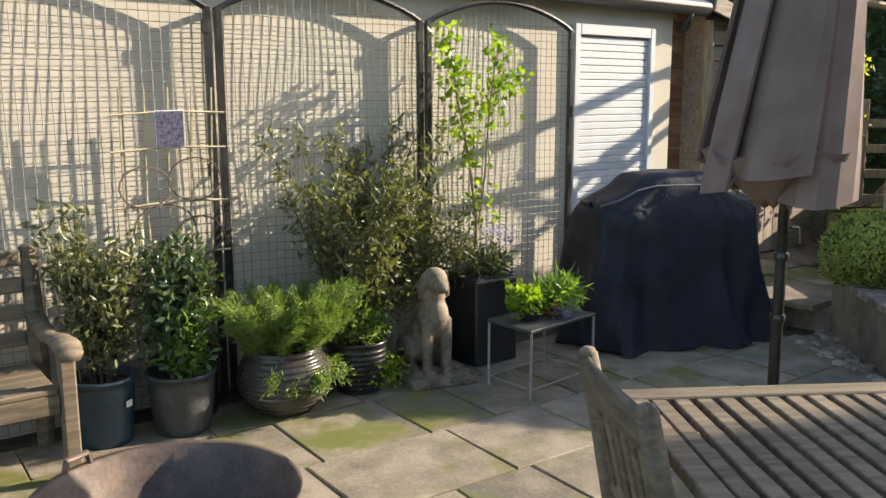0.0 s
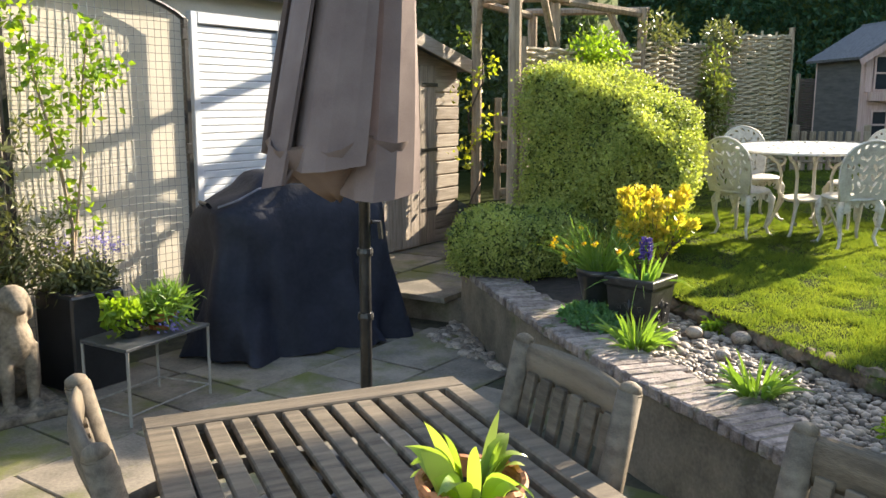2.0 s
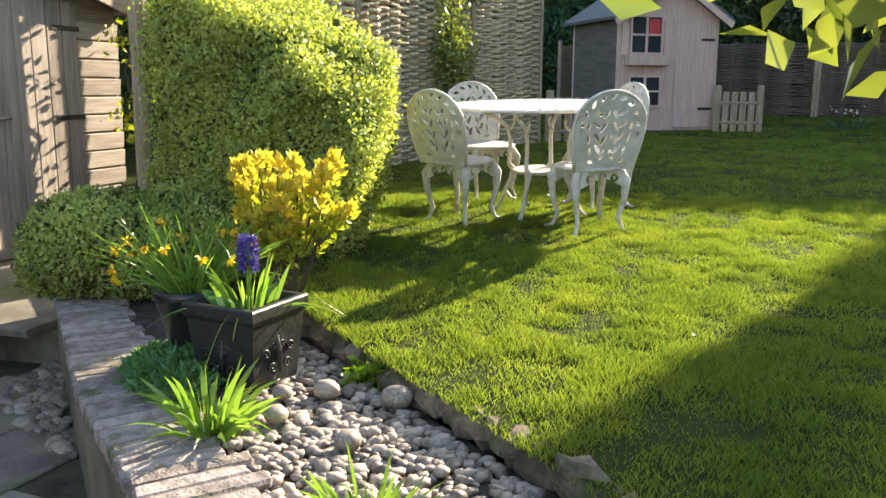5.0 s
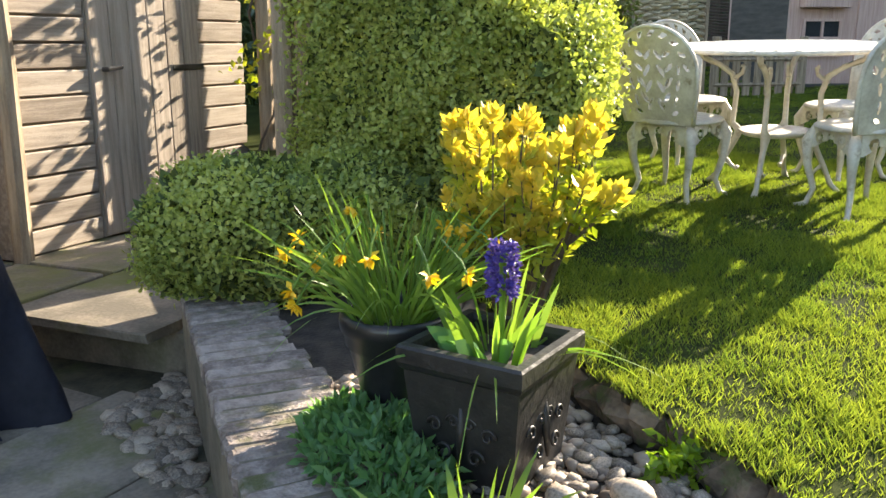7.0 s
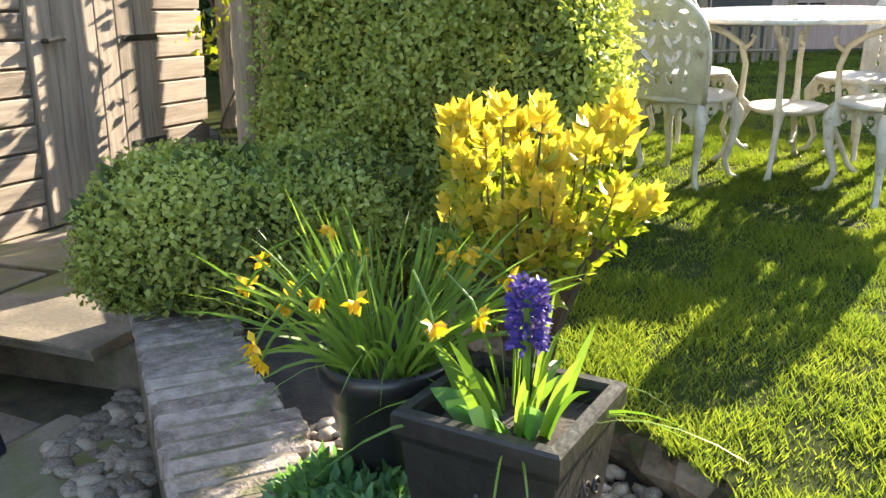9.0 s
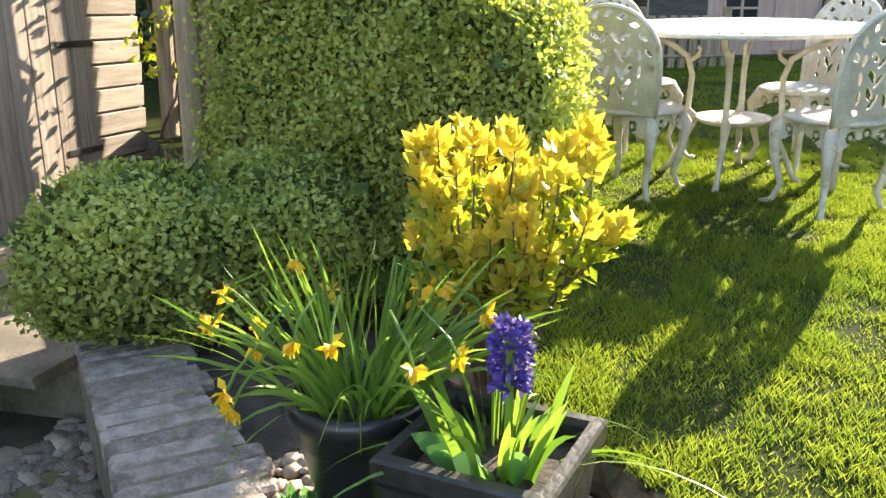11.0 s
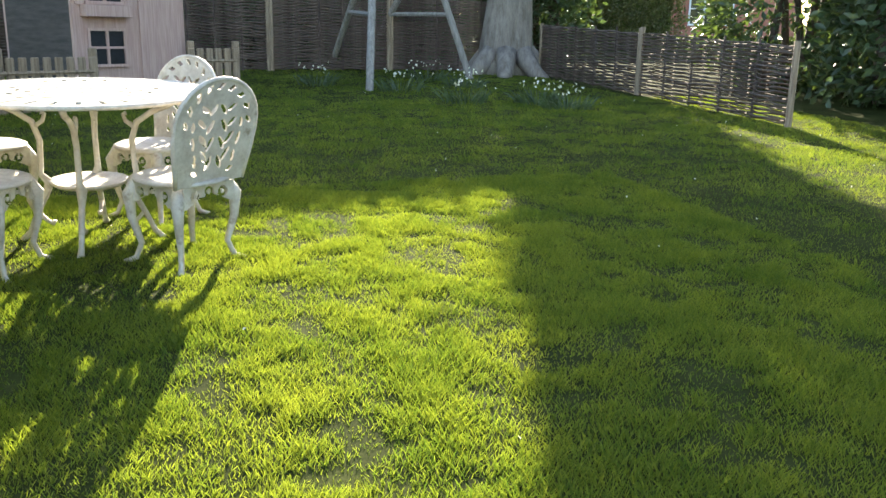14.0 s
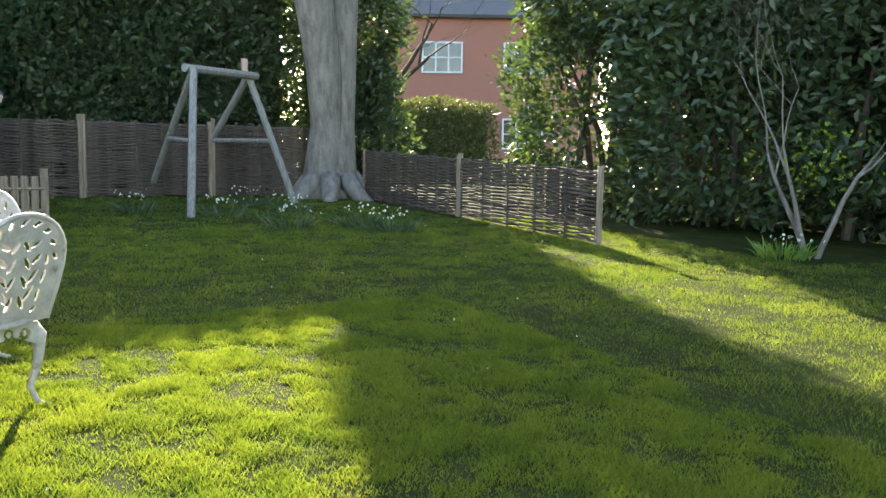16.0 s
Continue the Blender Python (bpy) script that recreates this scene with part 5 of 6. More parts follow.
leaf_mesh("blossom", M["daffodil"], q, np.random.default_rng(69).normal(size=q.shape) + [0, 0, 0.5], 0.022, 0.018, p, "yellow flowers")
p = thing("primrose_plant", "small bright green leafy plant in the pebbles", "plant", (1.77, -4.42, 0.42))
shrub(p, 64, 16, 0, 0.04, 0.1, "leaves", M["bright"], 4, 0.035, 0.5, jitter=0.02)
p = thing("seedling", "small bright seedling among the pebbles", "plant", (2.88, -3.46, 0.42))
shrub(p, 65, 9, 0, 0.035, 0.1, "leaves", M["bright"], 4, 0.035, 0.5, jitter=0.02)
p = thing("ground_cover", "bluish green groundcover spilling towards the wall", "plant", (2.64, -2.86, 0.41))
rng = np.random.default_rng(66)
n = 1500
a, r = rng.random(n) * 6.283, rng.random(n) ** 0.5
q = np.stack([np.cos(a) * r * 0.26, np.sin(a) * r * 0.15, 0.02 + 0.06 * (1 - r ** 2) + 0.03 * rng.random(n)], 1)
c45, s45 = math.cos(0.85), math.sin(0.85)
q[:, :2] = q[:, :2] @ np.array([[c45, s45], [-s45, c45]])
leaf_mesh("leaves", M["geranium"], q, rng.normal(size=q.shape) + [0, 0, 0.5], 0.042, 0.017, p, rng=rng)

# ---- white garden set on the lawn ----
def pierced(name, inside, hole, size, cell, thick, mat, parent, m):
    """A cast plate of outline inside(x, y), pierced where hole(x, y)."""
    nx, ny = int(size[0] / cell), int(size[1] / cell)
    bm = bmesh.new()
    grid = {}

    def vert(i, j):
        if (i, j) not in grid:
            grid[i, j] = bm.verts.new((i * cell - size[0] / 2, 0, j * cell))
        return grid[i, j]
    for i in range(nx):
        for j in range(ny):
            x, z = (i + 0.5) * cell - size[0] / 2, (j + 0.5) * cell
            if inside(x, z) and not hole(x, z):
                bm.faces.new((vert(i, j), vert(i + 1, j), vert(i + 1, j + 1), vert(i, j + 1)))
    bmesh.ops.smooth_vert(bm, verts=[v for v in bm.verts if v.is_boundary], factor=0.5, use_axis_x=True, use_axis_y=True, use_axis_z=True)
    bmesh.ops.solidify(bm, geom=bm.faces[:], thickness=thick)
    bmesh.ops.transform(bm, matrix=m, verts=bm.verts)
    return part(name, bm, mat, parent)


def back_inside(x, z):
    w = 0.185 + 0.045 * math.sin(min(z / 0.46, 1) * 2.6) if z < 0.28 else 0.228 * math.sqrt(max(0, 1 - ((z - 0.28) / 0.2) ** 2))
    return abs(x) < w


BACK_LEAVES = ((0.03, 0.1, 0.012, 0.034, -25), (0.062, 0.135, 0.012, 0.034, 35), (0.034, 0.19, 0.011, 0.034, -30), (0.075, 0.21, 0.012, 0.034, 40),
               (0.04, 0.268, 0.011, 0.034, -30), (0.085, 0.285, 0.011, 0.03, 50), (0.028, 0.345, 0.01, 0.03, -40), (0.075, 0.35, 0.01, 0.028, 60),
               (0.11, 0.12, 0.009, 0.03, 10), (0.128, 0.2, 0.009, 0.03, 15), (0.135, 0.275, 0.009, 0.025, 0), (0.1, 0.06, 0.01, 0.02, 60))


def back_hole(x, z):
    """Pairs of leaf-shaped openings under a pierced crest."""
    r, a = math.hypot(x, z - 0.27), math.atan2(z - 0.27, x)
    if z > 0.24 and 0.165 < r < 0.192 and a > 0:
        return math.sin(a * 17 + (r - 0.178) * 70) > 0.35
    for cx, cz, rx, rz, deg in BACK_LEAVES:
        c, d, t = abs(x) - cx, z - cz, math.radians(deg)
        if ((c * math.cos(t) - d * math.sin(t)) / rx) ** 2 + ((c * math.sin(t) + d * math.cos(t)) / rz) ** 2 < 1:
            return True
    return False


def iron_chair(m, label):
    """White cast chair: x across, y towards the front."""
    t = thing("cast_iron_chair", label, "chair", group="white garden chairs")
    t.matrix_basis = m
    part("seat", lathe([(0, 0.395), (0.2, 0.395), (0.215, 0.4), (0.218, 0.412), (0.2, 0.42), (0.12, 0.416), (0.0, 0.414)], 32), M["white_iron"], t, smooth=True)
    bk = pierced("backrest", back_inside, back_hole, (0.48, 0.49), 0.0055, 0.011, M["white_iron"], t, pose(0, -0.185, 0.4, 13))
    bm = bmesh.new()
    edge = [(0.19, 0.0)] + [(0.185 + 0.045 * math.sin(z / 0.46 * 2.6), z) for z in (0.08, 0.16, 0.24)] + [(0.228 * math.cos(a), 0.28 + 0.2 * math.sin(a)) for a in np.linspace(0.1, math.pi - 0.1, 15)]
    edge += [(-x, z) for x, z in edge[3::-1]]
    sweep(bm, [pose(0, -0.185, 0.4, 13) @ Vector((x, 0.005, z)) for x, z in edge], 0.011, 6)
    part("back_rim", bm, M["white_iron"], t, smooth=True)
    for k, (x, y) in enumerate(((-0.15, -0.14), (0.15, -0.14), (-0.16, 0.14), (0.16, 0.14))):
        sx, sy = math.copysign(1, x), math.copysign(1, y)
        x, y = x * 0.88, y * 0.88
        pts = [(x, y, 0.4), (x + sx * 0.035, y + sy * 0.035, 0.33), (x + sx * 0.03, y + sy * 0.03, 0.22), (x + sx * 0.005, y + sy * 0.005, 0.1), (x + sx * 0.025, y + sy * 0.025, 0.03), (x + sx * 0.06, y + sy * 0.06, 0.008)]
        bm = bmesh.new()
        sweep(bm, pts, [0.03, 0.03, 0.02, 0.014, 0.013, 0.016], 8)
        part("leg", bm, M["white_iron"], t, smooth=True)
    for a, w in ((0, 0.3), (90, 0.28), (180, 0.3), (270, 0.28)):
        pierced("apron", lambda x, z: z > 0.02 + 0.05 * (1 - (abs(x) / (w / 2)) ** 2) ** 2, lambda x, z: 0.012 < math.hypot(x, z - 0.085) < 0.024 or 0.01 < math.hypot(abs(x) - 0.08, z - 0.075) < 0.026, (w, 0.12), 0.007, 0.009, M["white_iron"], t, pose(0, 0, 0, 0, 0, a) @ pose(0, 0.165, 0.278))
    return t


LEAN = 2.8  # the set leans with the rising lawn


def iron_table():
    t = thing("cast_iron_table", "round white cast table with a pierced top", "table", (5.58, -3.35, lawn_z(5.58, 0) - 0.012))
    t.matrix_basis = t.matrix_basis @ pose(0, 0, 0, 0, -LEAN, 0)
    R, N = 0.53, 120
    bm = bmesh.new()
    radii = [0.012, 0.03, 0.06, 0.1, 0.125, 0.15, 0.175, 0.2, 0.225, 0.25, 0.275, 0.3, 0.325, 0.37, 0.42, 0.47, 0.505, R]
    lay = [[[bm.verts.new((r * math.cos(2 * math.pi * k / N), r * math.sin(2 * math.pi * k / N), z)) for k in range(N)] for r in radii] for z in (0.66, 0.674)]

    def solid(i, k):
        if i < 0 or i > len(radii) - 2:
            return False
        k %= N
        return not ((13 <= i <= 14 and k % 4 == 0) or (4 <= i <= 11 and math.sin(k * 0.52 + i * 1.4) + math.sin(i * 2.3 - k * 0.26) > 1.0) or (i == 2 and k % 10 < 4))
    for i in range(len(radii) - 1):
        for k in range(N):
            if not solid(i, k):
                continue
            q = (k + 1) % N
            for z in (0, 1):
                bm.faces.new((lay[z][i][k], lay[z][i + 1][k], lay[z][i + 1][q], lay[z][i][q]))
            for other, (a, b) in (((i, k - 1), ((i, k), (i + 1, k))), ((i, k + 1), ((i, q), (i + 1, q))), ((i - 1, k), ((i, k), (i, q))), ((i + 1, k), ((i + 1, k), (i + 1, q)))):
                if not solid(*other):
                    bm.faces.new((lay[0][a[0]][a[1]], lay[0][b[0]][b[1]], lay[1][b[0]][b[1]], lay[1][a[0]][a[1]]))
    for v in [v for v in bm.verts if not v.link_faces]:
        bm.verts.remove(v)
    part("tabletop", bm, M["white_iron"], t)
    rim = [(R * math.cos(a), R * math.sin(a), 0.668) for a in np.linspace(0, 2 * math.pi, 61)]
    part("rim", swept(rim, 0.011, 6), M["white_iron"], t, smooth=True)
    part("shelf", lathe([(0, 0.26), (0.14, 0.262), (0.16, 0.275), (0.165, 0.288), (0.14, 0.278), (0, 0.272)], 28), M["white_iron"], t, smooth=True)
    for k in range(4):
        a = k * math.pi / 2 - 0.14
        d = Vector((math.cos(a), math.sin(a), 0))
        prof = [(0.38, 0.655), (0.355, 0.615), (0.28, 0.585), (0.215, 0.54), (0.19, 0.46), (0.195, 0.37), (0.2, 0.31), (0.165, 0.275), (0.19, 0.21), (0.23, 0.13), (0.265, 0.05), (0.3, 0.012)]
        bm = bmesh.new()
        sweep(bm, [d * r + Vector((0, 0, z)) for r, z in prof], [0.014, 0.014, 0.013, 0.014, 0.013, 0.013, 0.014, 0.024, 0.014, 0.013, 0.012, 0.016], 7)
        sweep(bm, [d * r + Vector((0, 0, z)) for r, z in ((0.205, 0.52), (0.17, 0.545), (0.16, 0.575), (0.175, 0.58))], [0.012, 0.01, 0.009, 0.011], 6)
        sweep(bm, [d * r + Vector((0, 0, z)) for r, z in ((0.225, 0.14), (0.19, 0.1), (0.165, 0.085), (0.16, 0.1))], [0.011, 0.009, 0.009, 0.011], 6)
        part("leg", bm, M["white_iron"], t, smooth=True)


iron_table()


def facing(x, y, tx=5.58, ty=-3.35, turn=0):
    return pose(x, y, lawn_z(x, y) - 0.012, 0, -LEAN, 0) @ pose(0, 0, 0, 0, 0, math.degrees(math.atan2(ty - y, tx - x)) - 90 + turn) @ Matrix.Scale(0.9, 4)


iron_chair(facing(5.22, -2.97, turn=25), "white cast garden chair with a pierced oval back beside the hedge")
iron_chair(facing(6.08, -2.86), "white cast garden chair with a pierced oval back behind the table")
iron_chair(facing(5.98, -3.64, turn=-12), "white cast garden chair with a pierced oval back")
iron_chair(facing(5.17, -3.73, turn=-5), "white cast garden chair with worn paint out on the lawn")

# ---- swing, picket, gate and pergola, posts ----
def swing():
    t = thing("swing_frame", "grey timber swing frame with no seat", "swing", (0, 0, 0))
    a0, b0 = Vector((11.93, -6.22, 0.79)), Vector((13.49, -8.14, 0.87))
    a1, b1 = Vector((15.3, -6.41, 0.92)), Vector((13.9, -8.0, 0.9))
    ta, tb = Vector((13.02, -6.56, 2.71)), Vector((13.88, -7.57, 2.74))
    for p, q in ((a0, ta), (a1, ta), (b0, tb), (b1 + Vector((2.2, 0.9, 0)), tb)):
        part("leg", swept([p, q], 0.05, 8), M["swing_wood"], t)
    part("beam", swept([ta + Vector((0, 0.12, 0)), tb - Vector((0, 0.12, 0))], 0.055, 8), M["swing_wood"], t)
    for p, q, r in ((a0, a1, ta), (b0, b1 + Vector((2.2, 0.9, 0)), tb)):
        part("brace", swept([p + (r - p) * 0.5, q + (r - q) * 0.5], 0.035, 6), M["swing_wood"], t)
    part("finial", boxed(13.85, 13.91, -7.55, -7.47, 2.76, 2.98), M["play_pink"], t)


swing()


def picket(a, b, n, seed):
    z = lawn_z(a[0], 0) - 0.02
    t = thing("picket_fence", "short low wooden picket fence by the playhouse", "fence", (*a, z))
    d = Vector((b[0] - a[0], b[1] - a[1], 0))
    rz = math.degrees(math.atan2(d.y, d.x))
    for k in range(n):
        part("pale", boxed(-0.04, 0.04, -0.01, 0.01, 0.03, 0.52, 0.008, Matrix.Translation(d * (k / (n - 1))) @ pose(0, 0, 0, 0, 0, rz)), M["post_wood"], t)
    for h in (0.14, 0.38):
        part("rail", swept([Vector((0, 0, h)), d + Vector((0, 0, h))], 0.022, 4), M["post_wood"], t)
    for q in (Vector((0, 0, 0)), d):
        part("post", boxed(-0.04, 0.04, -0.04, 0.04, -0.05, 0.6, 0.008, Matrix.Translation(q + Vector((0.06, 0, 0)))), M["post_wood"], t)


picket((11.75, -4.12), (11.83, -4.62), 6, 1)
picket((9.95, -2.4), (10.5, -3.15), 9, 2)

perg = thing("pergola", "rustic pole pergola over the garden gate", "pergola", (4.4, -1.31, 0.2))
perg.matrix_basis = pose(4.4, -1.31, 0.2) @ Matrix.Diagonal((1, 1, 1.12, 1))
for q, h, r in (((-0.1, -0.14), 2.35, 0.05), ((1.35, 1.06), 2.25, 0.05), ((1.6, 0.35), 2.2, 0.05), ((2.7, -0.1), 2.1, 0.05), ((2.3, 0.95), 2.1, 0.05)):
    part("post", swept([(*q, 0), (q[0] + 0.02, q[1], h * 0.5), (*q, h)], r, 9), M["post_wood"], perg)
for a, b in (((1.5, 1.15, 2.2), (-0.15, -0.2, 2.33)), ((-0.1, -0.14, 2.25), (1.6, 0.35, 2.1)), ((1.35, 1.06, 2.2), (1.6, 0.2, 2.1)), ((1.6, 0.35, 1.7), (1.0, 0.2, 2.15)), ((-0.1, -0.14, 1.85), (0.5, 0.05, 2.2)), ((1.35, 1.06, 1.75), (1.0, 0.8, 2.22)), ((1.65, 0.28, 2.12), (1.33, 1.12, 2.12)), ((1.6, 0.35, 2.1), (2.7, -0.1, 2.05)), ((1.35, 1.06, 2.1), (2.3, 0.95, 2.05)), ((2.75, -0.15, 2.08), (2.25, 1.0, 2.08)), ((2.7, -0.1, 1.5), (2.3, 0.1, 2.05)), ((2.1, -0.2, 2.16), (1.8, 1.1, 2.16))):
    part("rail", swept([a, b], 0.035, 7), M["post_wood"], perg)
climb = thing("climber", "yellowing climber twined up the pergola post", "climber", (5.75, -0.25, 0.2))
part("stem", swept([(0.08 * math.cos(k * 1.1), 0.08 * math.sin(k * 1.1), k * 0.16) for k in range(14)], 0.009, 5), M["dark_bark"], climb)
rng = np.random.default_rng(91)
k = rng.random(230)
q = np.stack([0.12 * np.cos(k * 15) + 0.07 * rng.normal(size=230), 0.12 * np.sin(k * 15) + 0.07 * rng.normal(size=230), 0.7 + 1.4 * k], 1)
leaf_mesh("leaves", M["lime"], q, rng.normal(size=q.shape), 0.06, 0.035, climb, rng=rng)

gate = thing("garden_gate", "five-bar wooden garden gate half open", "gate", (6.04, -0.29, 0.3), rz=-45)
for k in range(5):
    part("bar", boxed(0, 0.85, -0.012, 0.012, 0.12 + k * 0.24, 0.2 + k * 0.24, 0.004), M["post_wood"], gate)
for x in (0.0, 0.8):
    part("stile", boxed(x, x + 0.07, -0.03, -0.0125, 0.05, 1.35, 0.006), M["post_wood"], gate)
part("brace", boxed(0, 1.2, -0.02, 0.0, 0, 0.06, 0, pose(0.05, 0.034, 0.2, 0, -48, 0)), M["post_wood"], gate)
p = pot("plant_pot", "black pot on the path by the pergola", (4.85, -0.85, 0.17), pot_profile(0.12, 0.16, 0.3, 0.012), M["black_plastic"])
shrub(p, 92, 8, 0.28, 0.2, 0.15, "leaves", M["olive"], 6, 0.04, 0.4)

# ---- laurel by the bed, climbers on the hurdles ----
p = thing("laurel_shrub", "glossy laurel shrub with a few orange leaves", "shrub", (1.98, -6.0, 0.45))
rng = np.random.default_rng(71)
pp, ww = stems(p, rng, 70, 0.0, 1.85, 0.5, r=0.007, lean=(-0.52, 1.1))
pp = pp[pp[:, 2] > 0.98]
i = rng.integers(0, len(pp), 3600)
q = pp[i] + rng.normal(size=(len(i), 3)) * 0.05
w = rng.normal(size=q.shape) * 0.7 + [0, 0, 0.5]
leaf_mesh("leaves", M["laurel"], q, w, 0.06 + 0.04 * rng.random(len(q)), 0.04, p, rng=rng)
i = rng.integers(0, len(pp), 30)
leaf_mesh("old_leaves", M["autumn"], pp[i], rng.normal(size=(30, 3)), 0.075, 0.032, p, "orange old leaves", rng=rng)

for k, (x, y, z, s, n, mt) in enumerate(((8.4, -1.8, 1.65, (0.36, 0.2, 0.6), 1500, "laurel"), (6.1, -1.38, 2.05, (0.55, 0.2, 0.22), 1000, "bright"), (7.4, -1.5, 2.3, (0.6, 0.2, 0.22), 500, "olive"), (8.8, -1.75, 2.35, (0.5, 0.2, 0.22), 600, "olive"))):
    p = thing("climber", "leafy climber growing over the woven fence", "climber", (x, y, lawn_z(x, y)))
    q, d = ball_points(np.random.default_rng(80 + k), n, (0, 0, z - lawn_z(x, y)), s, 0.1)
    leaf_mesh("leaves", M[mt], q, d + np.random.default_rng(k).normal(size=d.shape), 0.06, 0.03, p)
    part("stem", swept([(0, 0.02, -0.02), (0.05, 0, 0.5), (-0.05, 0, 1.2), (0, 0, max(1.3, z - 0.5))], 0.015, 5), M["dark_bark"], p)

# ---- trees and hedges round the lawn ----
def limb(bm, rng, p, d, length, r, depth, tips):
    pts, rad = [p], [r]
    for k in range(5):
        d = (d + Vector((rng.gauss(0, 0.13), rng.gauss(0, 0.13), rng.gauss(0.03, 0.09)))).normalized()
        p = p + d * (length / 5)
        pts.append(p)
        rad.append(r * (1 - 0.11 * (k + 1)))
    sweep(bm, pts, rad, 10 if r > 0.12 else 6 if r > 0.04 else 4, False)
    if depth == 0:
        tips.append((p, d))
        return
    for k in range(2 if depth > 2 else 3):
        e = (d + Vector((rng.gauss(0, 0.5), rng.gauss(0, 0.5), rng.gauss(0.1, 0.3)))).normalized()
        limb(bm, rng, pts[-1 - (k % 2)], e, length * 0.72, rad[-1 - (k % 2)] * 0.7, depth - 1, tips)


def bare_tree(name, label, at, r, height, depth, seed, mat, fork=None):
    t = thing(name, label, "tree", at)
    rng = random.Random(seed)
    bm = bmesh.new()
    tips = []
    for d in fork or [Vector((0, 0, 1))]:
        limb(bm, rng, Vector((0, 0, -0.1)), d.normalized(), height, r, depth, tips)
    part("trunk", bm, mat, t, smooth=True)
    return t, tips


big = thing("beech_tree", "thick pale twin-stemmed tree trunk at the lawn's end", "tree", (14.48, -9.13, 0.9))
bm = bmesh.new()
for pts, rad in (([(0.1, 0.1, -0.15), (0.05, 0.1, 0.3), (0.0, 0.06, 1.2), (-0.1, 0.18, 2.1), (-0.2, 0.4, 3.2), (-0.23, 0.53, 4.1), (-0.25, 0.66, 4.7), (-0.27, 0.78, 5.3), (-0.3, 1.2, 9)], [0.5, 0.36, 0.28, 0.28, 0.3, 0.3, 0.3, 0.29, 0.2]),
                 ([(0.05, -0.1, -0.15), (0.0, -0.1, 0.4), (0.0, -0.12, 1.2), (0.0, -0.18, 2.6), (0.1, -0.3, 5), (0.3, -0.5, 9)], [0.42, 0.31, 0.26, 0.24, 0.23, 0.18])):
    sweep(bm, pts, rad, 16)
for k in range(7):
    a = k * 0.9
    sweep(bm, [(0.3 * math.cos(a), 0.3 * math.sin(a), 0.35), (0.6 * math.cos(a), 0.6 * math.sin(a), 0.05), (0.9 * math.cos(a), 0.9 * math.sin(a), -0.1)], [0.18, 0.13, 0.06], 8)
part("trunk", bm, M["bark"], big, smooth=True)
rng = random.Random(9)
bm = bmesh.new()
tips = []
for p0, d in (((-0.28, 0.97, 7), (-0.3, 0.6, 0.7)), ((-0.3, 1.2, 9), (0, 0.3, 1)), ((0.1, -0.3, 5), (0.3, -0.7, 0.6)), ((0.3, -0.5, 9), (0.2, -0.3, 1)), ((-0.29, 1.03, 7.5), (-0.8, 0.1, 0.5))):
    limb(bm, rng, Vector(p0), Vector(d).normalized(), 2.2, 0.13, 3, tips)
part("limbs", bm, M["bark"], big)


def leafy_mass(name, label, spots, n, mat, leaf, seed, category="tree", trunk=True):
    """Evergreen made of several uneven clouds of leaves on trunks and limbs; spots are (x, y, z, sx, sy, sz)."""
    c0 = spots[0]
    g = lawn_z(min(c0[0], 20), 0) - 0.03
    t = thing(name, label, category, (c0[0], c0[1], g))
    rng = np.random.default_rng(seed)
    org = np.array([c0[0], c0[1], g])
    P, D = [], []
    vol = sum(s[3] * s[4] + s[4] * s[5] for s in spots)
    for s in spots:
        k = int(n * (s[3] * s[4] + s[4] * s[5]) / vol)
        q, d = ball_points(rng, k, s[:3], s[3:], 0.72)
        P.append(q - org)
        D.append(d)
    P, D = np.concatenate(P), np.concatenate(D)
    P += rng.normal(size=P.shape) * 0.12
    keep = P[:, 2] > 0.02
    P, D = P[keep], D[keep]
    leaf_mesh("crown", mat, P, D + rng.normal(size=D.shape) * 0.8 + [0, 0, 0.2], leaf * (0.7 + 0.6 * rng.random(len(P))), leaf * 0.45, t, rng=rng)
    if trunk:
        bm = bmesh.new()
        rr = random.Random(seed)
        for s in spots:
            for k in range(5):
                b = Vector((s[0] - c0[0] + rr.uniform(-0.5, 0.5) * s[3], s[1] - c0[1] + rr.uniform(-0.5, 0.5) * s[4], -0.05))
                sweep(bm, [b, b + Vector((rr.uniform(-0.3, 0.3), rr.uniform(-0.3, 0.3), s[2] * 0.5)), b + Vector((rr.uniform(-0.8, 0.8), rr.uniform(-0.8, 0.8), s[2]))], [0.07, 0.05, 0.02], 6, False)
        part("trunk", bm, M["dark_bark"], t)
    return t


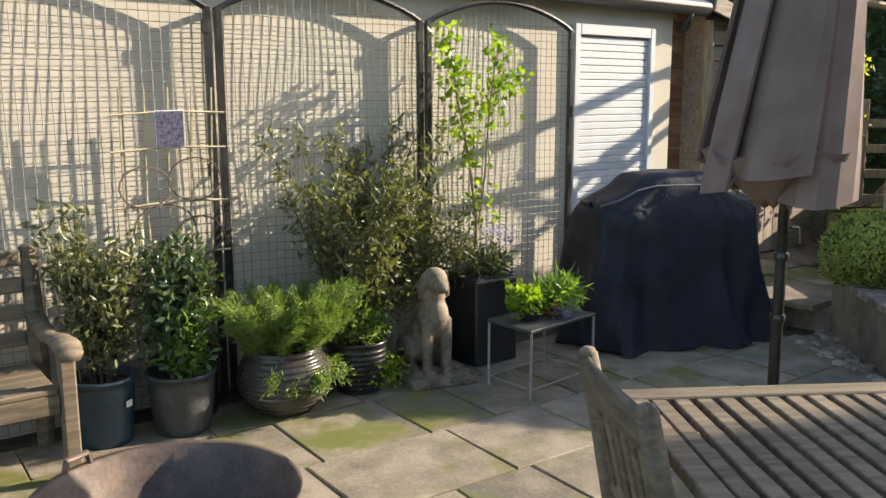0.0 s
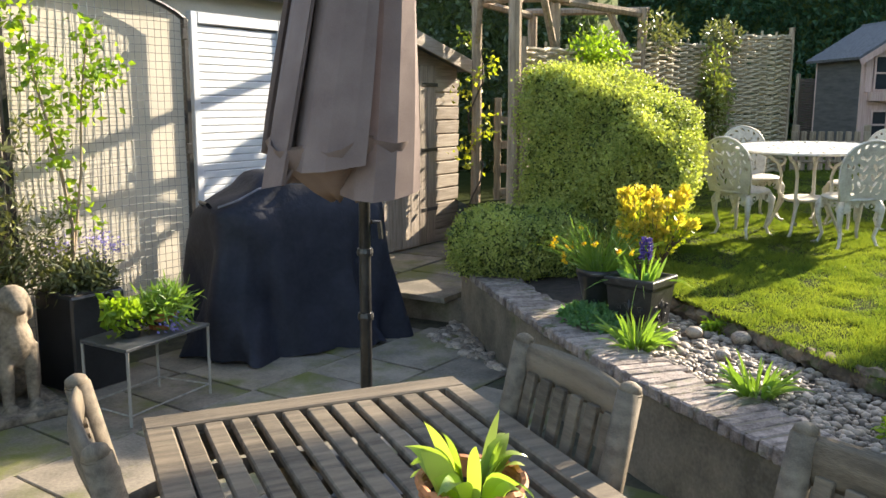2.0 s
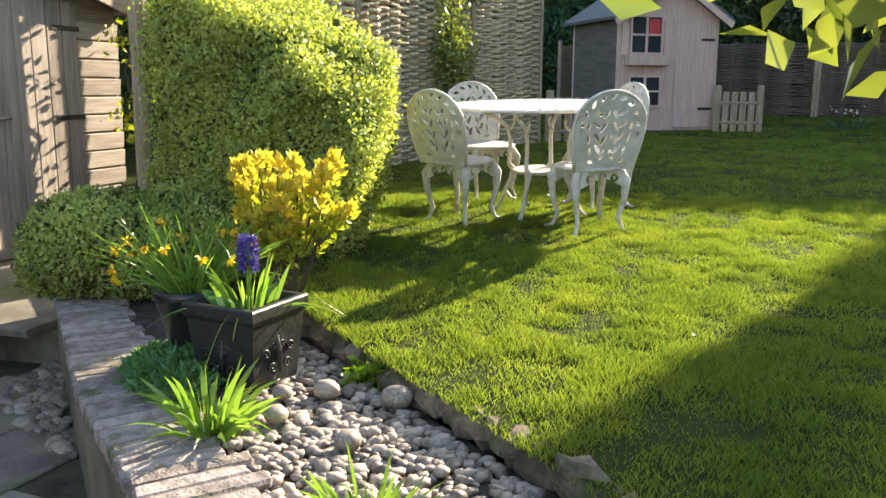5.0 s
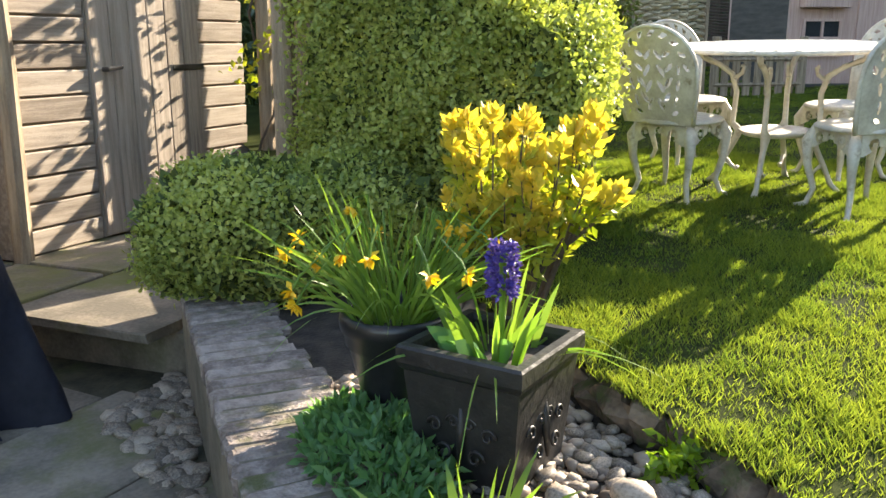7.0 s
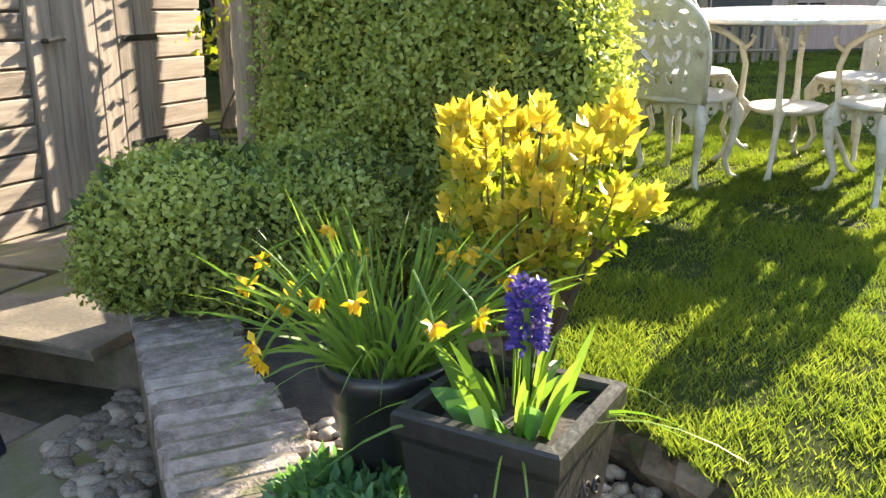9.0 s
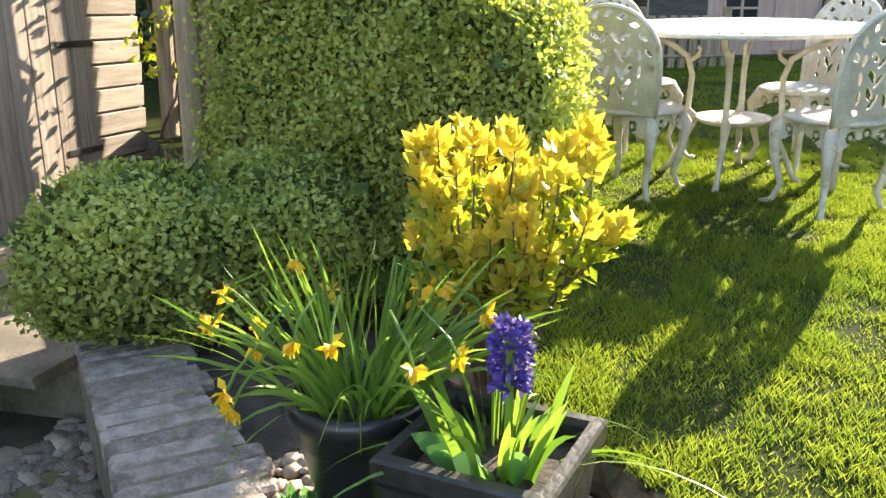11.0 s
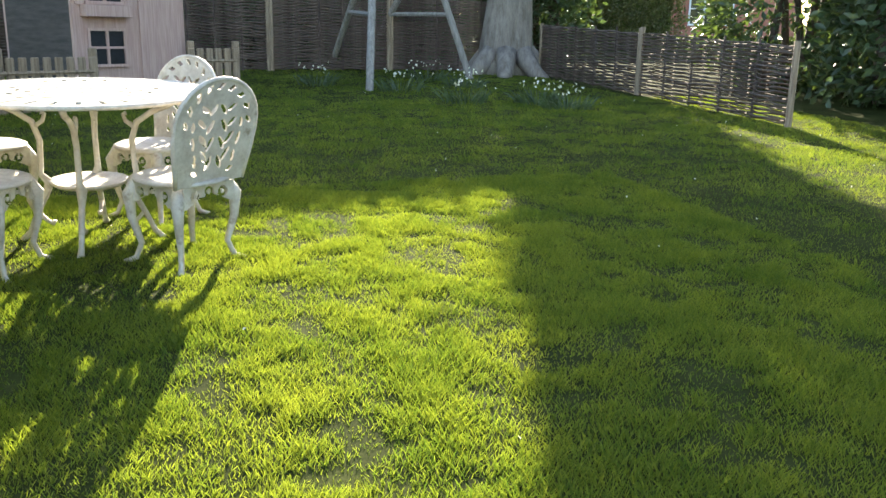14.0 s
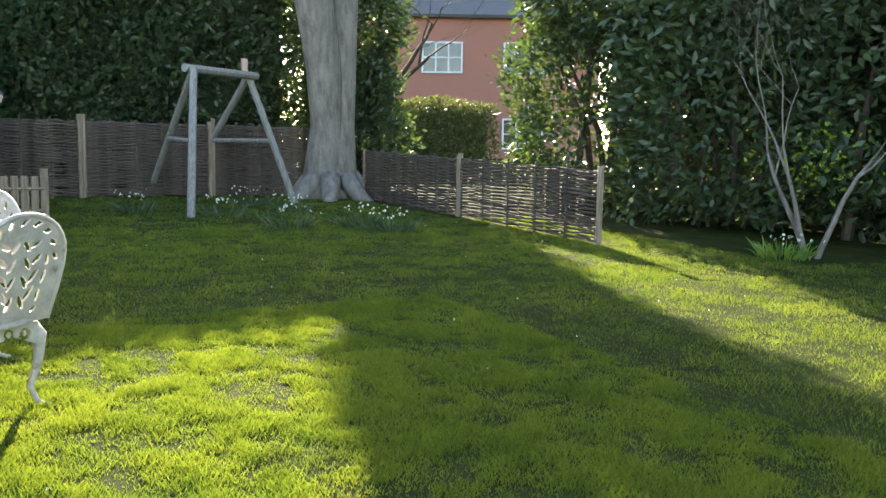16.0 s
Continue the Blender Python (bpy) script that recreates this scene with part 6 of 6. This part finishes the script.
def slab_hedge(name, label, x0, x1, y0, y1, z1, n, mat, leaf, seed):
    """A tall hedge: leaves over its faces, with an uneven skin."""
    rng = np.random.default_rng(seed)
    g = lawn_z(x0, 0) - 0.05
    t = thing(name, label, "hedge", ((x0 + x1) / 2, (y0 + y1) / 2, g))
    org = np.array([(x0 + x1) / 2, (y0 + y1) / 2, g])
    u = rng.random((n, 3))
    p = np.array([x0, y0, g]) + u * [x1 - x0, y1 - y0, z1 - g]
    face = rng.random(n)
    front, top = face < 0.78, face > 0.9
    p[front, 0] = x0 + rng.random(front.sum()) ** 2 * 0.35
    p[top, 2] = z1 - rng.random(top.sum()) * 0.3
    p[:, 0] += 0.12 * np.sin(p[:, 1] * 3.1) * np.sin(p[:, 2] * 2.7)
    p[:, 2] += 0.08 * np.sin(p[:, 1] * 2.3)
    w = rng.normal(size=p.shape) * 0.7 + np.where(front[:, None], [-0.7, 0, 0.35], [0, 0, 0.9])
    leaf_mesh("leaves", mat, p - org, w, leaf * (0.7 + 0.6 * rng.random(n)), leaf * 0.5, t, rng=rng)
    # Added solid block in the inner shade colour, closes gaps in the leaves.
    part("inner_growth", boxed(x0 + 0.45 - org[0], x1 - 0.1 - org[0], y0 + 0.15 - org[1], y1 - 0.15 - org[1], 0, z1 - 0.12 - g), M["core"], t, "solid filler block coloured as the shade inside")
    return t


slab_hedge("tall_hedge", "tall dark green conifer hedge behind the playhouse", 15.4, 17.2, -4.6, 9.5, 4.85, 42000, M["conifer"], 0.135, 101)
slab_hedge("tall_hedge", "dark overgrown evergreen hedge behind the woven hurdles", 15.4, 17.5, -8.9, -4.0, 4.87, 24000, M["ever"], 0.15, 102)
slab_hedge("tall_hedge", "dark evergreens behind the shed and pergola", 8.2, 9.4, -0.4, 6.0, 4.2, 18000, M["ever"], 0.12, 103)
leafy_mass("holly_tree", "evergreen tree with dark glossy leaves", [(16.2, -10.2, 2.0, 1.1, 0.9, 1.6), (16.4, -10.2, 4.2, 1.1, 0.95, 2.0), (16.3, -10.12, 6.2, 0.95, 1.0, 1.7)], 32000, M["ever"], 0.14, 111)
leafy_mass("evergreen_tree", "spreading dark evergreen over the lawn corner", [(12.2, -12.9, 2.6, 1.9, 1.3, 2.3), (11.6, -12.8, 4.8, 2.2, 1.6, 1.8), (9.4, -12.6, 2.2, 1.6, 1.4, 1.9), (9.2, -13.0, 4.4, 2.2, 1.8, 2.2)], 40000, M["ever"], 0.16, 112)
leafy_mass("evergreen_tree", "dark bushy evergreen beside the lawn", [(7.2, -13.4, 2.4, 1.6, 1.5, 2.0), (6.6, -13.8, 4.6, 2.0, 1.8, 2.2), (5.0, -13.8, 2.2, 1.5, 1.5, 1.9), (4.4, -14.2, 4.6, 2.0, 1.8, 2.2)], 28000, M["ever"], 0.16, 113)
def turned_hedge(at, rz, length, height, n, seed):
    t = slab_hedge("tall_hedge", "dark wall of evergreens closing the garden", 0.0, 1.6, -length / 2, length / 2, height, n, M["ever"], 0.2, seed)
    t.matrix_basis = pose(*at, 0, 0, rz)


turned_hedge((8.0, -16.6, 0.5), -90, 15, 7.5, 32000, 106)
turned_hedge((-0.5, -14.5, 0.2), -60, 9, 7.0, 12000, 107)
slab_hedge("neighbour_hedge", "clipped hedge in front of the neighbouring house", 22.0, 23.2, -17.5, -12.0, 3.2, 9000, M["olive"], 0.12, 104)
t, tips = bare_tree("bare_tree", "slender pale leafless tree by the lawn", (6.9, -11.0, 0.62), 0.035, 1.25, 4, 21, M["bark"], [Vector((0.05, 0.2, 1)), Vector((-0.3, -0.2, 1)), Vector((0.25, 0.35, 0.9))])
q = np.array([list(a[0]) for a in tips])
rng = np.random.default_rng(2)
leaf_mesh("young_leaves", M["bright"], rng.normal(size=(160, 3)) * [0.25, 0.25, 0.2] + [0, 0, 1.0], rng.normal(size=(160, 3)), 0.06, 0.035, t, rng=rng)
bare_tree("bare_tree", "tall leafless tree beyond the garden", (20.5, -13.2, 0.9), 0.22, 2.6, 5, 22, M["dark_bark"])
bare_tree("bare_tree", "tall leafless tree beyond the garden", (24.0, -13.6, 0.9), 0.2, 2.8, 5, 23, M["dark_bark"])
bare_tree("bare_tree", "leafless tree behind the shed", (7.5, 5.0, 0.4), 0.12, 1.6, 5, 24, M["bark"])

far = thing("brick_house", "red brick neighbouring house with white windows", "house", (35.0, -24.5, -0.06), rz=-30)
part("wall", boxed(0, 0.3, -6, 6, 0, 8.2), M["brick_house"], far)
bm = bmesh.new()
add_box(bm, -0.4, 5, -6.3, 6.3, 0, 0.15, 0, pose(0, 0, 8.2, 0, -35, 0))
part("roof", bm, M["felt"], far)
for y, z in ((0.3, 5.6), (-3.4, 5.6), (0.3, 2.2), (-3.4, 2.2)):
    w = part("window", boxed(-0.05, -0.004, y, y + 1.7, z, z + 1.25), M["glass"], far)
    for a, b, c, d in ((y - 0.08, y + 1.78, z - 0.08, z), (y - 0.08, y + 1.78, z + 1.25, z + 1.33), (y - 0.08, y, z, z + 1.25), (y + 1.7, y + 1.78, z, z + 1.25), (y + 0.53, y + 0.6, z, z + 1.25), (y + 1.1, y + 1.17, z, z + 1.25), (y, y + 1.7, z + 0.6, z + 0.65)):
        part("window_frame", boxed(-0.1, -0.051, a, b, c, d), M["white_paint"], w)

for k, (x, y, n) in enumerate(((12.6, -5.7, 70), (11.9, -6.6, 70), (10.6, -7.0, 90), (10.4, -7.8, 110), (9.9, -7.9, 110), (12.3, -7.6, 80), (13.3, -7.4, 80), (7.0, -10.7, 110))):
    c = clump("daffodil_clump", "clump of daffodil leaves at the lawn's edge", (x, y, lawn_z(x, y)), 120 + k, n, 0.28, 0.016, M["ever"] if k < 7 else M["strap"], 0.4, 0.8, 0.25)
    rng = np.random.default_rng(k)
    q = rng.normal(size=(18, 3)) * [0.15, 0.15, 0.03] + [0, 0, 0.22]
    leaf_mesh("blossom", M["white_petal"], q, rng.normal(size=q.shape), 0.04, 0.03, c, "pale flower heads")

# ---- lawn grass ----
def lattice(q, cell, seed):
    """Smooth random values between 0 and 1 over the ground, on a square lattice of the given cell."""
    table = np.random.default_rng(seed).random((256, 256))
    g = q / cell + 900
    i = np.floor(g).astype(int)
    f = g - i
    f = f * f * (3 - 2 * f)
    i %= 256
    j = (i + 1) % 256
    a = table[i[:, 0], i[:, 1]] * (1 - f[:, 0]) + table[j[:, 0], i[:, 1]] * f[:, 0]
    b = table[i[:, 0], j[:, 1]] * (1 - f[:, 0]) + table[j[:, 0], j[:, 1]] * f[:, 0]
    return a * (1 - f[:, 1]) + b * f[:, 1]


def lawn_grass():
    rng = np.random.default_rng(200)
    edge = np.array([[p.x, p.y] for p in BED_BACK])
    for near, n, x0, x1, y0, y1 in ((True, 480000, 1.6, 6.5, -6.5, -1.8), (False, 190000, 6.5, 11, -10.5, -0.9), (False, 110000, 2.0, 6.5, -12.5, -6.5), (False, 70000, 11, 15.2, -9.4, -1.0)):
        q = rng.random((n, 2)) * [x1 - x0, y1 - y0] + [x0, y0]
        ex = np.interp(q[:, 1], edge[::-1, 1], edge[::-1, 0])
        q = q[(q[:, 0] > ex - 0.03)]
        tuft = np.clip(0.55 * lattice(q, 0.11, 1) + 0.45 * lattice(q, 0.34, 2) + 0.25 * (lattice(q, 0.05, 3) - 0.5), 0, 1)
        tuft = np.clip((tuft - 0.25) * 2.0, 0, 1)
        thin = rng.random(len(q)) < (0.34 + 0.8 * tuft if near else 0.7 + 0.5 * tuft)
        q, tuft = q[thin], tuft[thin]
        d = np.maximum(1.0, (q[:, 0] - 2) / 3.0)
        b = np.stack([q[:, 0], q[:, 1], lawn_z(q[:, 0], 0) - 0.006], 1)
        a = rng.random(len(q)) * 6.283
        s = 0.15 + 0.6 * rng.random(len(q))
        length = 0.013 + 0.034 * tuft ** 1.2 + 0.014 * rng.random(len(q))
        o = blades("lawn_grass", M["grass"], b, np.stack([np.cos(a) * s, np.sin(a) * s, a * 0 + 1], 1), length, (0.003 if near else 0.0046) * d ** 0.7, 0.18, rng=rng, steps=2 if near else 1)
        tagged(o, "short uneven lawn grass with longer tufts", "grass", "", "stuff")
    q = rng.random((60, 2)) * [9, 7] + [3.2, -9.5]
    o = leaf_mesh("lawn_daisies", M["white_petal"], np.stack([q[:, 0], q[:, 1], lawn_z(q[:, 0], 0) + 0.045], 1), np.tile([1.0, 0.2, 0.3], (60, 1)), 0.014, 0.014, rng=rng)
    tagged(o, "tiny white daisies scattered in the lawn", "flowers", "", "stuff")


lawn_grass()


# ---- pieces: edging, bricks, pebbles, slabs ----
rng = random.Random(77)
L = line_length(BED_BACK)
edging = thing("lawn_edging", "rotting mossy log edging between lawn and pebbles", "edging", (0, 0, 0), kind="structure")
s = 0.6
while s < 5.2:
    p, d = along(BED_BACK, s)
    ln = rng.uniform(0.16, 0.34)
    bm = bmesh.new()
    r = rng.uniform(0.045, 0.06)
    sweep(bm, [(ln * k / 7, rng.uniform(-0.012, 0.012), rng.uniform(-0.008, 0.008)) for k in range(8)], [r * 0.6] + [r * rng.uniform(0.75, 1.1) for k in range(6)] + [r * 0.6], 9)
    for v in bm.verts:
        v.co += Vector((rng.gauss(0, 0.007), rng.gauss(0, 0.007), rng.gauss(0, 0.008)))
    o = part("log", bm, M["log_edge"], edging)
    o.matrix_basis = pose(p.x - d.y * 0.03, p.y + d.x * 0.03, 0.445 + rng.uniform(-0.01, 0.012), rng.uniform(0, 90), rng.uniform(-3, 3), math.degrees(math.atan2(d.y, d.x)) + rng.uniform(-5, 5))
    s += ln * 1.02

# Coping bricks across the wall's top.
def worn_brick(w, l, h, seed):
    r = random.Random(seed + 40)
    bm = boxed(-w / 2, w / 2, 0, l, 0, h, 0.009)
    bmesh.ops.bisect_plane(bm, geom=bm.verts[:] + bm.edges[:] + bm.faces[:], plane_co=(0, l * r.uniform(0.35, 0.65), 0), plane_no=(0, 1, 0))
    for v in bm.verts:
        v.co += Vector((r.uniform(-0.003, 0.003), r.uniform(-0.005, 0.005), r.uniform(-0.003, 0.001)))
    return bm


brick_me = [part("brick", worn_brick(0.064, 0.252 + 0.008 * k, 0.058, k), M["brick_cap"], wall_core).data for k in range(8)]
for o in list(wall_core.children):
    bpy.data.objects.remove(o)
L = line_length(WALL_LINE)
s = 0.3
while s < L - 0.4:
    p, d = along(WALL_LINE, s)
    o = new("brick", rng.choice(brick_me))
    o.parent = wall_core
    o.matrix_basis = pose(p.x - d.y * 0.018 * -1, p.y + d.x * -0.018, WALL_TOP - 0.058 + rng.uniform(-0.002, 0.002), rng.uniform(-0.4, 0.4), rng.uniform(-0.6, 0.6), math.degrees(math.atan2(d.y, d.x)) + rng.uniform(-1.5, 1.5))
    s += rng.uniform(0.067, 0.072)


def pebble_mesh(k):
    bm = bmesh.new()
    bmesh.ops.create_icosphere(bm, subdivisions=1 if k else 2, radius=0.5)
    r = random.Random(k)
    for v in bm.verts:
        v.co *= 1 + r.uniform(-0.08, 0.08)
    me = bpy.data.meshes.new("pebble")
    bm.to_mesh(me)
    bm.free()
    me.materials.append(M["pebble_one"])
    me.shade_smooth()
    return me


PEB = [pebble_mesh(k) for k in range(5)]


def scatter(n, sampler, parent, z, lo, hi, seed):
    """Single pebbles first, the rest joined."""
    r = random.Random(seed)
    for k in range(n):
        x, y = sampler(r)
        q = r.uniform(lo, hi)
        o = new("pebble", PEB[k % 5])
        o.parent = parent
        o.matrix_basis = pose(x, y, z + q * 0.2 + r.uniform(0, 0.012), r.uniform(-20, 20), r.uniform(-20, 20), r.uniform(0, 360)) @ Matrix.Diagonal((q * 1.25, q * 0.9, q * 0.62, 1))


def bed_point(r, s0, s1):
    s = r.uniform(s0, s1)
    p, d = along(WALL_BACK, s)
    w, v = along(BED_BACK, min(s * 1.0 + 0.15, line_length(BED_BACK) - 0.1))
    u = r.uniform(0.05, 0.93)
    q = p + (w - p) * u
    return q.x, q.y


pebbles = thing("pebbles", "rounded grey and cream pebbles in the bed", "pebbles", (0, 0, 0))
scatter(290, lambda r: bed_point(r, 1.5, 2.9), pebbles, 0.41, 0.028, 0.055, 1)


def joined_pebbles(name, n, sampler, z, lo, hi, seed, label):
    r = random.Random(seed)
    src = bmesh.new()
    bmesh.ops.create_icosphere(src, subdivisions=1, radius=0.5)
    bv = np.array([list(v.co) for v in src.verts])
    bf = np.array([[v.index for v in f.verts] for f in src.faces])
    src.free()
    V, Fc = [], []
    for k in range(n):
        x, y = sampler(r)
        q = r.uniform(lo, hi)
        m = pose(x, y, z + q * 0.18 + r.uniform(0, 0.012), r.uniform(-20, 20), r.uniform(-20, 20), r.uniform(0, 360)) @ Matrix.Diagonal((q * 1.25, q * 0.9, q * 0.62, 1))
        mm = np.array(m)
        V.append((bv * (1 + 0.05 * math.sin(k))) @ mm[:3, :3].T + mm[:3, 3])
        Fc.append(bf + k * len(bv))
    return tagged(raw(name, np.concatenate(V).tolist(), np.concatenate(Fc).tolist(), M["pebble"], smooth=True), label, "pebbles", "", "stuff")


joined_pebbles("pebble_bed", 5200, lambda r: bed_point(r, 1.2, 6.2), 0.405, 0.018, 0.05, 2, "bed of small mixed pebbles behind the wall")
for x, y, q in ((2.69, -3.62, 0.085), (2.68, -3.39, 0.075), (2.45, -3.35, 0.07), (2.36, -3.62, 0.07), (2.62, -3.27, 0.06)):
    o = tagged(new("cobble", PEB[0]), "large smooth cobble lying in the pebble bed", "stone", "large cobbles")
    o.matrix_basis = pose(x, y, 0.43 + q * 0.3, 10, 5, x * 300) @ Matrix.Diagonal((q * 1.2, q, q * 0.85, 1))


def corner_point(r):
    """A wedge between the paving and the wall's far end, running out along the wall."""
    a, b = sorted((r.random(), r.random()))
    p, q, e = Vector((3.68, -1.36)), Vector((3.2, -1.4)), Vector((2.75, -2.3))
    v = p * a + q * (b - a) + e * (1 - b)
    return v.x, v.y


cobbles = thing("cobble_patch", "rounded cobbles set between paving and wall", "cobbles", (0, 0, 0))
scatter(170, corner_point, cobbles, -0.018, 0.04, 0.085, 4)

# Paving: rows of uneven rectangular slabs.
patio = thing("patio_paving", "weathered sandstone paving slabs with mossy joints", "paving", (0, 0, -0.03), kind="structure")


def slab_piece(parent, w, l, m, seed, z0=0.0, th=0.035):
    r = random.Random(seed)
    bm = boxed(0.005, w - 0.005, 0.005, l - 0.005, z0, z0 + th, 0.006)
    for v in bm.verts:
        v.co.x += r.uniform(-0.006, 0.006)
        v.co.y += r.uniform(-0.006, 0.006)
    o = part("slab", bm, M["slab"], parent)
    o.matrix_basis = m @ pose(0, 0, r.uniform(-0.0015, 0.0015), r.uniform(-0.12, 0.12), r.uniform(-0.12, 0.12))
    return o


def left_of_wall(x, y, margin=0.0):
    if y > -1.3:
        return x < 3.55 - margin
    for a, b in zip(WALL_LINE, WALL_LINE[1:]):
        if b.y <= y <= a.y:
            return x < a.x + (b.x - a.x) * (y - a.y) / (b.y - a.y) - margin
    return x < 1


GRID = pose(0.26, -1.39, 0, 0, 0, -2)
r = random.Random(8)
v = -5.5
row = 0
while v < 1.9:
    h = r.choice((0.42, 0.58, 0.6, 0.6))
    u = -6.0 + r.uniform(0, 0.5)
    while u < 3.6:
        w = r.choice((0.42, 0.6, 0.6, 0.78, 0.85))
        c = GRID @ Vector((u + w / 2, v + h / 2, 0))
        if c.y < 0.05 and left_of_wall(c.x, c.y, 0.36 if -2.5 < c.y < -1.0 else 0.2):
            slab_piece(patio, w, h, GRID @ pose(u, v, 0), row * 100 + int(u * 10))
        u += w
    v += h
    row += 1
for k, (x, y, w, l, rz) in enumerate(((3.47, -0.55, 0.62, 0.55, 4), (3.49, -1.36, 0.75, 0.78, 3), (4.12, -0.52, 0.75, 0.6, 4), (4.26, -1.3, 0.6, 0.76, 3), (4.9, -0.5, 0.8, 0.58, 4), (3.6, 0.05, 0.45, 0.25, 2))):
    slab_piece(step, w, l, pose(x, y, 0.172, 0, 0, rz), 900 + k, 0, 0.04)
